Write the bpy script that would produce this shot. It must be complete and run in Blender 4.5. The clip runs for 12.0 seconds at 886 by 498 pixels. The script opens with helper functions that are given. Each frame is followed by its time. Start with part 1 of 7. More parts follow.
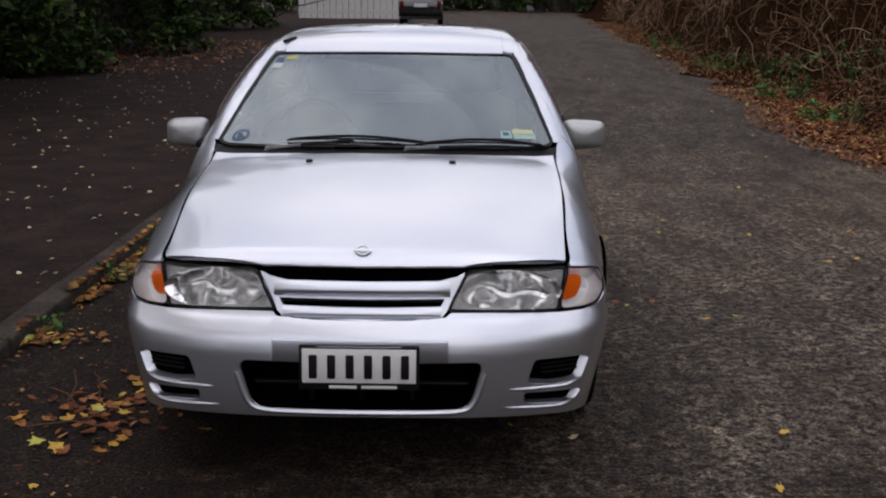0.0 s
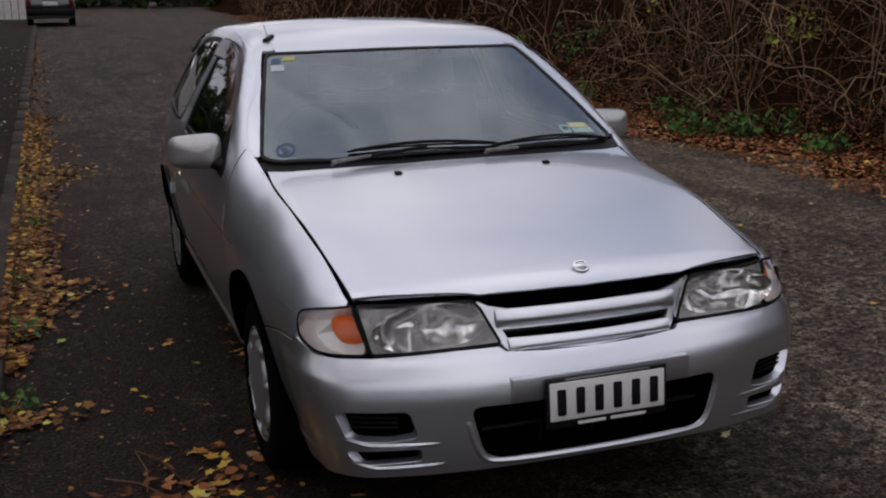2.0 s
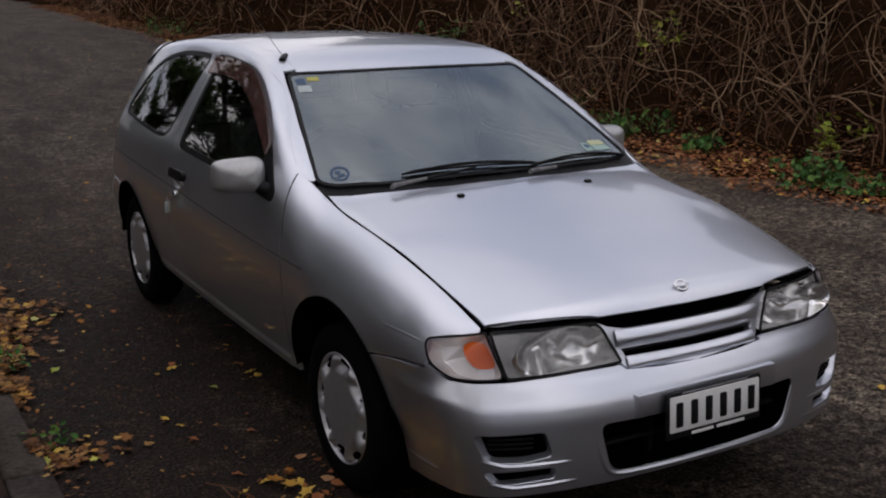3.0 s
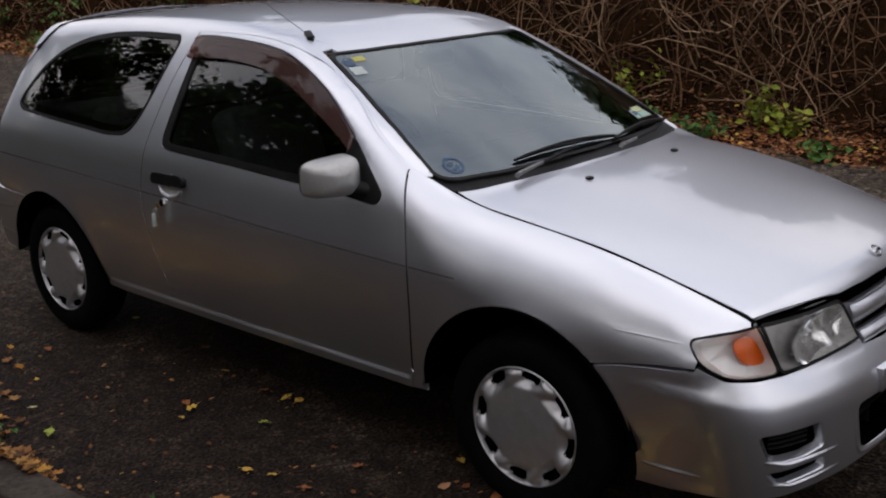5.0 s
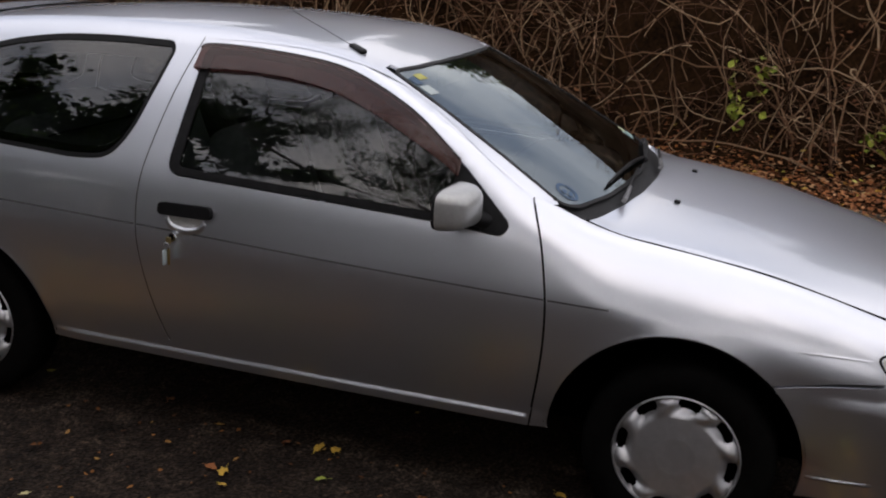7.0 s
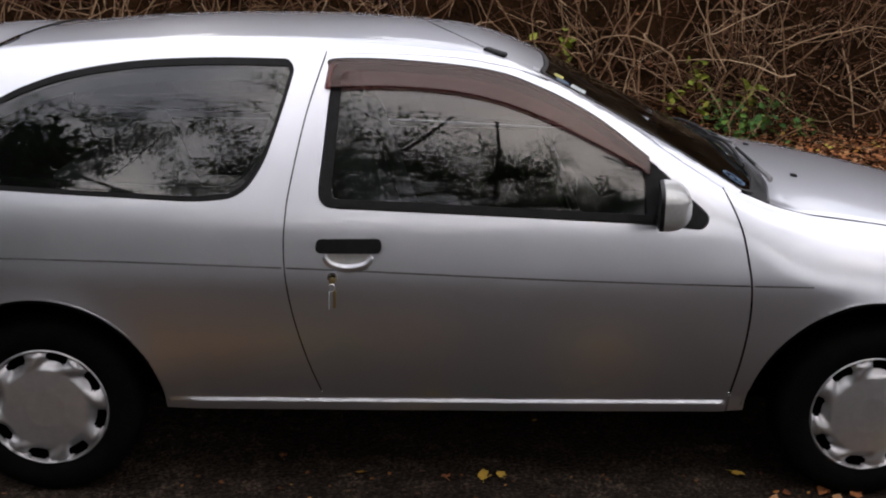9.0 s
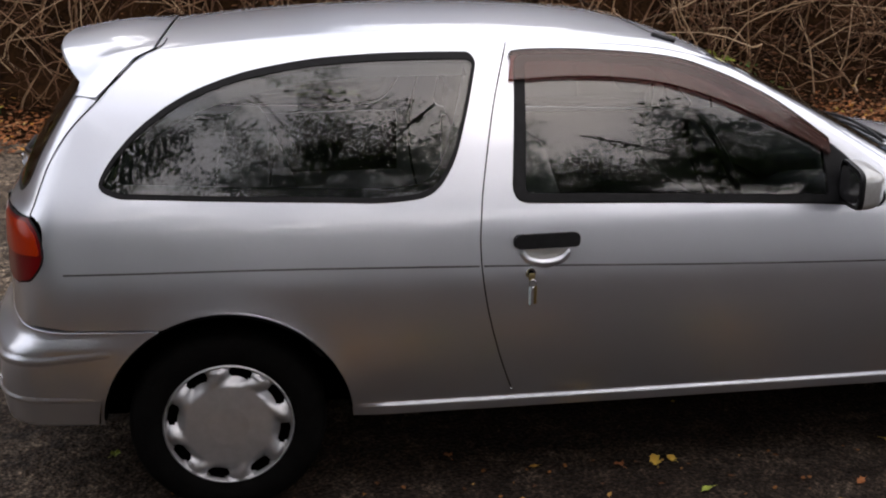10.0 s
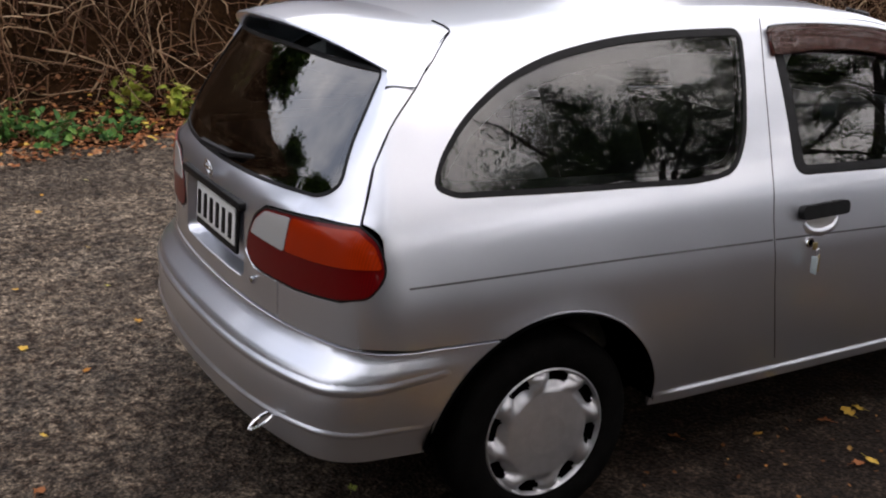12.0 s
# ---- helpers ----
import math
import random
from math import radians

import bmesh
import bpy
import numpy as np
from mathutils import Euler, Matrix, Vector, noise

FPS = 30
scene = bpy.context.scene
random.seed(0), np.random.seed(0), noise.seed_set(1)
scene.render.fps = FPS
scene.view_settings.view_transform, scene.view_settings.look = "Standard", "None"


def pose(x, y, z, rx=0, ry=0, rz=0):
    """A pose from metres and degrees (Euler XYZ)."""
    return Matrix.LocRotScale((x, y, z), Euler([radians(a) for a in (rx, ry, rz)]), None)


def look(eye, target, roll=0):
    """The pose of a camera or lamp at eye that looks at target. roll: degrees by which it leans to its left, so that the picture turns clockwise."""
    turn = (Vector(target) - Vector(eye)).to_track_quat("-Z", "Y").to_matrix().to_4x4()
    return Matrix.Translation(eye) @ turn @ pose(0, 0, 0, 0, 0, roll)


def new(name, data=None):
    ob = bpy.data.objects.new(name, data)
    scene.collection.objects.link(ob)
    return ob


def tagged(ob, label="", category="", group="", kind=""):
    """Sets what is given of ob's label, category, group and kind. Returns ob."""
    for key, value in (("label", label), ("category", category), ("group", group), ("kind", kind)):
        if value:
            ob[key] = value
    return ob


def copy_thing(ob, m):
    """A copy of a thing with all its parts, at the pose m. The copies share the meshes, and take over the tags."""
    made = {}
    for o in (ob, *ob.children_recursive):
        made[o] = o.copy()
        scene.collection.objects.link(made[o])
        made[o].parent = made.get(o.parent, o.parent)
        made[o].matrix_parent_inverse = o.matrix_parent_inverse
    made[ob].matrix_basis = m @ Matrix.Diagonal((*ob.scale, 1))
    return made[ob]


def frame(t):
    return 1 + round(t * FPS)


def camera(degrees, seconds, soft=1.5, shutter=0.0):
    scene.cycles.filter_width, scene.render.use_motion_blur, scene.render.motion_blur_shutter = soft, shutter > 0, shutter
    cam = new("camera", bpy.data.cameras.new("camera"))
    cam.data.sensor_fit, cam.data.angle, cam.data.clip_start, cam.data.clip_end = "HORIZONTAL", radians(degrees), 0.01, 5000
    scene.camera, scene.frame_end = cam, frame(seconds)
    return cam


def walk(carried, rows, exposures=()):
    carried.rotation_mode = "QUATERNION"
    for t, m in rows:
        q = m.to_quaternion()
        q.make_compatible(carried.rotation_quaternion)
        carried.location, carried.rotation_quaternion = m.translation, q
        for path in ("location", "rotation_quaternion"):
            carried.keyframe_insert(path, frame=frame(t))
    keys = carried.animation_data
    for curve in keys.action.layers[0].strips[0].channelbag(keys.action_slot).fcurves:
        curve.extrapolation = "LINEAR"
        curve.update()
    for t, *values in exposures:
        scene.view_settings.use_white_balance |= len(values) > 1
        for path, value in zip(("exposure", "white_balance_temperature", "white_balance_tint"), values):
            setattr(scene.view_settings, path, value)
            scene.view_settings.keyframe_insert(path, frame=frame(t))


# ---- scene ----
cam = camera(44.3, 12.0, 2.1)
PATH = [
    (0, (0.291, -4.049, 1.546), (0.269, -2.1, 1.095), 0.5),
    (0.5, (-0.106, -3.925, 1.483), (0.011, -1.975, 1.053), -0.0),
    (1, (-0.523, -3.772, 1.511), (-0.211, -1.851, 1.048), 2.2),
    (1.5, (-0.96, -3.658, 1.516), (-0.43, -1.789, 1.042), 0.4),
    (2, (-1.362, -3.384, 1.535), (-0.714, -1.551, 1.069), -1.0),
    (2.5, (-1.798, -3.217, 1.578), (-0.932, -1.479, 1.099), 0.4),
    (2.7, (-1.969, -3.172, 1.635), (-1.064, -1.455, 1.155), 0.4),
    (4.3, (-2.949, -2.295, 1.705), (-1.608, -0.922, 1.142), -1.9),
    (4.5, (-3.035, -2.14, 1.687), (-1.657, -0.808, 1.117), -1.6),
    (5, (-3.191, -1.742, 1.713), (-1.736, -0.493, 1.143), -1.0),
    (5.5, (-3.441, -1.377, 1.732), (-1.816, -0.352, 1.176), -1.2),
    (6, (-3.555, -1.024, 1.696), (-1.857, -0.122, 1.145), 0.8),
    (6.5, (-3.651, -0.631, 1.732), (-1.891, 0.133, 1.169), -0.5),
    (6.7, (-3.734, -0.451, 1.716), (-1.942, 0.241, 1.158), 1.2),
    (8.3, (-3.919, 0.852, 1.728), (-2.01, 0.982, 1.146), 1.5),
    (8.5, (-3.946, 1.017, 1.747), (-2.032, 1.118, 1.175), -0.1),
    (9, (-3.872, 1.444, 1.709), (-1.955, 1.378, 1.143), 1.2),
    (9.5, (-3.757, 1.873, 1.727), (-1.849, 1.745, 1.14), 1.0),
    (10, (-3.73, 2.36, 1.735), (-1.846, 2.068, 1.13), 0.2),
    (10.5, (-3.61, 2.806, 1.715), (-1.744, 2.398, 1.124), 0.6),
    (11, (-3.427, 3.29, 1.691), (-1.605, 2.724, 1.09), 1.1),
    (11.5, (-3.284, 3.74, 1.701), (-1.518, 3.024, 1.094), 0.3),
    (12, (-2.988, 4.102, 1.656), (-1.328, 3.166, 1.048), 1.4),
]
EXPOSURES = [(0, -0.1, 6650, 18), (1.0, -0.42, 6700, 18.5), (2.5, -0.48, 6700, 18.5), (5.0, -0.1, 6850, 17), (6.5, -0.02, 6850, 16.5), (8.5, 0.42, 6900, 16.5), (12, 0.71, 6850, 16.5)]
walk(cam, [(t, look(eye, target, roll)) for t, eye, target, roll in PATH], EXPOSURES)

# ---- daylight: a pale overcast sky, a very soft sun ----
world = bpy.data.worlds.new("overcast_sky")
scene.world = world
world.use_nodes = True
wn, wl = world.node_tree.nodes, world.node_tree.links
wn.clear()
sky = wn.new("ShaderNodeTexSky")
sky.sky_type, sky.sun_disc = "NISHITA", False
sky.sun_elevation, sky.sun_rotation = radians(48), radians(250)
sky.dust_density = 3.0
coord = wn.new("ShaderNodeTexCoord")
clouds = wn.new("ShaderNodeTexNoise")
clouds.inputs["Scale"].default_value, clouds.inputs["Detail"].default_value, clouds.inputs["Roughness"].default_value = 2.6, 6.0, 0.55
ramp = wn.new("ShaderNodeValToRGB")
ramp.color_ramp.elements[0].position, ramp.color_ramp.elements[0].color = 0.36, (4.2, 4.9, 6.2, 1)
ramp.color_ramp.elements[1].position, ramp.color_ramp.elements[1].color = 0.62, (13.0, 13.1, 13.2, 1)
cover = wn.new("ShaderNodeMix")
cover.data_type = "RGBA"
cover.inputs[0].default_value = 0.86
back = wn.new("ShaderNodeBackground")
back.inputs["Strength"].default_value = 0.103
out = wn.new("ShaderNodeOutputWorld")
wl.new(coord.outputs["Generated"], clouds.inputs["Vector"])
wl.new(clouds.outputs["Fac"], ramp.inputs["Fac"])
wl.new(sky.outputs["Color"], cover.inputs[6])
wl.new(ramp.outputs["Color"], cover.inputs[7])
# an overcast sky is brightest overhead
high = wn.new("ShaderNodeSeparateXYZ")
lift = wn.new("ShaderNodeMapRange")
lift.inputs["From Min"].default_value, lift.inputs["From Max"].default_value = 0.0, 1.0
lift.inputs["To Min"].default_value, lift.inputs["To Max"].default_value = 1.05, 1.46
shade = wn.new("ShaderNodeMix")
shade.data_type, shade.blend_type = "RGBA", "MULTIPLY"
shade.inputs[0].default_value = 1.0
wl.new(coord.outputs["Generated"], high.inputs[0])
wl.new(high.outputs["Z"], lift.inputs["Value"])
wl.new(cover.outputs[2], shade.inputs[6])
wl.new(lift.outputs["Result"], shade.inputs[7])
wl.new(shade.outputs[2], back.inputs["Color"])
wl.new(back.outputs["Background"], out.inputs["Surface"])

sun = bpy.data.lights.new("sun", "SUN")
sun.energy, sun.angle, sun.color = 0.5, radians(110), (1.0, 0.96, 0.9)
new("sun", sun).matrix_world = look((-6, -3, 11), (0, 0, 0))


# ---- materials ----
def shader(name):
    m = bpy.data.materials.new(name)
    m.use_nodes = True
    return m, m.node_tree.nodes, m.node_tree.links, m.node_tree.nodes["Principled BSDF"]


def noise_at(nodes, links, scale, detail=4.0, rough=0.55, vector=None):
    t = nodes.new("ShaderNodeTexNoise")
    t.inputs["Scale"].default_value, t.inputs["Detail"].default_value, t.inputs["Roughness"].default_value = scale, detail, rough
    if vector is None:
        c = nodes.new("ShaderNodeTexCoord")
        vector = c.outputs["Object"]
    links.new(vector, t.inputs["Vector"])
    return t.outputs["Fac"]


def stops(nodes, links, fac, rows):
    r = nodes.new("ShaderNodeValToRGB")
    e = r.color_ramp.elements
    while len(e) < len(rows):
        e.new(0.5)
    for el, (p, c) in zip(e, rows):
        el.position, el.color = p, (*c, 1)
    links.new(fac, r.inputs["Fac"])
    return r.outputs["Color"]


def mixed(nodes, links, fac, a, b, how="MIX"):
    m = nodes.new("ShaderNodeMix")
    m.data_type, m.blend_type = "RGBA", how
    for sock, v in ((m.inputs[0], fac), (m.inputs[6], a), (m.inputs[7], b)):
        if isinstance(v, (int, float)):
            sock.default_value = v
        elif isinstance(v, tuple):
            sock.default_value = (*v, 1)
        else:
            links.new(v, sock)
    return m.outputs[2]


def bumped(nodes, links, bsdf, height, strength, distance=0.01):
    b = nodes.new("ShaderNodeBump")
    b.inputs["Strength"].default_value, b.inputs["Distance"].default_value = strength, distance
    links.new(height, b.inputs["Height"])
    links.new(b.outputs["Normal"], bsdf.inputs["Normal"])


def surface(name, a, b, rough=0.5, metal=0.0, scale=20.0, bump=0.0, bump_scale=200.0, coat=0.0, spread=0.12, spec=0.5):
    """A plain surface whose colour wanders between a and b at two scales."""
    m, n, l, p = shader(name)
    big, small = noise_at(n, l, scale), noise_at(n, l, scale * 9, 3)
    both = n.new("ShaderNodeMath")
    both.operation = "ADD"
    half = n.new("ShaderNodeMath")
    half.operation, half.inputs[1].default_value = "MULTIPLY", 0.5
    l.new(big, both.inputs[0])
    l.new(small, both.inputs[1])
    l.new(both.outputs[0], half.inputs[0])
    l.new(stops(n, l, half.outputs[0], [(0.5 - spread, a), (0.5 + spread, b)]), p.inputs["Base Color"])
    p.inputs["Roughness"].default_value, p.inputs["Metallic"].default_value, p.inputs["Coat Weight"].default_value = rough, metal, coat
    p.inputs["Coat Roughness"].default_value = 0.04
    p.inputs["Specular IOR Level"].default_value = spec
    if bump:
        bumped(n, l, p, noise_at(n, l, bump_scale, 3), bump, 0.004)
    return m


def paint_material():
    m, n, l, p = shader("silver_paint")
    dust = noise_at(n, l, 3.0, 6, 0.6)
    flake = noise_at(n, l, 900.0, 2)
    base = stops(n, l, dust, [(0.25, (0.625, 0.655, 0.715)), (0.75, (0.665, 0.695, 0.755))])
    base = mixed(n, l, 0.10, base, stops(n, l, flake, [(0.35, (0.3, 0.3, 0.34)), (0.65, (0.75, 0.76, 0.8))]))
    l.new(base, p.inputs["Base Color"])
    p.inputs["Metallic"].default_value = 0.97
    rough = stops(n, l, dust, [(0.2, (0.34, 0.34, 0.34)), (0.8, (0.39, 0.39, 0.39))])
    l.new(rough, p.inputs["Roughness"])
    p.inputs["Coat Weight"].default_value, p.inputs["Coat Roughness"].default_value, p.inputs["Coat IOR"].default_value = 1.0, 0.05, 1.62
    return m


def glass_material(name, tint, gloss_tint=(1, 1, 1), ior=1.5):
    m = bpy.data.materials.new(name)
    m.use_nodes = True
    n, l = m.node_tree.nodes, m.node_tree.links
    n.clear()
    clear, shine, fres, mix, o = (n.new(k) for k in ("ShaderNodeBsdfTransparent", "ShaderNodeBsdfGlossy", "ShaderNodeFresnel", "ShaderNodeMixShader", "ShaderNodeOutputMaterial"))
    clear.inputs["Color"].default_value = (*tint, 1)
    shine.inputs["Color"].default_value = (*gloss_tint, 1)
    shine.inputs["Roughness"].default_value = 0.012
    fres.inputs["IOR"].default_value = ior
    l.new(fres.outputs[0], mix.inputs[0])
    l.new(clear.outputs[0], mix.inputs[1])
    l.new(shine.outputs[0], mix.inputs[2])
    l.new(mix.outputs[0], o.inputs["Surface"])
    return m


def lens_material(name, colour, rough=0.08, trans=0.0):
    m, n, l, p = shader(name)
    w = n.new("ShaderNodeTexWave")
    w.wave_type, w.bands_direction = "BANDS", "X"
    w.inputs["Scale"].default_value, w.inputs["Distortion"].default_value = 60.0, 0.4
    c = n.new("ShaderNodeTexCoord")
    l.new(c.outputs["Object"], w.inputs["Vector"])
    l.new(mixed(n, l, w.outputs["Fac"], tuple(v * 0.75 for v in colour), colour), p.inputs["Base Color"])
    p.inputs["Roughness"].default_value, p.inputs["Coat Weight"].default_value = rough + 0.22, 0.3
    p.inputs["Specular IOR Level"].default_value = 0.15
    p.inputs["Coat Roughness"].default_value = 0.03
    p.inputs["Transmission Weight"].default_value = trans
    return m


def asphalt_material():
    """Pale chippings worn through on the crown of the road, a dark sealed strip towards the kerb."""
    m, n, l, p = shader("worn_asphalt")
    c = n.new("ShaderNodeTexCoord").outputs["Object"]
    stretch = n.new("ShaderNodeMapping")
    stretch.inputs["Scale"].default_value = (1.0, 0.75, 1.0)
    l.new(c, stretch.inputs["Vector"])
    patch = noise_at(n, l, 1.1, 6, 0.62, stretch.outputs["Vector"])
    mid = noise_at(n, l, 9.0, 6, 0.7, c)
    stone = n.new("ShaderNodeTexVoronoi")
    stone.inputs["Scale"].default_value = 70.0
    l.new(c, stone.inputs["Vector"])
    grit = noise_at(n, l, 75.0, 5, 0.78, c)
    axis = n.new("ShaderNodeSeparateXYZ")
    l.new(c, axis.inputs[0])
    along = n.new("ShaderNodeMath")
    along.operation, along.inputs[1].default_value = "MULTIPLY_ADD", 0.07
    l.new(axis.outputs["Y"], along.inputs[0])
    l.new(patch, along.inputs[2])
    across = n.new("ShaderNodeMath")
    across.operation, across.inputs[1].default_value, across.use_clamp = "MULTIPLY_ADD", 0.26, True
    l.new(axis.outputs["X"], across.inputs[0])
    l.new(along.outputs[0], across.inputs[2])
    worn = stops(n, l, across.outputs[0], [(0.36, (0.03, 0.03, 0.03)), (0.62, (0.34, 0.34, 0.34)), (0.80, (0.55, 0.55, 0.55)), (1.0, (0.95, 0.95, 0.95))])
    dark = stops(n, l, mid, [(0.30, (0.0075, 0.0056, 0.0048)), (0.55, (0.019, 0.0137, 0.0110)), (0.80, (0.060, 0.044, 0.032))])
    pale = stops(n, l, mid, [(0.34, (0.045, 0.040, 0.035)), (0.52, (0.15, 0.126, 0.10)), (0.72, (0.32, 0.272, 0.215))])
    fleck = noise_at(n, l, 24.0, 5, 0.75, c)
    pale = mixed(n, l, stops(n, l, fleck, [(0.42, (1, 1, 1)), (0.56, (0, 0, 0))]), pale, dark)
    drawn = n.new("ShaderNodeMapping")
    drawn.inputs["Scale"].default_value = (1.0, 0.38, 1.0)
    l.new(c, drawn.inputs["Vector"])
    blot = noise_at(n, l, 2.3, 8, 0.7, drawn.outputs["Vector"])
    pale = mixed(n, l, stops(n, l, blot, [(0.40, (0.55, 0.55, 0.55)), (0.60, (0, 0, 0))]), pale, dark)
    # tone drifts along the road: paler past the car, darker further up
    tone_along = stops(n, l, along.outputs[0], [(0.60, (1, 1, 1)), (0.85, (1.35, 1.3, 1.24)), (1.3, (0.8, 0.8, 0.82))])
    pale = mixed(n, l, 1.0, pale, tone_along, "MULTIPLY")
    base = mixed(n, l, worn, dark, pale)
    chips = stops(n, l, grit, [(0.40, (0.22, 0.22, 0.22)), (0.51, (0.8, 0.8, 0.8)), (0.62, (2.9, 2.7, 2.5))])
    base = mixed(n, l, 0.8, base, chips, "MULTIPLY")
    l.new(base, p.inputs["Base Color"])
    l.new(stops(n, l, mid, [(0.35, (0.62, 0.62, 0.62)), (0.6, (0.9, 0.9, 0.9))]), p.inputs["Roughness"])
    p.inputs["Specular IOR Level"].default_value = 0.06
    bumped(n, l, p, stone.outputs["Distance"], 0.8, 0.007)
    return m


def leafy(name, rows, rough=0.6, trans=0.0):
    """Foliage, leaves or twigs: each island takes its own tone."""
    m, n, l, p = shader(name)
    g = n.new("ShaderNodeNewGeometry")
    tone = stops(n, l, g.outputs["Random Per Island"], rows)
    vein = noise_at(n, l, 45.0, 3)
    l.new(mixed(n, l, 0.55, tone, stops(n, l, vein, [(0.3, (0.55, 0.55, 0.55)), (0.7, (1.25, 1.25, 1.25))]), "MULTIPLY"), p.inputs["Base Color"])
    p.inputs["Roughness"].default_value = rough
    p.inputs["Specular IOR Level"].default_value = 0.12
    return m


PAINT = paint_material()
TRIM = surface("black_trim", (0.004, 0.004, 0.0045), (0.010, 0.010, 0.011), 0.46, 0, 30, 0.12, 400, spec=0.14)
RUBBER = surface("tyre_rubber", (0.0015, 0.0015, 0.0015), (0.0045, 0.0042, 0.004), 0.8, 0, 25, 0.3, 150, spec=0.04)
# near-black for cavities: the deep shade inside them is put into the colour
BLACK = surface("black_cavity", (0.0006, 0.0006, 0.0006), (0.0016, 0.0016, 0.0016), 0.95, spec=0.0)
COVER = surface("silver_wheel_cover", (0.37, 0.37, 0.38), (0.43, 0.43, 0.445), 0.36, 0.75, 4)
SHELL = surface("mirror_shell_paint", (0.36, 0.365, 0.36), (0.41, 0.415, 0.41), 0.34, 0.55, 10, coat=0.5)
WORN = surface("worn_grey_metal", (0.10, 0.10, 0.105), (0.22, 0.22, 0.225), 0.5, 0.3, 40)
CHROME = surface("chrome", (0.62, 0.63, 0.65), (0.75, 0.76, 0.78), 0.15, 1.0, 40)
MIRROR_PAINT = surface("pale_mirror_paint", (0.50, 0.50, 0.49), (0.58, 0.58, 0.57), 0.35, 0.25, 10, coat=0.6)
GLASS = glass_material("window_glass", (0.42, 0.46, 0.45), ior=1.72)
SCREEN_GLASS = glass_material("windscreen_glass", (0.50, 0.56, 0.57), (0.84, 0.95, 1.0), ior=2.5)
DARK_GLASS = glass_material("rear_glass", (0.20, 0.22, 0.22), ior=2.2)
VISOR = glass_material("smoked_brown_plastic", (0.42, 0.21, 0.19), ior=1.55)
vn, vl = VISOR.node_tree.nodes, VISOR.node_tree.links
solid, blend = vn.new("ShaderNodeBsdfDiffuse"), vn.new("ShaderNodeMixShader")
solid.inputs["Color"].default_value = (0.16, 0.085, 0.075, 1)
blend.inputs[0].default_value = 0.30
front = [k for k in vn if k.bl_idname == "ShaderNodeMixShader" and k != blend][0]
end = [k for k in vn if k.bl_idname == "ShaderNodeOutputMaterial"][0]
vl.new(front.outputs[0], blend.inputs[1])
vl.new(solid.outputs[0], blend.inputs[2])
vl.new(blend.outputs[0], end.inputs["Surface"])
# dark grey that paints the shade under the flank's crease
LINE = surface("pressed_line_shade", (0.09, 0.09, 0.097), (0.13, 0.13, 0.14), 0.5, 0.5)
LAMP_GLASS = glass_material("headlight_glass", (0.95, 0.95, 0.95), ior=1.45)
TURN_GLASS = glass_material("turn_lamp_glass", (0.95, 0.95, 0.95), ior=1.4)
hn, hl = LAMP_GLASS.node_tree.nodes, LAMP_GLASS.node_tree.links
haze, hazed = hn.new("ShaderNodeBsdfTranslucent"), hn.new("ShaderNodeMixShader")
haze.inputs["Color"].default_value = (0.80, 0.80, 0.78, 1)
pale, milky = hn.new("ShaderNodeBsdfDiffuse"), hn.new("ShaderNodeMixShader")
pale.inputs["Color"].default_value = (0.62, 0.62, 0.60, 1)
milky.inputs[0].default_value = 0.6
hazed.inputs[0].default_value = 0.16
hl.new(haze.outputs[0], milky.inputs[1])
hl.new(pale.outputs[0], milky.inputs[2])
hl.new([k for k in hn if k.bl_idname == "ShaderNodeMixShader" and k not in (hazed, milky)][0].outputs[0], hazed.inputs[1])
hl.new(milky.outputs[0], hazed.inputs[2])
hl.new(hazed.outputs[0], [k for k in hn if k.bl_idname == "ShaderNodeOutputMaterial"][0].inputs["Surface"])
FRIT = surface("printed_glass_edge", (0.010, 0.008, 0.009), (0.018, 0.015, 0.016), 0.2, 0, 20, coat=0.3)
CLOTH = surface("grey_seat_cloth", (0.10, 0.105, 0.11), (0.17, 0.175, 0.18), 0.95, 0, 40, 0.3, 300)
PLASTIC = surface("dark_grey_dash_plastic", (0.03, 0.032, 0.035), (0.055, 0.057, 0.06), 0.6, 0, 30)
AMBER = lens_material("amber_lens", (1.0, 0.17, 0.008))
RED = lens_material("red_lens", (0.105, 0.0006, 0.0015))
ORANGE_RED = lens_material("orange_lens", (0.30, 0.019, 0.0003))
CLEAR_LENS = lens_material("clear_lens", (0.36, 0.36, 0.35))
REFLECTOR = surface("lamp_reflector", (0.84, 0.84, 0.83), (0.95, 0.95, 0.94), 0.15, 0.9, 14, 0.6, 30)
rn, rl = REFLECTOR.node_tree.nodes, REFLECTOR.node_tree.links
facets = noise_at(rn, rl, 13.0, 0.0, 0.4)
bumped(rn, rl, rn["Principled BSDF"], facets, 1.0, 0.07)
FLUTED = lens_material("fluted_lamp_chrome", (0.96, 0.96, 0.95), 0.0)
fp = FLUTED.node_tree.nodes["Principled BSDF"]
fp.inputs["Metallic"].default_value, fp.inputs["Roughness"].default_value = 0.12, 0.25
bumped(FLUTED.node_tree.nodes, FLUTED.node_tree.links, fp, noise_at(FLUTED.node_tree.nodes, FLUTED.node_tree.links, 22.0, 1.0, 0.4), 1.0, 0.05)
# white for the turn lamp's chrome bowl: reflected sky put into the colour
LAMP_WHITE = surface("sky_white_lamp_bowl", (0.88, 0.88, 0.87), (0.95, 0.95, 0.94), 0.25, 0.15, 30)
PLATE_WHITE = surface("plate_white", (0.60, 0.60, 0.58), (0.68, 0.68, 0.66), 0.4, 0, 20)
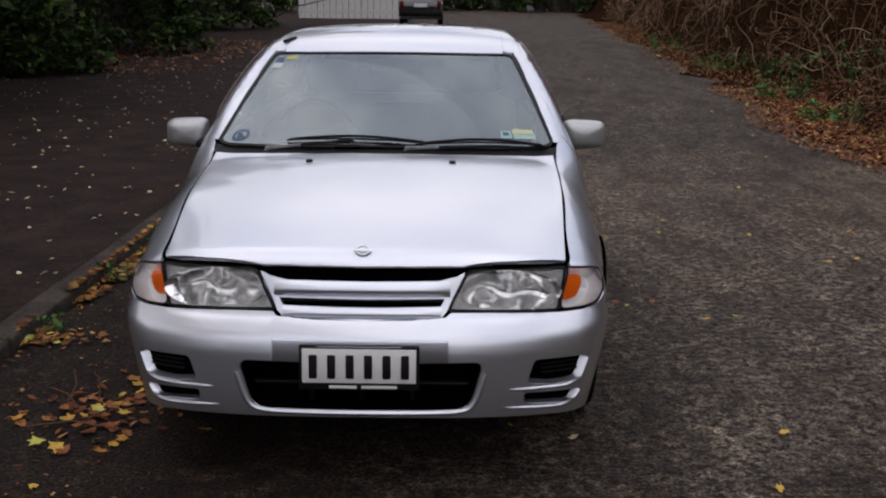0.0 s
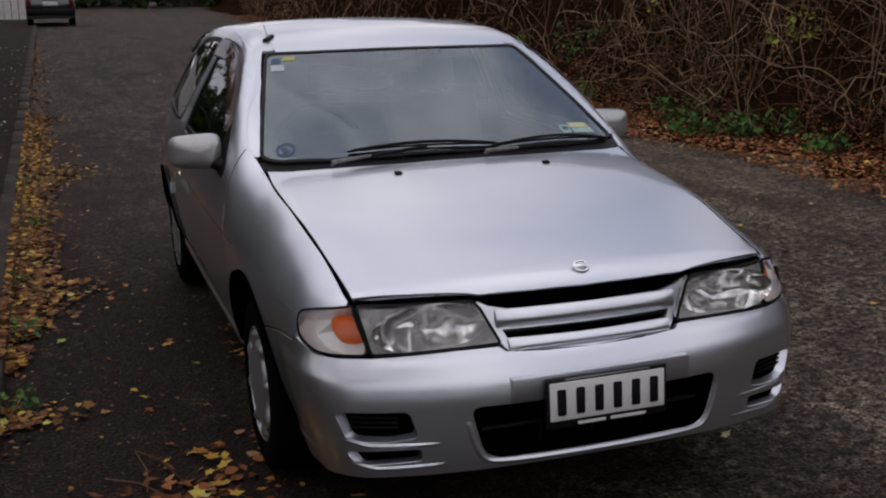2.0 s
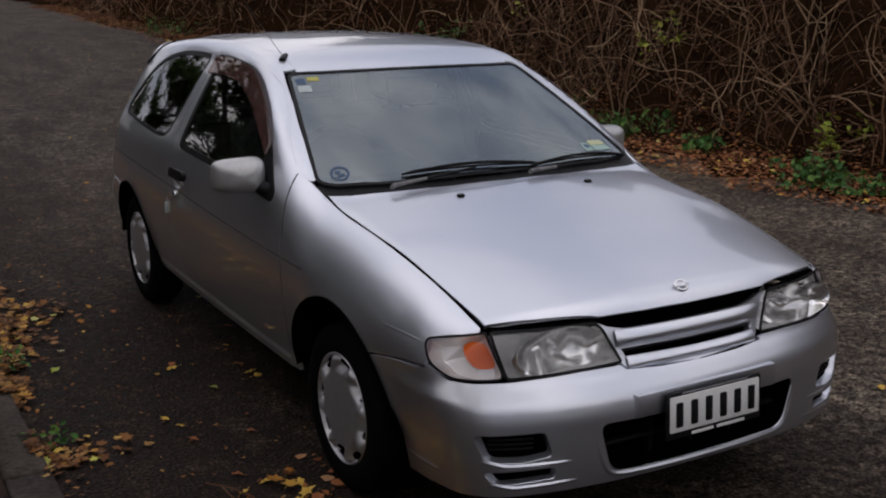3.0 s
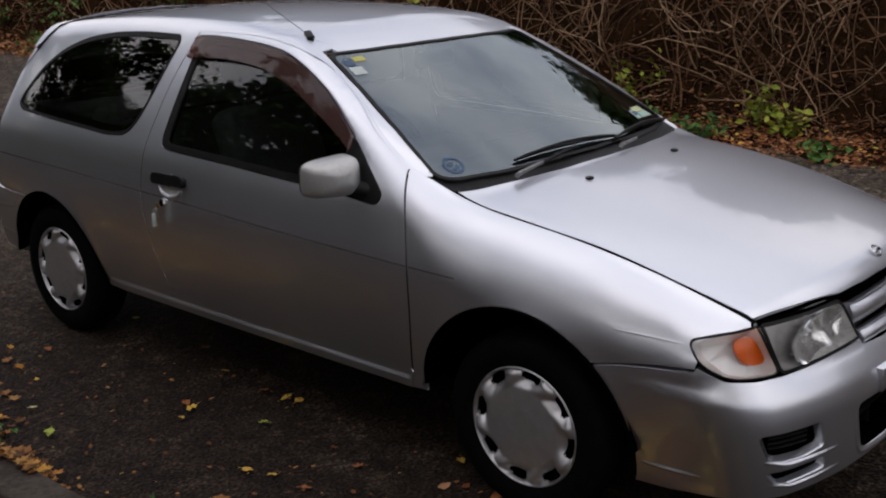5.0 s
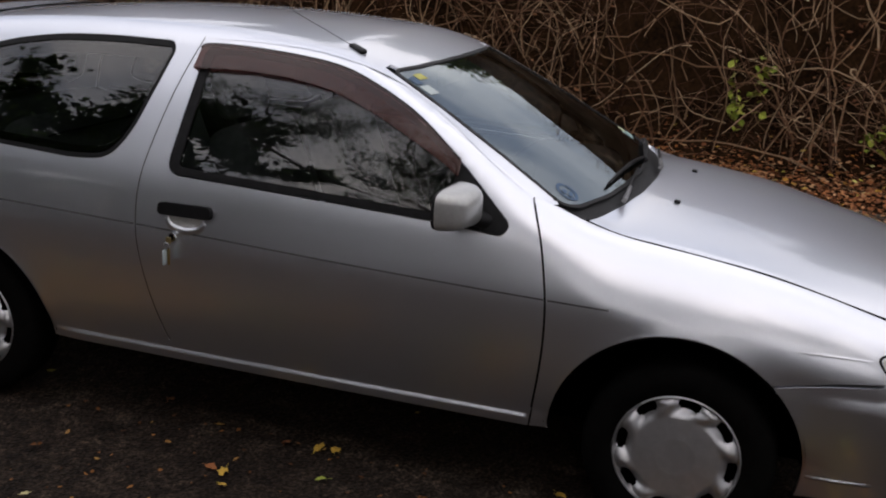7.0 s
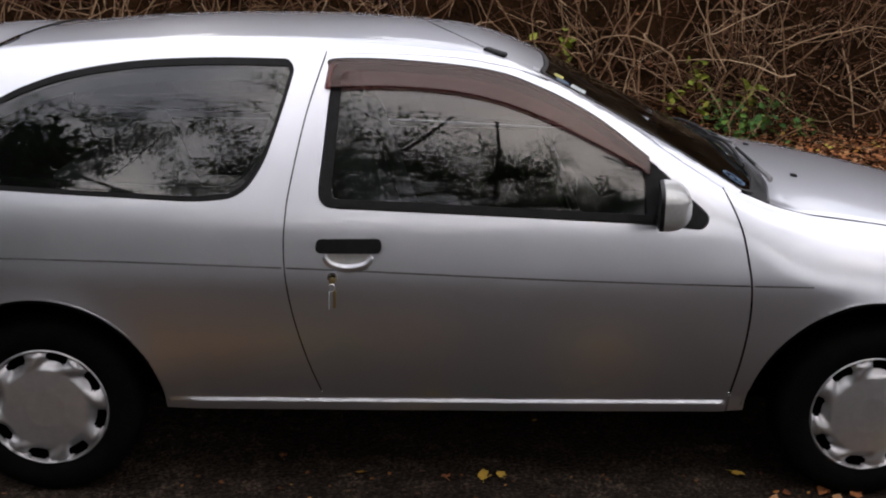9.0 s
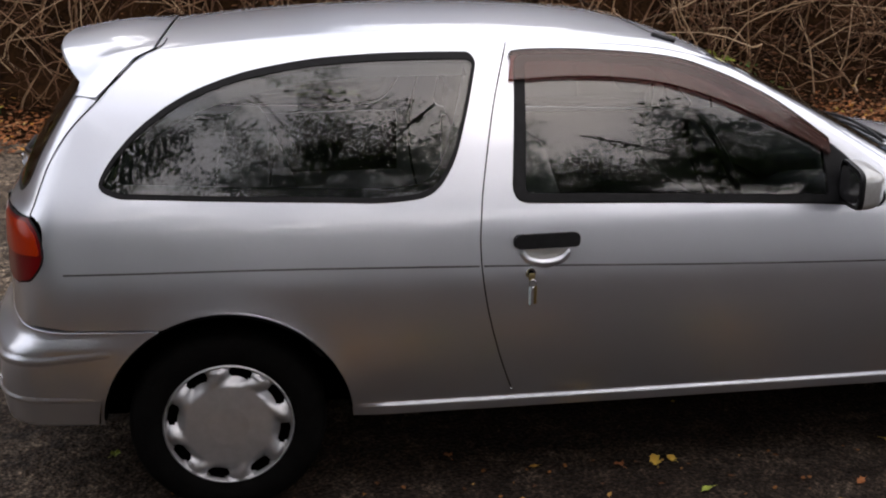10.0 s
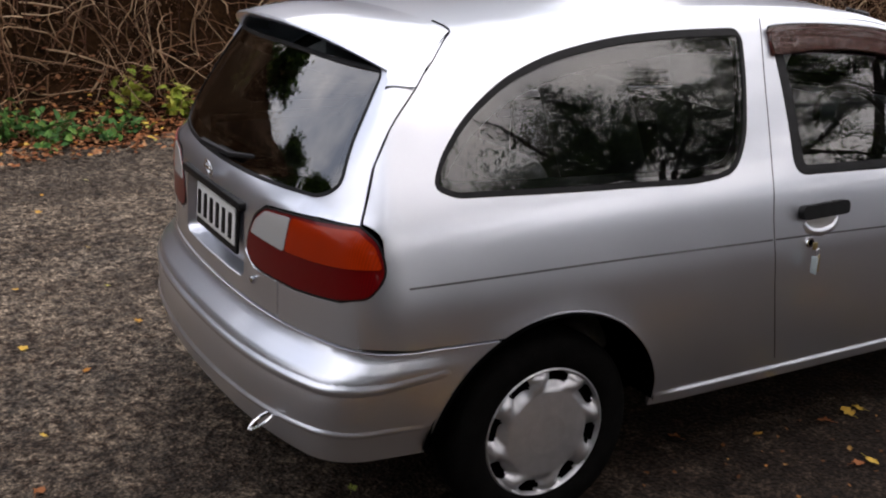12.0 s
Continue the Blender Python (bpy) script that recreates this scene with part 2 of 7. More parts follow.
STICKER_W = surface("white_sticker", (0.34, 0.40, 0.40), (0.42, 0.48, 0.48), 0.5)
STICKER_Y = surface("yellow_sticker", (0.33, 0.33, 0.06), (0.40, 0.38, 0.08), 0.5)
STICKER_B = surface("blue_sticker", (0.008, 0.040, 0.10), (0.014, 0.075, 0.15), 0.5)
STICKER_C = surface("pale_yellow_sticker", (0.40, 0.44, 0.24), (0.48, 0.50, 0.30), 0.5)
STICKER_G = surface("pale_green_sticker", (0.22, 0.36, 0.33), (0.30, 0.43, 0.38), 0.5)
BRASS = surface("brass_key", (0.45, 0.36, 0.16), (0.55, 0.45, 0.22), 0.3, 1.0)
ASPHALT = asphalt_material()
CONCRETE = surface("old_concrete", (0.022, 0.018, 0.015), (0.062, 0.052, 0.043), 0.9, 0, 6, 0.5, 90, spec=0.1)
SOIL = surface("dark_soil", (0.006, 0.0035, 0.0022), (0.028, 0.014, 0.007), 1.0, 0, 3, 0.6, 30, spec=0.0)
BARK = surface("bark", (0.035, 0.03, 0.025), (0.09, 0.075, 0.06), 0.95, 0, 8, 0.6, 40)
TWIG = leafy("dry_vine", [(0.0, (0.014, 0.006, 0.0035)), (0.35, (0.068, 0.032, 0.018)), (0.65, (0.18, 0.100, 0.056)), (1.0, (0.46, 0.33, 0.21))], 0.85)
LITTER = leafy("fallen_leaf_brown", [(0.0, (0.08, 0.030, 0.013)), (0.4, (0.19, 0.068, 0.027)), (0.75, (0.31, 0.118, 0.044)), (1.0, (0.40, 0.23, 0.12))], 0.7)
GUTTER_LEAF = leafy("damp_gutter_leaf", [(0.0, (0.05, 0.02, 0.008)), (0.4, (0.13, 0.052, 0.016)), (0.75, (0.24, 0.105, 0.03)), (1.0, (0.34, 0.20, 0.06))], 0.6)
YELLOW_LEAF = leafy("fallen_leaf_yellow", [(0.0, (0.30, 0.11, 0.02)), (0.35, (0.46, 0.24, 0.04)), (0.7, (0.56, 0.38, 0.07)), (0.9, (0.42, 0.42, 0.08)), (1.0, (0.55, 0.48, 0.28))], 0.6)
GREEN = leafy("green_leaf", [(0.0, (0.015, 0.035, 0.008)), (0.4, (0.035, 0.075, 0.014)), (0.75, (0.07, 0.125, 0.022)), (1.0, (0.13, 0.17, 0.03))], 0.5)
DEEP_GREEN = leafy("dark_evergreen_leaf", [(0.0, (0.008, 0.018, 0.004)), (0.4, (0.016, 0.036, 0.007)), (0.75, (0.034, 0.062, 0.011)), (1.0, (0.07, 0.10, 0.018))], 0.5)
PALE_LEAF = leafy("pale_dry_leaf", [(0.0, (0.30, 0.17, 0.07)), (0.5, (0.46, 0.36, 0.20)), (1.0, (0.60, 0.54, 0.38))], 0.6)
WEED = leafy("weed_leaf", [(0.0, (0.02, 0.06, 0.015)), (0.5, (0.05, 0.13, 0.03)), (1.0, (0.11, 0.20, 0.04))], 0.5)
LIME = leafy("yellow_green_leaf", [(0.0, (0.12, 0.18, 0.02)), (0.5, (0.25, 0.30, 0.04)), (1.0, (0.42, 0.42, 0.08))], 0.5)
DARK_CAR = surface("dark_car_paint", (0.012, 0.012, 0.014), (0.02, 0.02, 0.024), 0.25, 0.2, 8, coat=0.8)
WHITE_BOARD = surface("white_fence_board", (0.42, 0.41, 0.40), (0.6, 0.59, 0.57), 0.8, 0, 4)



# ---- helpers for meshes ----
def part(name, bm, material, parent=None, label="", smooth=True):
    """Links a bmesh as one mesh object under a thing or a part."""
    me = bpy.data.meshes.new(name)
    bm.to_mesh(me)
    bm.free()
    return link_mesh(name, me, material, parent, label, smooth)


def link_mesh(name, me, material, parent=None, label="", smooth=True):
    for m in material if isinstance(material, (list, tuple)) else [material]:
        me.materials.append(m)
    if smooth:
        me.shade_smooth()
        me.set_sharp_from_angle(angle=radians(38))
    ob = new(name, me)
    if parent is not None:
        ob.parent = parent
    if label:
        ob["label"] = label
    return ob


def raw_mesh(name, verts, faces):
    me = bpy.data.meshes.new(name)
    me.from_pydata([tuple(map(float, v)) for v in verts], [], faces)
    me.update()
    return me


def empty(name, place=(0, 0, 0)):
    ob = new(name)
    ob.location = place
    ob.empty_display_size = 0.1
    return ob


def tube(points, radii, sides=6):
    """Vertices and faces of a tapered tube along a line of points."""
    pts = [Vector(p) for p in points]
    verts, faces = [], []
    for i, p in enumerate(pts):
        d = (pts[min(i + 1, len(pts) - 1)] - pts[max(i - 1, 0)]).normalized()
        a = d.orthogonal().normalized() if i == 0 else (a - d * a.dot(d)).normalized()
        b = d.cross(a)
        r = radii[i] if isinstance(radii, (list, tuple)) else radii
        for k in range(sides):
            t = 2 * math.pi * k / sides
            verts.append(p + a * (r * math.cos(t)) + b * (r * math.sin(t)))
    for i in range(len(pts) - 1):
        for k in range(sides):
            q = i * sides
            faces.append((q + k, q + (k + 1) % sides, q + sides + (k + 1) % sides, q + sides + k))
    faces.append(tuple(range(sides))[::-1])
    faces.append(tuple(range((len(pts) - 1) * sides, len(pts) * sides)))
    return verts, faces


class Pile:
    """Collects many small pieces into one mesh."""
    def __init__(self):
        self.v, self.f = [], []

    def add(self, verts, faces):
        k = len(self.v)
        self.v.extend(verts)
        self.f.extend(tuple(i + k for i in f) for f in faces)

    def leaf(self, p, size, turn, tilt, roll, wide=0.55, cup=0.15):
        """A pointed, slightly cupped leaf of six points."""
        m = Euler((tilt, roll, turn)).to_matrix()
        s = size
        pts = [(0, -0.5, 0), (wide * 0.5, -0.12, cup), (wide * 0.36, 0.22, cup), (0, 0.5, 0), (-wide * 0.36, 0.22, cup), (-wide * 0.5, -0.12, cup), (0, 0, 0)]
        self.add([Vector(p) + m @ (Vector(q) * s) for q in pts], [(0, 1, 6), (1, 2, 6), (2, 3, 6), (3, 4, 6), (4, 5, 6), (5, 0, 6)])

    def lobed(self, p, size, turn, tilt, roll, rnd):
        """A lobed leaf with an uneven, curled outline and a thin stalk."""
        m = Euler((tilt, roll, turn)).to_matrix()
        curl = rnd.uniform(-0.25, 0.45)
        pts = [(0.0, 0.0, 0.0)]
        for i in range(11):
            a = math.radians(-90 + 22 + i * (316 / 10))
            r = (0.52 if i % 2 == 1 else 0.30) * rnd.uniform(0.78, 1.15) * (1.12 if i == 5 else 1.0)
            q = (r * math.cos(a) * 0.92, r * math.sin(a))
            pts.append((q[0], q[1], curl * r * r * (1.0 if q[0] > 0 else rnd.uniform(0.3, 1.4))))
        faces = [(0, i, i + 1) for i in range(1, 11)] + [(0, 11, 1)]
        bend = rnd.uniform(-0.25, 0.25)
        pts += [(-0.02, -0.1, 0.0), (0.02, -0.1, 0.0), (bend, -0.75, 0.05)]
        faces.append((12, 14, 13))
        self.add([Vector(p) + m @ (Vector(q) * size) for q in pts], faces)

    def mesh(self, name):
        return raw_mesh(name, self.v, self.f)


def box_bm(sx, sy, sz, at=(0, 0, 0), bevel=0.0, turn=None, segments=2):
    bm = bmesh.new()
    bmesh.ops.create_cube(bm, size=1.0, matrix=Matrix.Diagonal((sx, sy, sz, 1)))
    if bevel:
        bmesh.ops.bevel(bm, geom=bm.edges[:], offset=bevel, segments=segments, affect="EDGES", profile=0.5)
    if turn is not None:
        bm.transform(turn)
    bm.transform(Matrix.Translation(at))
    return bm


def rise(x, y):
    """Height of the land: level round the car, climbing gently up the road."""
    y = np.asarray(y, float)
    return 0.0125 * np.maximum(y - 5.0, 0) * step_soft(y, 5, 14)


def step_soft(x, a, b):
    t = np.clip((np.asarray(x, float) - a) / (b - a), 0, 1)
    return t * t * (3 - 2 * t)


# ---- ground: one sheet of road that reaches the horizon ----
def make_ground():
    xs = np.unique(np.concatenate([np.linspace(-400, -20, 12), np.linspace(-20, 20, 61), np.linspace(20, 400, 12)]))
    ys = np.unique(np.concatenate([np.linspace(-400, -20, 12), np.linspace(-20, 60, 121), np.linspace(60, 600, 12)]))
    gx, gy = np.meshgrid(xs, ys)
    gz = np.minimum(rise(gx, gy), 1.2)
    # shallow dips and wheel tracks
    gz = gz + 0.006 * np.sin(gx * 1.7 + 0.6) * np.sin(gy * 0.7) * (np.abs(gx) < 15)
    v = np.stack([gx.ravel(), gy.ravel(), gz.ravel()], 1)
    w = len(xs)
    f = [(j * w + i, j * w + i + 1, (j + 1) * w + i + 1, (j + 1) * w + i) for j in range(len(ys) - 1) for i in range(w - 1)]
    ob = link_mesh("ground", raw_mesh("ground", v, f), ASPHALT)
    return tagged(ob, "dark worn asphalt road with paler gravelly patches", "road", kind="structure")


make_ground()


# ---- kerb of separate concrete lengths, and the yard behind it ----
KERB_X = -1.66


def make_kerb():
    kerb = tagged(empty("kerb"), "low weathered concrete kerb edged with fallen leaves", "kerb", kind="structure")
    bm = box_bm(0.15, 0.992, 0.16, (0, 0, 0), 0.014)
    me = bpy.data.meshes.new("kerb_stone")
    bm.to_mesh(me)
    bm.free()
    me.materials.append(CONCRETE)
    me.shade_smooth()
    rnd = random.Random(4)
    for i in range(46):
        y = -6 + i
        ob = new("kerb_stone", me)
        ob.parent = kerb
        ob.matrix_basis = pose(KERB_X - 0.075 + rnd.uniform(-0.004, 0.004), y, float(rise(0, y)) - 0.015 + rnd.uniform(-0.004, 0.004), 0.7 if y > 12 else 0, 0, rnd.uniform(-0.25, 0.25))


def make_yard():
    xs = np.concatenate([np.linspace(-40, -8, 9), np.linspace(-7.5, KERB_X - 0.15, 20)])
    ys = np.linspace(-6.5, 60, 134)
    gx, gy = np.meshgrid(xs, ys)
    gz = rise(gx, gy) + 0.052 + 0.008 * np.sin(gx * 2.1) * np.sin(gy * 1.3) - 0.006
    v = np.stack([gx.ravel(), gy.ravel(), gz.ravel()], 1)
    w = len(xs)
    f = [(j * w + i, j * w + i + 1, (j + 1) * w + i + 1, (j + 1) * w + i) for j in range(len(ys) - 1) for i in range(w - 1)]
    tagged(link_mesh("pavement", raw_mesh("pavement", v, f), YARD), "dark damp asphalt yard behind the kerb", "pavement", kind="structure")


YARD = surface("dark_damp_asphalt", (0.010, 0.0064, 0.0054), (0.034, 0.021, 0.017), 0.9, 0, 2.6, 0.6, 90, spec=0.08)
make_kerb()
make_yard()


# ---- bank along the road ----
def bank_foot(y):
    y = np.asarray(y, float)
    return 5.15 + 0.14 * np.sin(y * 0.55) + 0.09 * np.sin(y * 1.7) + 0.05 * np.maximum(y - 9.0, 0)


def smooth_steps(d):
    d = np.asarray(d, float)
    return 0.10 * d + 2.6 * step_soft(d, 0.15, 2.1) + 1.2 * step_soft(d, 1.8, 5.0)


def make_bank():
    ds = np.concatenate([np.linspace(-1.0, 3, 34), np.linspace(3.4, 12, 12)])
    ys = np.linspace(-30, 90, 300)
    gd, gy = np.meshgrid(ds, ys)
    gx = bank_foot(gy) + gd
    lump = np.array([noise.fractal(Vector((a * 0.9, b * 0.9, 3.1)), 1.0, 2.0, 4) for a, b in zip(gx.ravel(), gy.ravel())]).reshape(gx.shape)
    h = np.where(gd > 0, smooth_steps(np.maximum(gd, 0)), 0)
    gz = np.minimum(rise(gx, gy), 1.2) + h + 0.018 + np.where(gd > 0.1, 0.28 * lump * step_soft(gd, 0.1, 1.0), 0.01 * lump)
    gz = gz - 0.05 * (1 - step_soft(gd + 0.35 * lump, -1.0, -0.45))
    v = np.stack([gx.ravel(), gy.ravel(), gz.ravel()], 1)
    w = len(ds)
    f = [(j * w + i, j * w + i + 1, (j + 1) * w + i + 1, (j + 1) * w + i) for j in range(len(ys) - 1) for i in range(w - 1)]
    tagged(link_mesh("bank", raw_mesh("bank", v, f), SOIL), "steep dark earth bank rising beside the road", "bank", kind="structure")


make_bank()


# ---- the car's outer skin: one smooth implicit surface, inside below 0 ----
# car frame: y = 0 at the front axle and grows towards the tail, x = 0 on the centreline, z = 0 on the road
def smooth_curve(pts, fair=False):
    """A smooth curve through a few control points: it keeps their rises and falls, or, fair, has an even bend."""
    a = np.array(sorted(pts), float)
    xs, ys = a[:, 0], a[:, 1]
    d = np.diff(ys) / np.diff(xs)
    m = np.empty_like(ys)
    m[0], m[-1] = d[0], d[-1]
    for i in range(1, len(xs) - 1):
        m[i] = 0 if d[i - 1] * d[i] <= 0 else 2 * d[i - 1] * d[i] / (d[i - 1] + d[i])

    if fair:
        n, h = len(xs), np.diff(xs)
        k = np.zeros((n, n))
        r = np.zeros(n)
        k[0, :2], k[-1, -2:] = (2, 1), (1, 2)
        r[0], r[-1] = 3 * d[0], 3 * d[-1]
        for i in range(1, n - 1):
            k[i, i - 1], k[i, i], k[i, i + 1] = h[i], 2 * (h[i - 1] + h[i]), h[i - 1]
            r[i] = 3 * (h[i] * d[i - 1] + h[i - 1] * d[i])
        m = np.linalg.solve(k, r)
    lo, hi = xs[0] - 0.6, xs[-1] + 0.6
    x = np.linspace(lo, hi, 8000)
    i = np.clip(np.searchsorted(xs, x) - 1, 0, len(xs) - 2)
    h = xs[i + 1] - xs[i]
    t = (x - xs[i]) / h
    y = ((2 * t**3 - 3 * t**2 + 1) * ys[i] + (t**3 - 2 * t**2 + t) * h * m[i]
         + (3 * t**2 - 2 * t**3) * ys[i + 1] + (t**3 - t**2) * h * m[i + 1])
    y = np.where(x < xs[0], ys[0] + (x - xs[0]) * m[0], np.where(x > xs[-1], ys[-1] + (x - xs[-1]) * m[-1], y))
    return lambda q: np.interp(q, x, y)


def step_up(x, a, b):
    t = np.clip((np.asarray(x, float) - a) / (b - a), 0, 1)
    return t * t * (3 - 2 * t)


def blend_max(a, b, r):
    h = np.clip(0.5 + (a - b) / (2 * r), 0, 1)
    return b + (a - b) * h + r * h * (1 - h)


def blend_min(a, b, r):
    return -blend_max(-a, -b, r)


WIDE = smooth_curve([(-0.95, 0.765), (-0.5, 0.808), (0.0, 0.838), (0.5, 0.848), (1.2, 0.852), (1.9, 0.85), (2.5, 0.838), (3.0, 0.805), (3.3, 0.775)], True)
TUCK = smooth_curve([(0.10, 0.122), (0.2, 0.082), (0.30, 0.056), (0.40, 0.032), (0.52, 0.012), (0.60, 0.004), (0.67, 0.0), (0.715, 0.0005), (0.75, 0.0045), (0.82, 0.0155), (0.90, 0.033), (0.96, 0.057), (1.10, 0.124), (1.26, 0.213), (1.35, 0.270), (1.45, 0.338)], True)
NOSE = smooth_curve([(0.12, -0.74), (0.19, -0.81), (0.24, -0.838), (0.34, -0.845), (0.45, -0.846), (0.50, -0.838), (0.545, -0.812), (0.575, -0.788), (0.61, -0.772), (0.68, -0.752), (0.74, -0.73), (0.80, -0.70)])
TAIL = smooth_curve([(0.15, 3.17), (0.24, 3.23), (0.32, 3.262), (0.45, 3.272), (0.52, 3.262), (0.565, 3.225), (0.60, 3.202), (0.72, 3.198), (0.86, 3.19), (0.95, 3.165)])
BONNET = smooth_curve([(-0.86, 0.690), (-0.80, 0.722), (-0.74, 0.748), (-0.63, 0.783), (-0.4, 0.838), (-0.1, 0.893), (0.13, 0.927), (0.35, 0.948), (0.7, 0.96), (1.2, 0.965), (2.6, 0.965), (3.3, 0.95)], True)
CABIN_PLAN = smooth_curve([(-0.9, 0.047), (0.2, 0.044), (0.6, 0.018), (1.0, 0.004), (1.5, 0.0), (2.0, 0.006), (2.5, 0.028), (2.85, 0.062), (3.1, 0.105), (3.3, 0.16)], True)
SCREEN = smooth_curve([(0.85, 0.10), (0.95, 0.27), (1.00, 0.365), (1.10, 0.56), (1.20, 0.765), (1.30, 0.985), (1.36, 1.14), (1.42, 1.32)], True)
HATCH = smooth_curve([(0.80, 3.215), (0.90, 3.185), (0.98, 3.145), (1.08, 3.085), (1.2, 3.00), (1.3, 2.915), (1.4, 2.80)], True)
ROOF = smooth_curve([(0.7, 1.262), (0.95, 1.325), (1.10, 1.356), (1.3, 1.383), (1.6, 1.402), (1.95, 1.405), (2.3, 1.392), (2.6, 1.366), (2.85, 1.335), (3.1, 1.29)], True)
CREASE_Z = smooth_curve([(0.0, 0.703), (0.42, 0.71), (1.0, 0.725), (1.8, 0.752), (2.5, 0.765), (3.0, 0.762)])
HUBS = ((0.0, 0.285, 0.338), (2.535, 0.285, 0.335))


def skin(x, y, z):
    """Below 0 inside the car's body."""
    x, y, z = np.abs(np.asarray(x, float)), np.asarray(y, float), np.asarray(z, float)
    up = blend_min(np.clip((z - 0.62) / 0.44, 0, 9) ** 1.3, 1.0, 0.16)
    wide = WIDE(y) * (1 - up) + (0.852 - CABIN_PLAN(y)) * up - TUCK(z)
    wide = wide - 0.95 * np.maximum(z - 0.69, 0) ** 2 * (1 - step_up(y, -0.35, 0.62)) * step_up(y, -0.80, -0.45)
    # flared lips of the wheel arches, stepped sill
    for hy, hz, r in HUBS:
        d = np.hypot(y - hy, z - hz)
        wide = wide + 0.010 * np.exp(-((d - r) / 0.05) ** 2) * step_up(z, 0.29, 0.40)
    run = step_up(y, 0.36, 0.46) * (1 - step_up(y, 2.05, 2.22))
    wide = wide + 0.009 * (1 - step_up(z, 0.310, 0.328)) * run
    # bumpers stand proud of the flanks below a soft ledge
    wide = wide + 0.013 * (1 - step_up(z, 0.545, 0.590)) * step_up(y, 2.74, 2.95)
    wide = wide + 0.012 * (1 - step_up(z, 0.515, 0.562)) * step_up(-y, 0.30, 0.48)
    side = x - wide
    nose = (NOSE(z) + 0.13 * x**2 + 0.26 * x**4) - y
    tail = y - (TAIL(z) - 0.10 * x**2 - 0.22 * x**4)
    hood = 0.93 * (z - (BONNET(y) - 0.072 * x**2 - (0.03 + 0.15 * step_up(-y, 0.1, 0.6)) * x**4 - 2.6 * np.maximum(x - 0.655, 0) ** 2))
    screen = 0.46 * (SCREEN(z) + 0.22 * x**2 + 0.12 * x**4 - y)
    hatch = 0.85 * (y - (HATCH(z) - 0.16 * x**2 - 0.20 * x**4))
    roof = z - (ROOF(y) - 0.075 * x**2 - 0.06 * x**4)
    cap = blend_max(blend_max(screen, hatch, 0.05), roof, 0.03)
    lid = blend_min(hood, cap, 0.015 + 0.05 * step_up(x, 0.60, 0.74))
    body = blend_max(side, nose, 0.10)
    body = blend_max(body, tail, 0.09)
    wing = (1 - step_up(y, 0.0, 0.90)) * step_up(y, -0.62, -0.35)
    return blend_max(body, lid, 0.042 + 0.075 * wing - 0.017 * step_up(z, 0.95, 1.15) + 0.012 * step_up(z, 1.2, 1.3))


def slope(p):
    """Outward unit normals of the skin at the rows of p."""
    e = 0.0015
    g = np.stack([skin(*(p + d).T) - skin(*(p - d).T) for d in np.eye(3) * e], -1)
    g[np.abs(p[:, 0]) < 1e-6, 0] = 0
    return g / np.maximum(np.linalg.norm(g, axis=1, keepdims=True), 1e-9)


def march(start, way, reach, steps=40):
    """First points where rays from outside meet the skin; the ray's end where they miss."""
    t = np.zeros(len(start))
    step = reach / steps
    done = np.zeros(len(start), bool)
    for _ in range(steps):
        inside = skin(*(start + way * (t + step)[:, None]).T) <= 0
        done |= inside
        t = np.where(done, t, t + step)
    lo, hi = t.copy(), t + step
    for _ in range(17):
        mid = (lo + hi) / 2
        inside = skin(*(start + way * mid[:, None]).T) <= 0
        hi, lo = np.where(inside, mid, hi), np.where(inside, lo, mid)
    return start + way * ((lo + hi) / 2)[:, None], done


# flat maps of the skin: u, v on a map to a point of the skin
def map_side(s):
    """u = y, v = z, seen from the side s (-1: the driver's side)."""
    def put(uv):
        uv = np.asarray(uv, float)
        n = len(uv)
        return march(np.stack([np.full(n, s * 1.0), uv[:, 0], uv[:, 1]], 1), np.tile([-s, 0.0, 0.0], (n, 1)), 0.95)[0]
    return put


def map_top(uv):
    """u = x, v = y, seen from above."""
    uv = np.asarray(uv, float)
    n = len(uv)
    return march(np.stack([uv[:, 0], uv[:, 1], np.full(n, 1.7)], 1), np.tile([0.0, 0.0, -1.0], (n, 1)), 1.3)[0]


def map_front(s):
    """u = x, v = z, seen from ahead (s = -1) or from behind (s = 1)."""
    def put(uv):
        uv = np.asarray(uv, float)
        n = len(uv)
        return march(np.stack([uv[:, 0], np.full(n, -1.3 if s < 0 else 3.7), uv[:, 1]], 1), np.tile([0.0, -s * 1.0, 0.0], (n, 1)), 2.4, 80)[0]
    return put


from mathutils.geometry import delaunay_2d_cdt as delaunay

# ---- patches of skin: an outline on the car, filled and curved with it ----
AX, AZ = 0.3, 0.45


def chart_side(s):
    """Unrolls the flank s about a line along the car."""
    def flat(p):
        p = np.atleast_2d(p)
        return np.stack([p[:, 1], 0.5 * np.arctan2(p[:, 2] - AZ, np.abs(p[:, 0]) - AX)], 1)

    def put(uv):
        a = uv[:, 1] / 0.5
        way = np.stack([s * np.cos(a), 0 * a, np.sin(a)], 1)
        at = np.stack([0 * a + s * AX, uv[:, 0], 0 * a + AZ], 1)
        return march(at + way * 1.25, -way, 1.2)[0]
    return flat, put


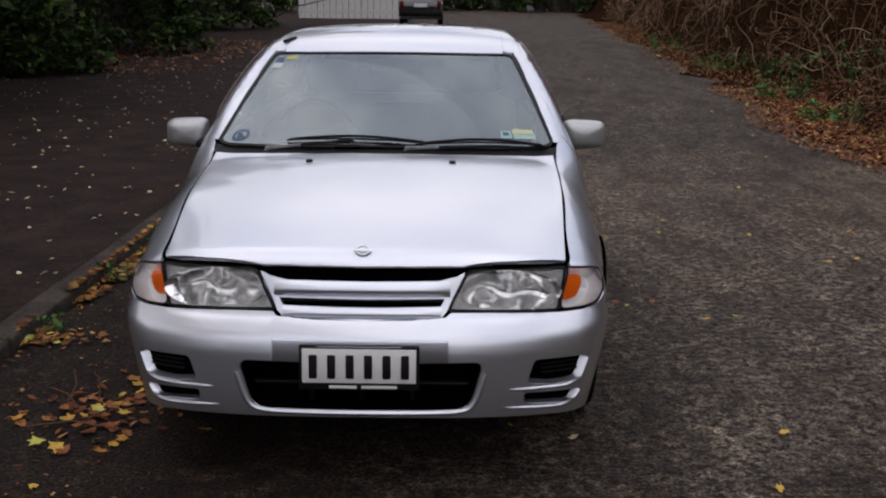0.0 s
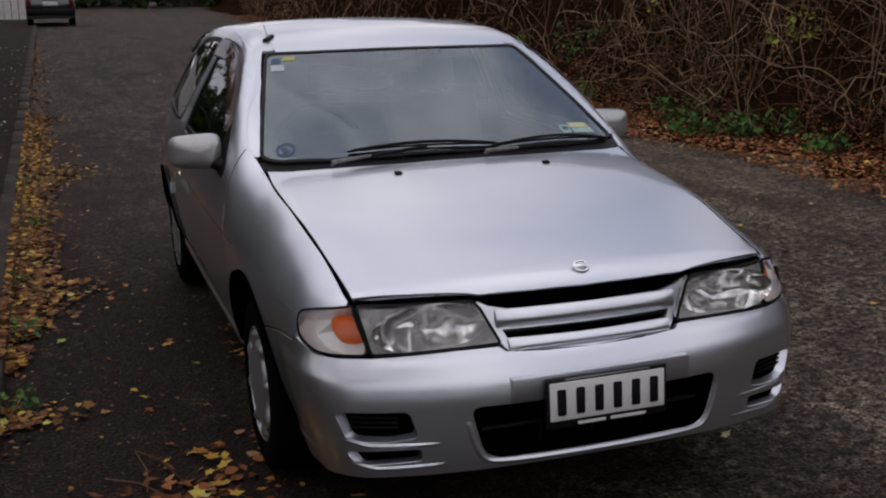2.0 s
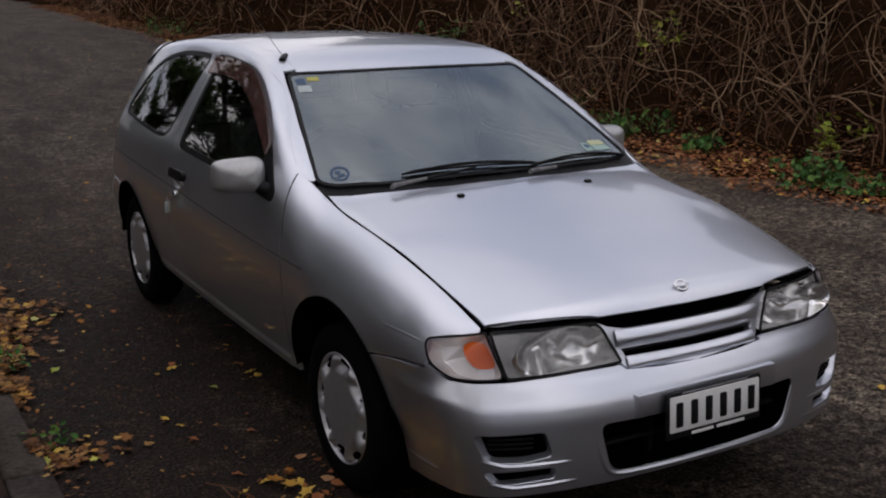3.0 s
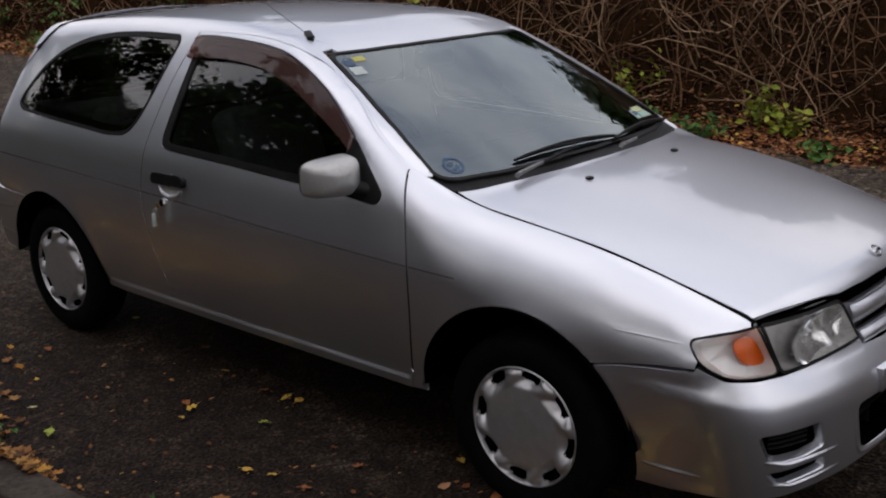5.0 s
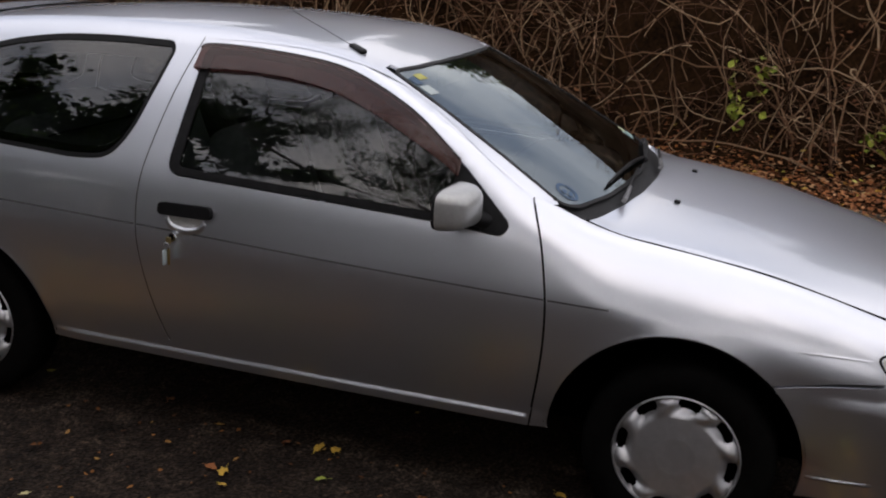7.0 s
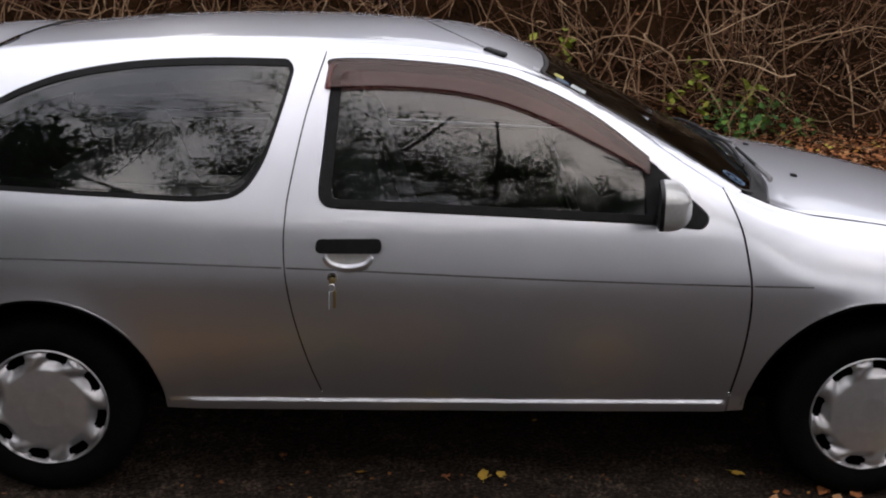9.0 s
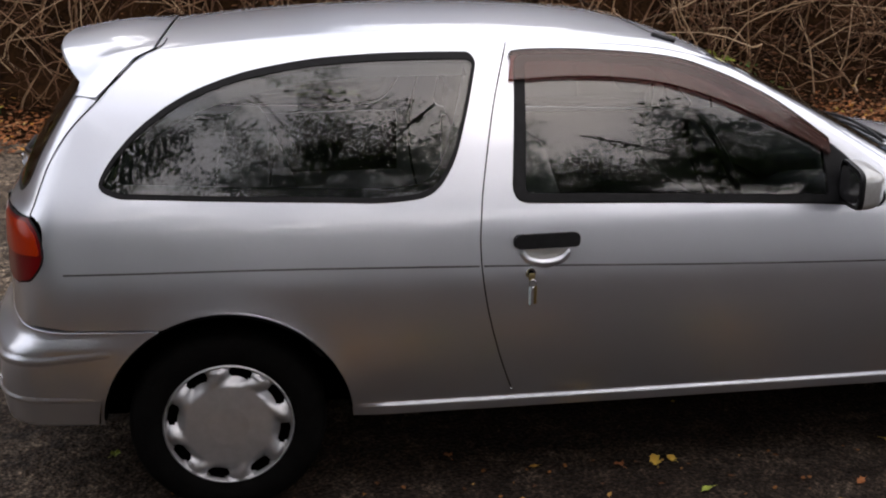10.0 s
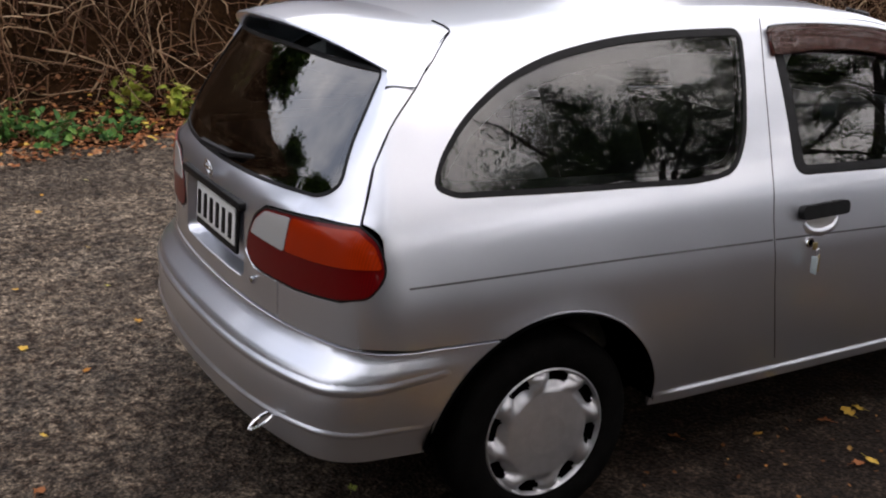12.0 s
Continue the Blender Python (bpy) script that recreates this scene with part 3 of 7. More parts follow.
def chart_round(y0, s):
    """Unrolls nose (s = -1) or tail (s = 1) about the upright line at y0."""
    def flat(p):
        p = np.atleast_2d(p)
        return np.stack([0.9 * np.arctan2(p[:, 0], s * (p[:, 1] - y0)), p[:, 2]], 1)

    def put(uv):
        a = uv[:, 0] / 0.9
        way = np.stack([np.sin(a), s * np.cos(a), 0 * a], 1)
        at = np.stack([0 * a, 0 * a + y0, uv[:, 1]], 1)
        return march(at + way * 1.7, -way, 1.5)[0]
    return flat, put


def chart_slant(degrees):
    """Looks down along a line that leans forward by degrees."""
    c, s = math.cos(radians(degrees)), math.sin(radians(degrees))

    def flat(p):
        p = np.atleast_2d(p)
        return np.stack([p[:, 0], p[:, 1] * c + p[:, 2] * s], 1)

    def put(uv):
        way = np.array([0.0, -s, c])
        at = np.stack([uv[:, 0], uv[:, 1] * c, uv[:, 1] * s], 1)
        return march(at + way * 2.2, np.tile(-way, (len(uv), 1)), 2.2, 80)[0]
    return flat, put


SIDES = {-1: chart_side(-1), 1: chart_side(1)}
FRONT, REAR, TOP, SLANT = chart_round(0.2, -1), chart_round(2.3, 1), chart_slant(0), chart_slant(28)


def at_side(s, pts):
    return map_side(s)(np.array(pts, float))


def at_front(pts):
    return map_front(-1)(np.array(pts, float))


def at_rear(pts):
    return map_front(1)(np.array(pts, float))


def at_top(pts):
    return map_top(np.array(pts, float))


def spaced(pts, gap, closed=True):
    p = np.array(pts, float)
    if closed:
        p = np.vstack([p, p[:1]])
    out = []
    for a, b in zip(p[:-1], p[1:]):
        n = max(1, int(math.ceil(np.linalg.norm(b - a) / gap)))
        out.extend(a + (b - a) * k / n for k in range(n))
    if not closed:
        out.append(p[-1])
    return np.array(out)


def rounded(pts, r):
    """Rounds the corners of a closed outline; r: one radius or one for each corner."""
    p = np.array(pts, float)
    n = len(p)
    out = []
    for i in range(n):
        a, b, c = p[i - 1], p[i], p[(i + 1) % n]
        rr = r[i] if isinstance(r, (list, tuple)) else r
        la, lc = np.linalg.norm(a - b), np.linalg.norm(c - b)
        k = min(rr, 0.48 * la, 0.48 * lc)
        if k < 1e-4:
            out.append(b)
            continue
        s, e = b + (a - b) / la * k, b + (c - b) / lc * k
        out.extend((1 - t) ** 2 * s + 2 * t * (1 - t) * b + t * t * e for t in np.linspace(0, 1, 6))
    return np.array(out)


def eased(pts, n=6):
    """A smooth open line through the points."""
    p = np.array(pts, float)
    out = []
    for i in range(len(p) - 1):
        a, b, c, d = p[max(i - 1, 0)], p[i], p[i + 1], p[min(i + 2, len(p) - 1)]
        for t in np.linspace(0, 1, n, endpoint=False):
            out.append(0.5 * (2 * b + (c - a) * t + (2 * a - 5 * b + 4 * c - d) * t * t + (3 * b - a - 3 * c + d) * t**3))
    out.append(p[-1])
    return np.array(out)


def shrunk(uv, g):
    """A closed outline moved inwards by g."""
    uv = np.array(uv, float)
    area = 0.5 * np.sum(uv[:, 0] * np.roll(uv[:, 1], -1) - np.roll(uv[:, 0], -1) * uv[:, 1])
    d = np.roll(uv, -1, 0) - np.roll(uv, 1, 0)
    d /= np.maximum(np.linalg.norm(d, axis=1, keepdims=True), 1e-9)
    nrm = np.stack([-d[:, 1], d[:, 0]], 1) * (1 if area > 0 else -1)
    return uv + nrm * g


def inside_of(uv, loop):
    x, y = uv[:, 0][:, None], uv[:, 1][:, None]
    a, b = loop, np.roll(loop, -1, 0)
    hit = (a[:, 1] > y) != (b[:, 1] > y)
    dy = np.where(b[:, 1] == a[:, 1], 1e-12, b[:, 1] - a[:, 1])
    return (np.sum(hit & (x < a[:, 0] + (y - a[:, 1]) * (b[:, 0] - a[:, 0]) / dy), 1) % 2) == 1


def near_to(uv, loop):
    best = np.full(len(uv), 9.0)
    for a, b in zip(loop, np.roll(loop, -1, 0)):
        d = b - a
        t = np.clip(((uv - a) @ d) / max(d @ d, 1e-12), 0, 1)
        best = np.minimum(best, np.linalg.norm(uv - (a + t[:, None] * d), axis=1))
    return best


def fill_flat(loop, holes, gap, rows=()):
    """Triangles that fill a flat outline with holes."""
    loops = [spaced(loop, gap)] + [spaced(h, gap) for h in holes]
    lo, hi = loops[0].min(0), loops[0].max(0)
    gx, gy = np.meshgrid(np.arange(lo[0], hi[0], gap), np.arange(lo[1], hi[1], gap * 0.866))
    gx[1::2] += gap / 2
    g = np.stack([gx.ravel(), gy.ravel()], 1)
    if len(rows):
        far = np.array([np.min(np.abs(rows[:, 0] - q[0]) + np.abs(rows[:, 1] - q[1])) for q in g]) > gap * 0.55
        g = np.vstack([g[far], rows])
    keep = inside_of(g, loops[0])
    for h in loops[1:]:
        keep &= ~inside_of(g, h)
    g = g[keep]
    for lp in loops:
        if len(g):
            g = g[near_to(g, lp) > (0.004 if len(rows) else gap * 0.45)]
    verts, edges = [], []
    for lp in loops:
        k = len(verts)
        verts.extend(lp)
        edges.extend((k + i, k + (i + 1) % len(lp)) for i in range(len(lp)))
    verts.extend(g)
    from_cdt = delaunay([Vector(v) for v in verts], edges, [], 0, 1e-7)
    v = np.array([tuple(q) for q in from_cdt[0]])
    f = np.array([tuple(q) for q in from_cdt[2]])
    mid = v[f].mean(1)
    ok = inside_of(mid, loops[0])
    for h in loops[1:]:
        ok &= ~inside_of(mid, h)
    return v, f[ok]


def skin_part(name, parent, material, chart, outline, holes=(), gap=0.022, lift=0.0, lip=0.014, inset=0.0, label="", rows=None, sheet=None):
    """A panel of the car: the outline (points on the skin) filled on the chart and laid on the skin, with a turned-in edge."""
    flat, put = chart
    loop = flat(outline)
    if inset:
        loop = shrunk(spaced(loop, gap), inset)
    cut = []
    for h in holes:
        q = flat(h)
        cut.append(shrunk(spaced(q, gap), -inset) if inset else q)
    extra = flat(rows) if rows is not None else ()
    uv, faces = fill_flat(loop, cut, gap, extra)
    p = put(uv)
    n = slope(p)
    p = p + n * lift
    tri = p[faces]
    up = np.cross(tri[:, 1] - tri[:, 0], tri[:, 2] - tri[:, 0])
    flip = np.sum(up * n[faces].mean(1), 1) < 0
    faces[flip] = faces[flip][:, ::-1]
    verts, norms, polys = list(p), list(n), [tuple(map(int, f)) for f in faces]
    if lip:
        count = {}
        for f in polys:
            for a, b in ((f[0], f[1]), (f[1], f[2]), (f[2], f[0])):
                count[(a, b)] = 1
        rim = [(a, b) for a, b in count if (b, a) not in count]
        top, low = {}, {}
        for a, b in rim:
            for q in (a, b):
                if q not in top:
                    top[q] = len(verts)
                    verts.append(p[q])
                    norms.append(n[q])
                    low[q] = len(verts)
                    verts.append(p[q] - n[q] * lip)
                    norms.append(n[q])
        for a, b in rim:
            out = np.cross(p[b] - p[a], n[a])
            out = out / max(np.linalg.norm(out), 1e-9)
            for q in (a, b):
                norms[low[q]] = out
                norms[top[q]] = 0.6 * out + 0.4 * n[q]
            polys.append((top[b], top[a], low[a], low[b]))
    me = raw_mesh(name, verts, polys)
    ob = link_mesh(name, me, material, parent, label)
    nn = np.array(norms)
    nn /= np.maximum(np.linalg.norm(nn, axis=1, keepdims=True), 1e-9)
    me.normals_split_custom_set_from_vertices(nn.tolist())
    return ob


def skin_strip(name, parent, material, line, width, lift, chart, closed=False, label="", thick=0.0):
    """A ribbon that follows a line on the skin."""
    flat, put = chart
    uv = spaced(flat(line), 0.02, closed)
    if closed:
        d = np.roll(uv, -1, 0) - np.roll(uv, 1, 0)
    else:
        d = np.gradient(uv, axis=0)
    d /= np.maximum(np.linalg.norm(d, axis=1, keepdims=True), 1e-9)
    side = np.stack([-d[:, 1], d[:, 0]], 1) * width / 2
    rows = []
    for k, up in ((-1, -thick), (-1, 0), (0, 0.25 * thick), (1, 0), (1, -thick)):
        q = put(uv + side * k)
        rows.append(q + slope(q) * (lift + up))
    m = len(uv)
    v = np.concatenate(rows)
    last = m if closed else m - 1
    f = [(r * m + i, r * m + (i + 1) % m, (r + 1) * m + (i + 1) % m, (r + 1) * m + i) for r in range(4) for i in range(last)]
    bm = bmesh.new()
    vs = [bm.verts.new(q) for q in v]
    for q in f:
        bm.faces.new([vs[i] for i in q])
    bmesh.ops.recalc_face_normals(bm, faces=bm.faces[:])
    return part(name, bm, material, parent, label)


def skin_ridge(name, parent, material, line, width, high, chart):
    """A soft pressed ridge along a line on the skin, fading at both ends."""
    flat, put = chart
    uv = spaced(flat(line), 0.012, False)
    d = np.gradient(uv, axis=0)
    d /= np.maximum(np.linalg.norm(d, axis=1, keepdims=True), 1e-9)
    side = np.stack([-d[:, 1], d[:, 0]], 1) * width / 2
    m = len(uv)
    fade = np.sin(np.pi * np.clip(np.linspace(0, 1, m), 0, 1)) ** 0.35
    rows = []
    for k in np.linspace(-1, 1, 9):
        q = put(uv + side * k)
        rows.append(q + slope(q) * ((high * 0.5 * (1 + math.cos(math.pi * k)) * fade - 0.0006)[:, None]))
    bm = bmesh.new()
    vs = [bm.verts.new(q) for q in np.concatenate(rows)]
    for r in range(8):
        for i in range(m - 1):
            bm.faces.new([vs[r * m + i], vs[r * m + i + 1], vs[(r + 1) * m + i + 1], vs[(r + 1) * m + i]])
    bmesh.ops.recalc_face_normals(bm, faces=bm.faces[:])
    ob = part(name, bm, material, parent)
    mid = ob.data.polygons[len(ob.data.polygons) // 2]
    if float(np.dot(np.array(mid.normal), slope(np.array([mid.center]))[0])) < 0:
        ob.data.flip_normals()
    return ob


def mirrored(pts):
    p = np.array(pts, float).copy()
    p[:, 0] *= -1
    return p


def both_halves(pts):
    """Closes an outline given from the centreline out along +x."""
    p = np.array(pts, float)
    return np.vstack([p, mirrored(p[::-1])])


def arc_pts(hy, hz, r, a0, a1, n=26):
    return [(hy + r * math.cos(a), hz + r * math.sin(a)) for a in np.linspace(radians(a0), radians(a1), n)]


# ---- the parked car ----
car = tagged(empty("car"), "silver three-door hatchback parked beside the kerb", "car")

DOOR_FRONT = eased([(0.505, 0.985), (0.460, 0.882), (0.434, 0.775), (0.421, 0.690), (0.419, 0.581), (0.428, 0.467), (0.444, 0.350)])
DOOR_REAR = eased([(1.690, 1.352), (1.745, 1.18), (1.788, 0.981), (1.800, 0.889), (1.804, 0.809), (1.797, 0.710), (1.775, 0.590), (1.738, 0.457), (1.700, 0.350)])
DOOR_TOP = eased([(0.505, 0.985), (0.62, 1.055), (0.80, 1.165), (1.00, 1.268), (1.14, 1.316), (1.30, 1.342), (1.50, 1.352), (1.690, 1.352)])
DOOR_WINDOW = rounded([(1.706, 0.928), (0.75, 0.893), (0.575, 0.876), (0.555, 0.908), (0.73, 1.061), (0.896, 1.174), (1.08, 1.258), (1.231, 1.297), (1.485, 1.317), (1.668, 1.316)],
                      [0.05, 0.2, 0.02, 0.02, 0.1, 0.1, 0.1, 0.1, 0.1, 0.03])
DOOR_GLASS = rounded([(1.668, 0.950), (0.745, 0.914), (0.748, 1.052), (0.896, 1.156), (1.08, 1.242), (1.231, 1.281), (1.485, 1.301), (1.640, 1.300)], [0.02, 0.01, 0.01, 0.1, 0.1, 0.1, 0.1, 0.02])
QUARTER_WINDOW = rounded([(2.860, 0.985), (2.800, 0.960), (2.50, 0.950), (2.06, 0.935), (1.930, 0.948), (1.865, 1.035), (1.812, 1.194), (1.783, 1.300), (1.800, 1.326), (2.03, 1.327), (2.26, 1.314), (2.465, 1.278), (2.622, 1.221), (2.748, 1.136), (2.826, 1.050)],
                         [0.03, 0.02, 0.1, 0.06, 0.06, 0.08, 0.1, 0.02, 0.03, 0.1, 0.1, 0.1, 0.1, 0.1, 0.1])
REAR_ARCH = arc_pts(2.530, 0.283, 0.357, 63.0, 183.0)
FRONT_ARCH = arc_pts(0.020, 0.285, 0.372, 0.5, 134.0)
LAMP_SIDE = eased([(0.704, 3.041, 0.908), (0.740, 3.008, 0.871), (0.781, 3.017, 0.800), (0.770, 3.048, 0.748), (0.748, 3.070, 0.735)], 5)
HATCH_CUT = [(0.500, 2.700, 1.337), (0.565, 2.785, 1.272), (0.603, 2.845, 1.213), (0.634, 2.930, 1.121), (0.660, 2.988, 1.033), (0.704, 3.041, 0.908)]
SILL = 0.284
BONNET_EDGE = [(0.655, -0.622, 0.711), (0.661, -0.50, 0.75), (0.672, -0.33, 0.80), (0.688, -0.05, 0.86), (0.693, 0.18, 0.89), (0.690, 0.350, 0.922)]


def flank(s):
    """Front wing, door, side panel, sill line, windows and their rubbers on one side."""
    def m(p3):
        q = np.array(p3, float).copy()
        q[:, 0] *= s
        return q
    side = SIDES[s]
    door_rim = np.vstack([DOOR_FRONT[::-1], DOOR_TOP[1:], DOOR_REAR[1:], spaced([(1.700, 0.350), (0.444, 0.350)], 0.05, False)[1:-1]])
    # side panel: pillars, roof rail, rear quarter and sill in one pressing
    seam = [(s * 0.50, y) for y in np.linspace(1.062, 2.70, 40)]
    post = m([(0.549, 1.062, 1.30), (0.600, 0.84, 1.19), (0.650, 0.63, 1.08), (0.690, 0.455, 0.985)])
    outline = np.vstack([
        at_top(seam), m(HATCH_CUT[1:]), m(LAMP_SIDE[1:]),
        m([(0.748, 3.070, 0.607)]), at_side(s, [(2.95, 0.603), (2.80, 0.601)]),
        at_side(s, [p for p in REAR_ARCH if p[1] > SILL]), at_side(s, spaced([(2.172, SILL), (0.452, SILL)], 0.05, False)),
        at_side(s, DOOR_FRONT[::-1]), m([(0.705, 0.450, 0.970)]), post[::-1][0:1], post[::-1][1:]])
    sill_rows = at_side(s, [(y, z) for y in np.arange(0.47, 2.17, 0.02) for z in (0.302, 0.308, 0.313, 0.318, 0.323, 0.328, 0.334)])
    skin_part("side_panel", car, PAINT, side, outline, [at_side(s, door_rim), at_side(s, QUARTER_WINDOW)], rows=sill_rows, inset=0.0008)
    door = skin_part("door", car, PAINT, side, at_side(s, door_rim), [at_side(s, DOOR_WINDOW)], inset=0.0032, lip=0.02)
    # front wing
    lamp_edge = m([(0.793, -0.520, 0.672), (0.735, -0.585, 0.690), (0.667, -0.628, 0.700), (0.655, -0.622, 0.709)])
    gap_line = m(eased(BONNET_EDGE, 6))
    wing = np.vstack([at_side(s, DOOR_FRONT), at_side(s, [(0.450, SILL), (0.392, SILL)]), at_side(s, FRONT_ARCH), at_side(s, [(-0.40, 0.583), (-0.535, 0.598)]),
                      m([(0.793, -0.540, 0.625)]), lamp_edge, gap_line[1:], m([(0.703, 0.43, 0.960)])])
    skin_part("front_wing", car, PAINT, side, wing, inset=0.0035)
    skin_ridge("wing_line", car, PAINT, at_side(s, [(y, 0.662 + 0.02 * (y + 0.30)) for y in np.linspace(-0.29, -0.50, 14)]), 0.012, 0.0014, side)
    # turned edges of the wheel arches
    skin_ridge("arch_edge", car, PAINT, at_side(s, arc_pts(0.020, 0.285, 0.379, 12, 130, 40)), 0.011, 0.0010, side)
    skin_ridge("arch_edge", car, PAINT, at_side(s, arc_pts(2.530, 0.283, 0.364, 66, 176, 40)), 0.010, 0.0012, side)
    # pressed line along the flank: its shade, as a thin dark grey strip
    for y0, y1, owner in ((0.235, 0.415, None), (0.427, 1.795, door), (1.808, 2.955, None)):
        skin_strip("crease_shade", owner or car, LINE, at_side(s, [(y, float(CREASE_Z(y))) for y in np.linspace(y0, y1, 30)]), 0.0042, 0.0006, side)
    # strips flush in the shut lines: black for the gaps' shade, PAINT fills others
    for line, tone in ((DOOR_FRONT, BLACK), (DOOR_REAR, BLACK), (DOOR_TOP, PAINT), ([(1.695, 0.350), (0.450, 0.350)], PAINT)):
        skin_strip("gap_strip", car, tone, at_side(s, line), 0.010, 0.0006 if tone is PAINT else -0.0005, side)
    skin_strip("gap_strip", car, PAINT, np.vstack([at_side(s, [(0.500, 0.978)]), m([(0.706, 0.455, 0.967), (0.692, 0.440, 0.970)])]), 0.016, -0.0004, side)
    # black strip paints the shade of the gap between bonnet and wing
    skin_strip("bonnet_gap_strip", car, BLACK, gap_line, 0.016, -0.0005, side)
    # window rubbers and panes
    skin_part("window_rubber", door, TRIM, side, at_side(s, DOOR_WINDOW), [at_side(s, DOOR_GLASS)], lift=0.0015, gap=0.03, lip=0.02)
    pane = skin_part("window_pane", door, GLASS, side, at_side(s, DOOR_GLASS), lift=-0.004, lip=0, gap=0.04)
    inner = SIDES[s][0](at_side(s, QUARTER_WINDOW))
    rim_in = SIDES[s][1](shrunk(spaced(inner, 0.02), 0.010))
    band_in = SIDES[s][1](shrunk(spaced(inner, 0.02), 0.030))
    skin_part("quarter_rubber", car, TRIM, side, at_side(s, QUARTER_WINDOW), [rim_in], lift=0.002, gap=0.03, lip=0.015)
    skin_part("quarter_window", car, GLASS, side, rim_in, [], lift=-0.002, lip=0, gap=0.025)
    skin_part("quarter_window_band", car, FRIT, side, rim_in, [band_in], lift=-0.014, lip=0, gap=0.03)
    # smoked wind deflector over the door window
    top = eased([(0.735, 1.066), (0.896, 1.178), (1.08, 1.262), (1.231, 1.301), (1.485, 1.321), (1.665, 1.320), (1.682, 1.300)])
    low = eased([(1.692, 1.246), (1.50, 1.252), (1.33, 1.243), (1.19, 1.220), (1.05, 1.175), (0.92, 1.118), (0.80, 1.060), (0.735, 1.022)])
    skin_part("wind_deflector", door, VISOR, side, at_side(s, np.vstack([top, low])), lift=0.016, lip=0.016, gap=0.035, label="smoked brown plastic wind deflector")
    skin_strip("deflector_edge", door, TRIM, at_side(s, top[:-3]), 0.006, 0.010, side)
    # door handle: black grip over a painted cup, and the lock under it
    grip = at_side(s, rounded([(1.518, 0.800), (1.708, 0.798), (1.708, 0.838), (1.518, 0.841)], 0.018))
    skin_part("door_handle", door, TRIM, side, grip, lift=0.024, lip=0.034, gap=0.012, label="black plastic door handle")
    cup = at_side(s, rounded([(1.545, 0.800), (1.682, 0.799), (1.655, 0.763), (1.575, 0.763)], 0.018))
    skin_part("handle_cup", door, MIRROR_PAINT, side, cup, lift=0.002, lip=0.004, gap=0.012)
    skin_ridge("cup_rim", door, PAINT, at_side(s, eased([(1.545, 0.790), (1.565, 0.766), (1.60, 0.756), (1.632, 0.756), (1.665, 0.766), (1.686, 0.790)])), 0.024, 0.009, side)
    lock = at_side(s, [(1.660 + 0.015 * math.cos(a), 0.727 + 0.015 * math.sin(a)) for a in np.linspace(0, 2 * math.pi, 18, endpoint=False)])
    skin_part("door_lock", door, CHROME, side, lock, lift=0.005, lip=0.007, gap=0.006, label="chrome door lock barrel")
    key_hole = at_side(s, [(1.660 + 0.009 * math.cos(a), 0.727 + 0.009 * math.sin(a)) for a in np.linspace(0, 2 * math.pi, 12, endpoint=False)])
    skin_part("lock_face", door, BLACK, side, key_hole, lift=0.0065, lip=0.003, gap=0.006)
    return door


doors = {s: flank(s) for s in (-1, 1)}

# ---- bonnet, screen, roof ----
BONNET_HALF = np.vstack([
    np.array([(0.0, -0.740, 0.714), (0.17, -0.735, 0.714), (0.32, -0.722, 0.713), (0.36, -0.712, 0.718), (0.513, -0.672, 0.718), (0.652, -0.620, 0.711)]),
    eased(BONNET_EDGE, 6)[1:],
    np.array([(0.60, 0.318, 0.932), (0.45, 0.278, 0.940), (0.25, 0.248, 0.943), (0.0, 0.238, 0.944)])])
bonnet = skin_part("bonnet", car, PAINT, SLANT, both_halves(BONNET_HALF)[:-1], inset=0.0060, lip=0.022, gap=0.02, label="silver bonnet with water nozzles")
COWL_HALF = np.array([(0.0, 0.232, 0.944), (0.25, 0.242, 0.943), (0.45, 0.272, 0.940), (0.60, 0.312, 0.932), (0.694, 0.362, 0.925), (0.703, 0.420, 0.955), (0.650, 0.388, 0.958), (0.45, 0.322, 0.96), (0.25, 0.299, 0.96), (0.0, 0.291, 0.96)])
skin_part("cowl", car, TRIM, SLANT, both_halves(COWL_HALF), lift=-0.010, lip=0.01, gap=0.025, label="black plastic cowl below the windscreen")
SCREEN_HALF = np.array([(0.0, 0.285, 0.96), (0.25, 0.293, 0.96), (0.45, 0.316, 0.96), (0.650, 0.378, 0.955), (0.696, 0.424, 0.970), (0.650, 0.618, 1.08), (0.598, 0.832, 1.19), (0.545, 1.045, 1.296), (0.38, 1.008, 1.30), (0.20, 0.990, 1.303), (0.0, 0.984, 1.304)])
SCREEN_LOOP = SLANT[1](rounded(SLANT[0](both_halves(SCREEN_HALF)), 0.05))
RIM_IN = SLANT[1](shrunk(spaced(SLANT[0](SCREEN_LOOP), 0.02), 0.013))
screen = skin_part("windscreen", car, SCREEN_GLASS, SLANT, RIM_IN, lift=-0.003, lip=0, gap=0.05, label="windscreen with stickers at its edges")
skin_part("windscreen_rubber", car, TRIM, SLANT, SCREEN_LOOP, [RIM_IN], lift=0.001, lip=0.012, gap=0.03)
ROOF_HALF = np.array([(0.0, 0.990), (0.20, 0.996), (0.38, 1.014), (0.50, 1.038)] + [(0.50, y) for y in np.linspace(1.062, 2.70, 40)] + [(0.38, 2.690), (0.2, 2.684), (0.0, 2.682)])
skin_part("roof", car, PAINT, TOP, both_halves(at_top(ROOF_HALF)), gap=0.035, lip=0.012, inset=0.0, label="silver roof panel")

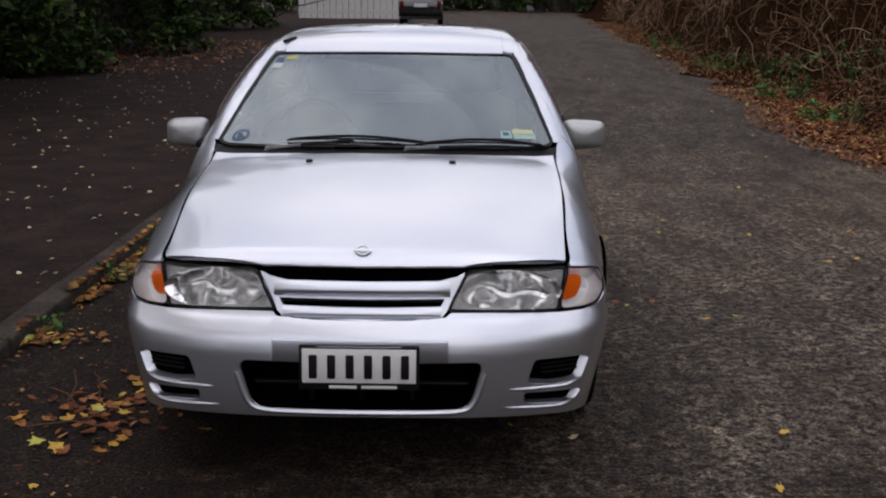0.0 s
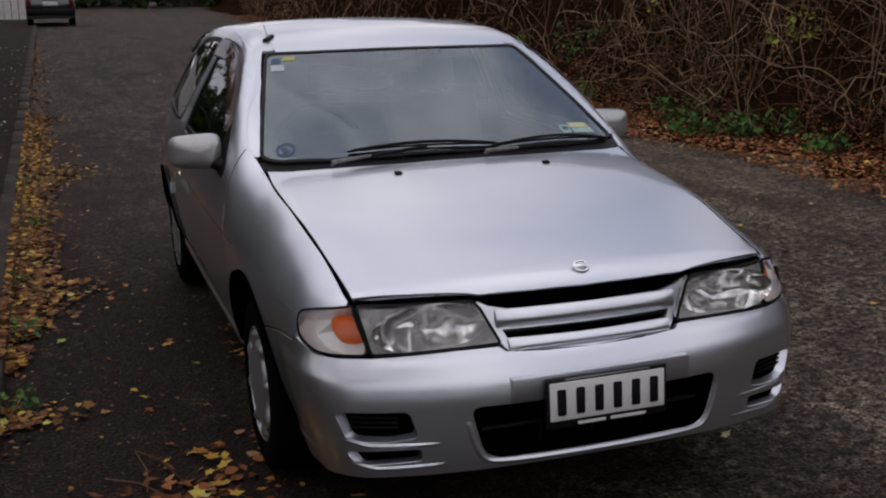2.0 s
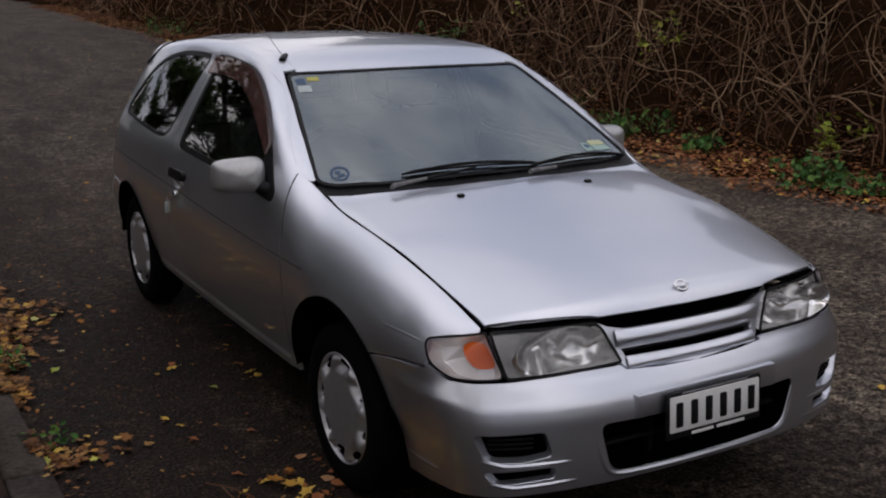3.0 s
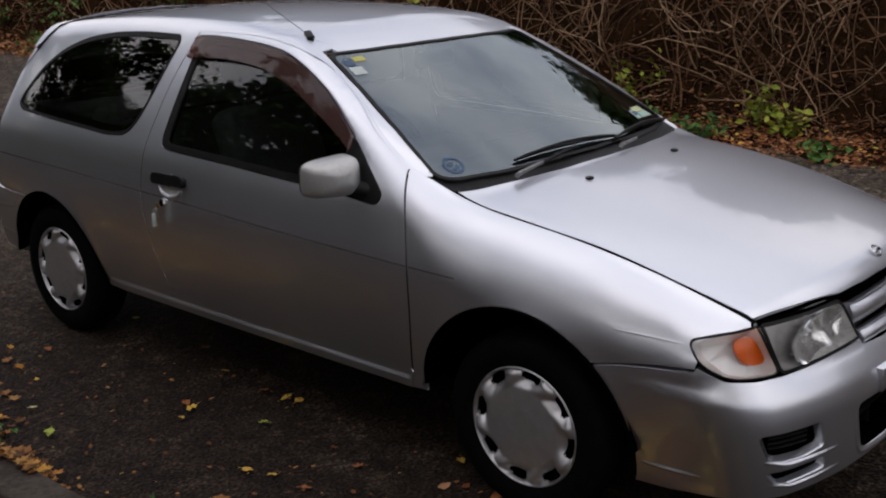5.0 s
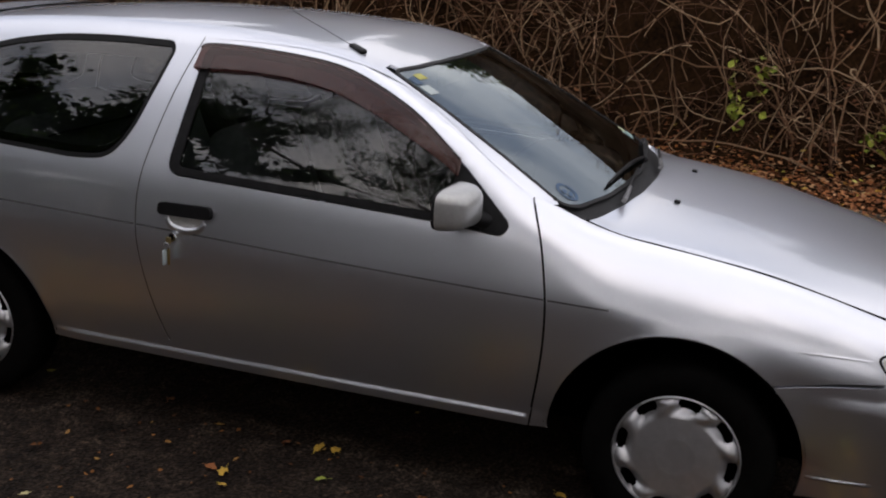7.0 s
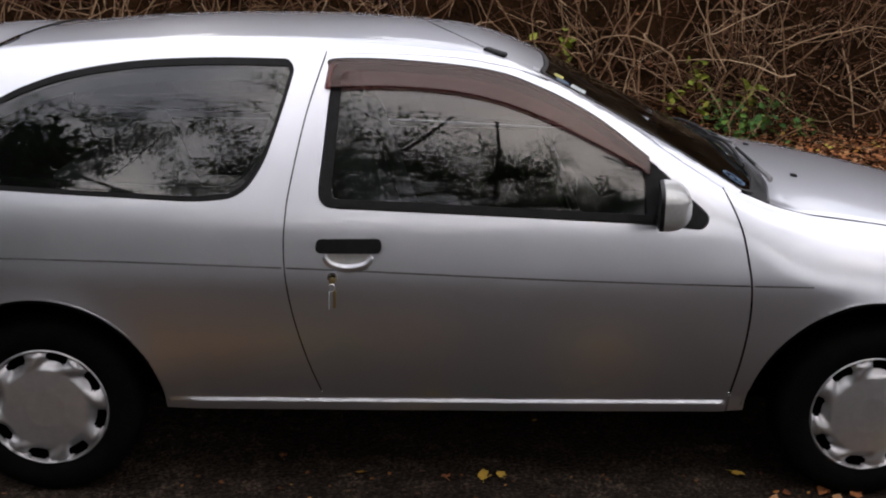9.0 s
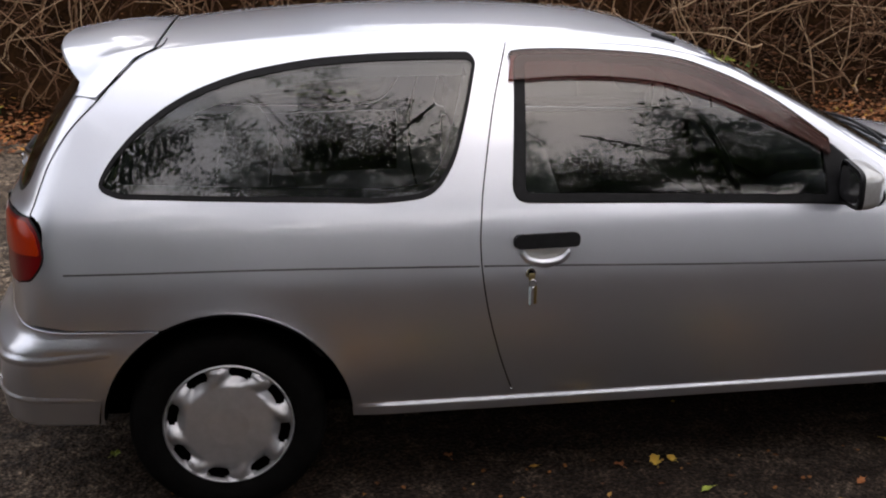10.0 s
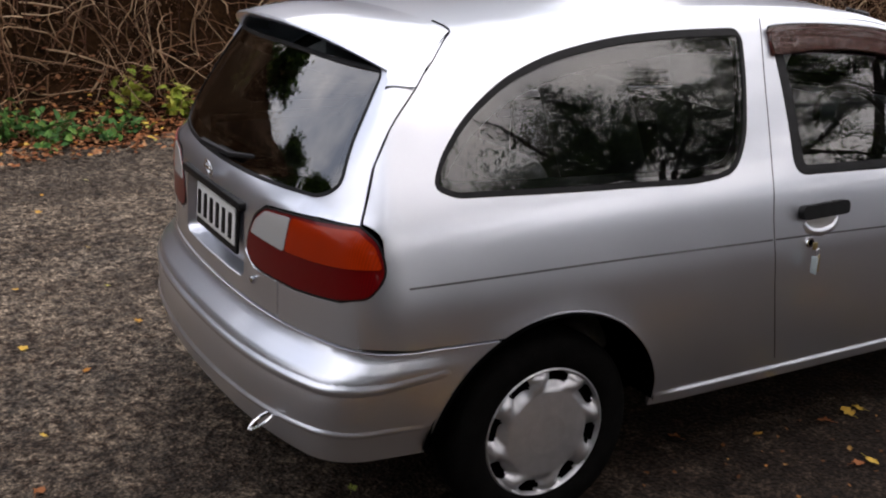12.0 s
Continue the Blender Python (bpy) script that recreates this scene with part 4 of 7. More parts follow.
# ---- nose ----
LAMP = {s: at_front(rounded([(s * x, z) for x, z in ((0.275, 0.590), (0.622, 0.577), (0.646, 0.702), (0.345, 0.706), (0.325, 0.690))], [0.01, 0.012, 0.012, 0.02, 0.02])) for s in (-1, 1)}
TURN = {}
for s in (-1, 1):
    TURN[s] = np.array([(s * x, y, z) for x, y, z in ((0.628, -0.695, 0.577), (0.700, -0.655, 0.577), (0.757, -0.606, 0.581), (0.790, -0.545, 0.616), (0.793, -0.518, 0.668), (0.735, -0.580, 0.689), (0.664, -0.628, 0.700), (0.652, -0.63, 0.702))])
bumper_top = np.vstack([np.array([(0.0, -0.79, 0.562), (0.15, -0.79, 0.564), (0.262, -0.775, 0.571), (0.280, -0.77, 0.584), (0.40, -0.75, 0.582), (0.622, -0.69, 0.571), (0.700, -0.655, 0.571), (0.760, -0.606, 0.575), (0.793, -0.54, 0.606)]),
                        at_side(1, [(-0.53, 0.594), (-0.40, 0.579), (-0.243, 0.552)])])
bumper_arch = at_side(1, [p for p in arc_pts(0.020, 0.285, 0.372, 136.5, 194.0, 14)])
bumper_low = np.array([(0.745, -0.45, 0.206), (0.735, -0.58, 0.224), (0.70, -0.67, 0.238), (0.56, -0.76, 0.246), (0.412, -0.805, 0.250), (0.2, -0.83, 0.254), (0.0, -0.838, 0.256)])
BUMPER = both_halves(np.vstack([bumper_top, bumper_arch, bumper_low]))
INTAKE = both_halves(rounded([(0.0, 0.436), (0.382, 0.436), (0.340, 0.282), (0.0, 0.282)], [0.0, 0.03, 0.05, 0.0])[:, [0, 1, 1]])
INTAKE = at_front(INTAKE[:, :2])
SCOOP_UP = {s: at_front(rounded([(s * x, z) for x, z in ((0.730, 0.430), (0.548, 0.434), (0.526, 0.362), (0.603, 0.350), (0.700, 0.352))], 0.016)) for s in (-1, 1)}
SCOOP_LOW = {s: at_front(rounded([(s * x, z) for x, z in ((0.704, 0.318), (0.518, 0.326), (0.516, 0.294), (0.676, 0.280))], 0.012)) for s in (-1, 1)}
bumper = skin_part("front_bumper", car, PAINT, FRONT, BUMPER, [INTAKE, SCOOP_UP[-1], SCOOP_UP[1], SCOOP_LOW[-1], SCOOP_LOW[1]], inset=0.002, lip=0.035, gap=0.02, label="silver front bumper with dark air intakes")


def pocket(name, loop, chart, depth, move, squeeze, wall_material, owner=None, floor_material=None):
    """Walls from an opening back to a dark, smaller floor."""
    flat, put = chart
    uv = spaced(flat(loop), 0.015)
    mid = uv.mean(0)
    rings = []
    for k in np.linspace(0, 1, 5):
        q = put(uv)
        nn = slope(q)
        base = put(mid + (uv - mid) * (1 - squeeze * k) + np.array(move) * k)
        rings.append(base - nn * (0.004 + depth * k))
    m = len(uv)
    v = np.concatenate(rings)
    f = [(r * m + i, r * m + (i + 1) % m, (r + 1) * m + (i + 1) % m, (r + 1) * m + i) for r in range(4) for i in range(m)]
    bm = bmesh.new()
    vs = [bm.verts.new(q) for q in v]
    for q in f:
        bm.faces.new([vs[i] for i in q])
    part(name, bm, wall_material, owner or bumper)
    bm = bmesh.new()
    floor = bm.faces.new([bm.verts.new(q) for q in rings[-1]])
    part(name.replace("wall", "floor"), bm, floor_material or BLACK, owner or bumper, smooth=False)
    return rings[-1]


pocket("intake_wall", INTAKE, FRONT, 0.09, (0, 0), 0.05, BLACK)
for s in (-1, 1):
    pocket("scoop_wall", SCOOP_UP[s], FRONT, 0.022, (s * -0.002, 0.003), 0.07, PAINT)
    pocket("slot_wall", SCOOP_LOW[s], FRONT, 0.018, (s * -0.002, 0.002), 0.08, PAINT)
    # pressed ridges under each scoop
    for z0, z1, xa, xb in ((0.337, 0.340, 0.712, 0.462), (0.267, 0.280, 0.690, 0.445)):
        line = at_front([(s * (xa + (xb - xa) * t), z0 + (z1 - z0) * t + 0.014 * (1 - step_up(t, 0, 0.28))) for t in np.linspace(0, 1, 18)])
        skin_ridge("scoop_ridge", bumper, PAINT, line, 0.018, 0.0050, FRONT)
    for i, z in enumerate((0.412, 0.398, 0.384)):
        line = at_front([(s * x, z) for x in np.linspace(0.575, 0.700, 8)])
        skin_strip("scoop_slat", bumper, TRIM, line, 0.006, -0.018, FRONT, thick=0.004)
    # moulded line low on the bumper's flank
    line = at_side(s, [(y, 0.272 + 0.012 * (y + 0.36) / -0.3) for y in np.linspace(-0.36, -0.55, 12)])
    skin_ridge("bumper_line", bumper, PAINT, line, 0.020, 0.005, SIDES[s])
for x in (-0.16, 0.0, 0.16):
    part("intake_rib", box_bm(0.012, 0.03, 0.14, (x, -0.765, 0.36), 0.003), TRIM, bumper)
part("intake_bar", box_bm(0.68, 0.02, 0.012, (0, -0.775, 0.352), 0.004), TRIM, bumper)
part("plate_mount", box_bm(0.546, 0.05, 0.070, (0, -0.821, 0.475), 0.004), PAINT, bumper, "flat grey number plate mount")
lip_line = at_front([(-0.392, 0.40), (-0.372, 0.33), (-0.345, 0.285), (-0.30, 0.272)] + [(x, 0.270) for x in np.linspace(-0.2, 0.2, 9)] + [(0.30, 0.272), (0.345, 0.285), (0.372, 0.33), (0.392, 0.40)])
skin_ridge("intake_lip", bumper, PAINT, FRONT[1](eased(FRONT[0](lip_line), 4)), 0.022, 0.006, FRONT)


def headlight(s):
    """Clear lens over a bright reflector bowl, amber turn lamp beside it."""
    lamp = skin_part("headlight", car, LAMP_GLASS, FRONT, LAMP[s], lift=0.002, lip=0.0, gap=0.03, inset=0.003, label="headlight with a clear fluted lens")
    # black housing walls
    flat, put = FRONT
    uv = spaced(flat(LAMP[s]), 0.015)
    mid = uv.mean(0)
    rings = []
    for k, d in ((0.0, -0.001), (0.0, 0.010), (0.03, 0.030), (0.20, 0.055)):
        q = put(mid + (uv - mid) * (1 - k))
        rings.append(q + np.array([0, 1, 0]) * d)
    m = len(uv)
    bm = bmesh.new()
    vs = [bm.verts.new(q) for q in np.concatenate(rings)]
    for r in range(3):
        for i in range(m):
            bm.faces.new([vs[r * m + i], vs[r * m + (i + 1) % m], vs[(r + 1) * m + (i + 1) % m], vs[(r + 1) * m + i]])
    bm.faces.new(vs[3 * m:])
    part("housing", bm, FLUTED, lamp)
    # parabolic bowl and bulb
    bm = bmesh.new()
    cx, cz, cy = s * 0.465, 0.645, -0.70
    ring = []
    for r in np.linspace(0.006, 0.080, 9):
        ring.append([bm.verts.new((cx + 2.05 * r * math.cos(a), cy + 0.028 - 9 * r * r, cz + 0.85 * r * math.sin(a))) for a in np.linspace(0, 2 * math.pi, 28, endpoint=False)])
    for a, b in zip(ring, ring[1:]):
        for i in range(28):
            bm.faces.new([a[i], a[(i + 1) % 28], b[(i + 1) % 28], b[i]])
    part("reflector_bowl", bm, REFLECTOR, lamp)
    bm = bmesh.new()
    bmesh.ops.create_uvsphere(bm, u_segments=12, v_segments=8, radius=0.016, matrix=Matrix.Translation((cx, cy + 0.02, cz)) @ Matrix.Diagonal((1, 1.8, 1, 1)))
    part("bulb", bm, CHROME, lamp)
    # dark frame round the lens
    skin_strip("lens_frame", lamp, TRIM, LAMP[s], 0.007, 0.003, FRONT, True, thick=0.004)

    # black strip above the lens paints the shaded gap under the bonnet
    skin_strip("lamp_top_strip", lamp, BLACK, at_front([(s * x, 0.706 + 0.004 * (x - 0.35)) for x in np.linspace(0.335, 0.650, 12)]), 0.020, -0.004, FRONT, thick=0.01)
    # turn lamp: clear lens over a bright bowl with an amber inner half
    edge = FRONT[1](rounded(FRONT[0](TURN[s]), 0.022))
    turn = skin_part("turn_lamp", car, TURN_GLASS, FRONT, edge, lift=0.002, lip=0, gap=0.03, inset=0.003, label="turn lamp with a clear lens and amber section")
    pocket("lamp_wall", edge, FRONT, 0.046, (0, 0), 0.12, LAMP_WHITE, turn, LAMP_WHITE)
    amber = FRONT[1](rounded(FRONT[0](np.array([(s * 0.640, -0.69, 0.604), (s * 0.700, -0.65, 0.606), (s * 0.716, -0.62, 0.640), (s * 0.712, -0.60, 0.680), (s * 0.660, -0.63, 0.688)])), 0.028))
    skin_part("amber_section", turn, AMBER, FRONT, amber, lift=-0.026, lip=0.014, gap=0.015)
    skin_strip("lens_frame", turn, TRIM, edge, 0.005, 0.002, FRONT, True, thick=0.004)


for s in (-1, 1):
    headlight(s)

# grille: two painted bars round a slot, dark behind
GRILLE = both_halves(np.array([(0.0, -0.75, 0.676), (0.24, -0.74, 0.678), (0.295, -0.73, 0.690), (0.325, -0.725, 0.704), (0.318, -0.73, 0.688), (0.268, -0.765, 0.590), (0.252, -0.775, 0.574), (0.0, -0.79, 0.564)]))
SLOT = both_halves(np.array([(0.0, -0.76, 0.622), (0.262, -0.755, 0.624), (0.250, -0.765, 0.602), (0.0, -0.77, 0.598)]))
grille = skin_part("grille", car, PAINT, FRONT, GRILLE, [SLOT], lift=-0.012, lip=0.03, gap=0.02, label="silver two-bar grille with dark slots")
def nose_bar(z0, z1, half, bulge):
    """A rounded bar across the nose."""
    bm, rows = bmesh.new(), []
    for x in np.linspace(-half, half, 41):
        k = 1 - 0.6 * abs(x / half) ** 6
        base = at_front([(x, z) for z in np.linspace(z0, z1, 9)])
        base[:, 1] += 0.010 - bulge * k * np.sin(np.linspace(0.12, math.pi - 0.35, 9)) ** 0.8
        rows.append([bm.verts.new(q) for q in base])
    for a, b in zip(rows, rows[1:]):
        for i in range(8):
            bm.faces.new([a[i], a[i + 1], b[i + 1], b[i]])
    bmesh.ops.recalc_face_normals(bm, faces=bm.faces[:])
    if sum(f.normal.y for f in bm.faces) > 0:
        bmesh.ops.reverse_faces(bm, faces=bm.faces[:])
    part("grille_bar", bm, PAINT, grille)


nose_bar(0.627, 0.675, 0.278, 0.020)
nose_bar(0.567, 0.597, 0.250, 0.016)
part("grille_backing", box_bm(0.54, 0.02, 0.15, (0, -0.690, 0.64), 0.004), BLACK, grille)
part("slot_bar", box_bm(0.50, 0.02, 0.008, (0, -0.735, 0.611), 0.002), TRIM, grille)


def ring_emblem(name, parent, centre, m3, size):
    """A plain ring crossed by a bar."""
    bm = bmesh.new()
    n, rr = 28, 0.065 * size
    for i in range(n):
        for j in range(6):
            a, b = 2 * math.pi * i / n, 2 * math.pi * j / 6
            bm.verts.new(((0.36 * size + rr * math.cos(b)) * math.cos(a), 0.6 * rr * math.sin(b), (0.30 * size + rr * math.cos(b)) * math.sin(a)))
    bm.verts.ensure_lookup_table()
    for i in range(n):
        for j in range(6):
            bm.faces.new([bm.verts[i * 6 + j], bm.verts[((i + 1) % n) * 6 + j], bm.verts[((i + 1) % n) * 6 + (j + 1) % 6], bm.verts[i * 6 + (j + 1) % 6]])
    bar = box_bm(size, 0.08 * size, 0.17 * size, (0, -0.02 * size, 0), 0.03 * size)
    me = bpy.data.meshes.new("bar")
    bar.to_mesh(me)
    bar.free()
    bm.from_mesh(me)
    bmesh.ops.recalc_face_normals(bm, faces=bm.faces[:])
    bm.transform(Matrix.Translation(centre) @ m3.to_4x4())
    return part(name, bm, CHROME, parent, "chrome ring emblem")


p0 = at_top([(0.0, -0.700)])[0]
ring_emblem("emblem", bonnet, tuple(p0 + np.array([0, -0.002, 0.006])), Euler((radians(-48), 0, 0)).to_matrix(), 0.058)
for s in (-1, 1):
    q = at_top([(s * 0.277, 0.130)])[0]
    part("washer_nozzle", box_bm(0.026, 0.020, 0.010, tuple(q + np.array([0, 0, 0.003])), 0.004, Euler((radians(8), 0, 0)).to_matrix().to_4x4()), TRIM, bonnet)


def number_plate(parent, centre, turn, name="number_plate", dealer=True):
    """White plate in a black frame; its writing as plain bars."""
    m = Matrix.Translation(centre) @ turn
    plate = part(name, box_bm(0.372, 0.012, 0.142, (0, 0, -0.004), 0.006, None), TRIM, parent, "number plate in a black frame")
    plate.matrix_basis = m
    part("plate_face", box_bm(0.352, 0.006, 0.108, (0, -0.0062, 0.002), 0.004), PLATE_WHITE, plate)
    for i in range(6):
        x = -0.142 + i * 0.0567
        part("plate_bar", box_bm(0.025, 0.003, 0.074, (x, -0.0098, 0.000), 0.004), TRIM, plate)
    if dealer:
        for x, w in ((-0.05, 0.085), (0.062, 0.11)):
            part("frame_writing", box_bm(w, 0.002, 0.009, (x, -0.0068, -0.0645), 0.0008), PLATE_WHITE, plate)
        part("frame_writing", box_bm(0.26, 0.002, 0.004, (0, -0.0068, 0.062), 0.0006), COVER, plate)
    return plate


number_plate(car, (0, -0.868, 0.436), Euler((radians(-4), 0, 0)).to_matrix().to_4x4())

# ---- tail ----
def shift_out(pts):
    """An outline grown a little on the tail's chart."""
    return REAR[1](shrunk(REAR[0](pts), -0.007))


LIGHT = {s: np.array([(s * x, y, z) for x, y, z in (*LAMP_SIDE[:-2], (0.700, 3.098, 0.722), (0.535, 3.152, 0.712), (0.335, 3.184, 0.714), (0.282, 3.188, 0.742), (0.300, 3.188, 0.800), (0.331, 3.185, 0.850), (0.385, 3.169, 0.888), (0.514, 3.140, 0.898))]) for s in (-1, 1)}
LIGHT_BED = {s: LIGHT[s].copy() for s in (-1, 1)}
for s in (-1, 1):
    LIGHT[s] = REAR[1](rounded(REAR[0](LIGHT[s]), 0.03))
HATCH_HALF = np.vstack([
    at_rear([(0.0, 1.262), (0.30, 1.262), (0.545, 1.254)]), np.array([(0.585, 2.82, 1.232)] + HATCH_CUT[2:]),
    np.array([(0.600, 3.10, 0.908), (0.514, 3.140, 0.902), (0.385, 3.17, 0.892), (0.327, 3.185, 0.852), (0.296, 3.19, 0.800), (0.278, 3.19, 0.742), (0.332, 3.19, 0.710), (0.462, 3.17, 0.708)]),
    at_rear([(0.462, 0.609), (0.25, 0.609), (0.0, 0.609)])])
BACK_GLASS = at_rear(both_halves(rounded([(0.0, 1.259), (0.532, 1.250), (0.585, 1.06), (0.612, 0.985), (0.560, 0.950), (0.30, 0.943), (0.0, 0.941)], [0, 0.03, 0.1, 0.04, 0.05, 0.1, 0])[:, [0, 1, 1]])[:, :2])
RECESS = at_rear(rounded([(-0.262, 0.660), (0.262, 0.660), (0.262, 0.866), (-0.262, 0.866)], 0.03))
hatch = skin_part("tailgate", car, PAINT, REAR, both_halves(HATCH_HALF), [BACK_GLASS, RECESS], inset=0.003, lip=0.015, label="silver tailgate with a dark rear window")
brow = np.vstack([np.array(HATCH_CUT[:3]), np.array([(0.56, 2.885, 1.235)]), at_rear([(0.545, 1.254), (0.30, 1.262), (0.0, 1.262)])])
# brow in black trim: paints the dark glass edge and the spoiler's shadow
skin_part("tailgate_brow", hatch, TRIM, chart_slant(-38), np.vstack([at_top([(0.0, 2.69)]), brow, mirrored(brow[:-1][::-1])]), inset=0.003, lip=0.01, gap=0.03)
GLASS_IN = REAR[1](shrunk(spaced(REAR[0](BACK_GLASS), 0.03), 0.035))
skin_part("rear_window", hatch, DARK_GLASS, REAR, BACK_GLASS, lift=-0.002, lip=0, gap=0.04)
skin_part("rear_window_band", hatch, FRIT, REAR, BACK_GLASS, [GLASS_IN], lift=-0.014, lip=0, gap=0.03)
skin_strip("rear_window_rubber", hatch, TRIM, BACK_GLASS, 0.009, 0.001, REAR, True, thick=0.004)
for s in (-1, 1):
    cut = np.array(HATCH_CUT) * np.array([s, 1, 1])
    # black strip laid over the skin paints the tailgate gap's shade
    skin_strip("gap_strip", car, BLACK, eased(cut[0:], 5), 0.0030, 0.001, SIDES[s])
    corner = np.array([(s * x, y, z) for x, y, z in ((0.465, 3.17, 0.707), (0.535, 3.152, 0.706), (0.700, 3.098, 0.716), (0.748, 3.070, 0.735), (0.748, 3.070, 0.607), (0.60, 3.13, 0.607), (0.465, 3.17, 0.608))])
    skin_part("rear_corner", car, PAINT, REAR, corner, inset=0.0006, lip=0.012)
    skin_part("light_bed", car, BLACK, REAR, shift_out(LIGHT_BED[s]), lift=-0.010, lip=0, gap=0.03)
    lens = skin_part("tail_light", car, RED, REAR, LIGHT[s], lift=0.003, lip=0.012, gap=0.02, inset=0.0025, label="red tail light with amber and clear sections")
    orange = np.array([(s * x, y, z) for x, y, z in ((0.700, 3.041, 0.897), (0.732, 3.01, 0.866), (0.766, 3.012, 0.812), (0.60, 3.12, 0.802), (0.492, 3.15, 0.800), (0.512, 3.14, 0.890))])
    skin_part("orange_section", lens, ORANGE_RED, REAR, REAR[1](rounded(REAR[0](orange), 0.01)), lift=0.005, lip=0.003, gap=0.02)
    clear = np.array([(s * x, y, z) for x, y, z in ((0.506, 3.14, 0.889), (0.392, 3.169, 0.880), (0.342, 3.185, 0.846), (0.318, 3.188, 0.806), (0.486, 3.15, 0.798))])
    skin_part("clear_section", lens, CLEAR_LENS, REAR, REAR[1](rounded(REAR[0](clear), 0.01)), lift=0.005, lip=0.003, gap=0.02)
    skin_strip("lens_rubber", lens, TRIM, LIGHT[s], 0.005, 0.001, REAR, True, thick=0.004)

rear_top = np.vstack([at_rear([(0.0, 0.603), (0.25, 0.603), (0.46, 0.603), (0.60, 0.603)]), np.array([(0.752, 3.066, 0.602)]), at_side(1, [(2.95, 0.598), (2.80, 0.596), (2.698, 0.598)])])
rear_arch = at_side(1, arc_pts(2.530, 0.283, 0.357, 60.0, 2.0, 12))
rear_low = np.vstack([at_side(1, [(2.94, 0.296)]), at_rear([(0.68, 0.304), (0.50, 0.312), (0.25, 0.317), (0.0, 0.318)])])
tail_bumper = skin_part("rear_bumper", car, PAINT, REAR, both_halves(np.vstack([rear_top, rear_arch, rear_low])), inset=0.002, lip=0.04, gap=0.02, label="silver rear bumper")
line = np.vstack([at_side(-1, [(2.90, 0.380), (3.0, 0.385)]), at_rear([(x, 0.393 - 0.02 * (1 - abs(x))) for x in np.linspace(-0.70, 0.70, 24)]), at_side(1, [(3.0, 0.385), (2.90, 0.380)])])
skin_ridge("bumper_line", tail_bumper, PAINT, line, 0.026, 0.008, REAR)
line = np.vstack([at_side(-1, [(2.84, 0.532), (2.94, 0.524), (3.03, 0.514)]), at_rear([(x, 0.505) for x in np.linspace(-0.70, 0.70, 24)]), at_side(1, [(3.03, 0.514), (2.94, 0.524), (2.84, 0.532)])])
skin_ridge("bumper_step", tail_bumper, PAINT, line, 0.034, 0.008, REAR)
pocket("recess_wall", RECESS, REAR, 0.040, (0, 0), 0.06, PAINT, hatch, PAINT)
number_plate(car, (0.0, 3.176, 0.775), (Euler((0, 0, math.pi)).to_matrix() @ Euler((radians(-4), 0, 0)).to_matrix()).to_4x4(), dealer=False)
part("plate_lamp_bar", box_bm(0.54, 0.045, 0.026, (0, 3.178, 0.860), 0.008), TRIM, hatch)
ring_emblem("emblem", hatch, (0.0, 3.196, 0.912), Euler((radians(12), 0, math.pi)).to_matrix(), 0.075)
part("tailgate_lock", box_bm(0.02, 0.012, 0.02, (-0.33, 3.192, 0.675), 0.005), CHROME, hatch)
v, f = tube([(-0.27 + 0.0, 3.10, 0.985), (-0.1, 3.165, 0.97), (0.12, 3.175, 0.965)], [0.006, 0.008, 0.012], 6)
part_me = raw_mesh("rear_wiper", v, f)
link_mesh("rear_wiper", part_me, TRIM, hatch, "black rear wiper")


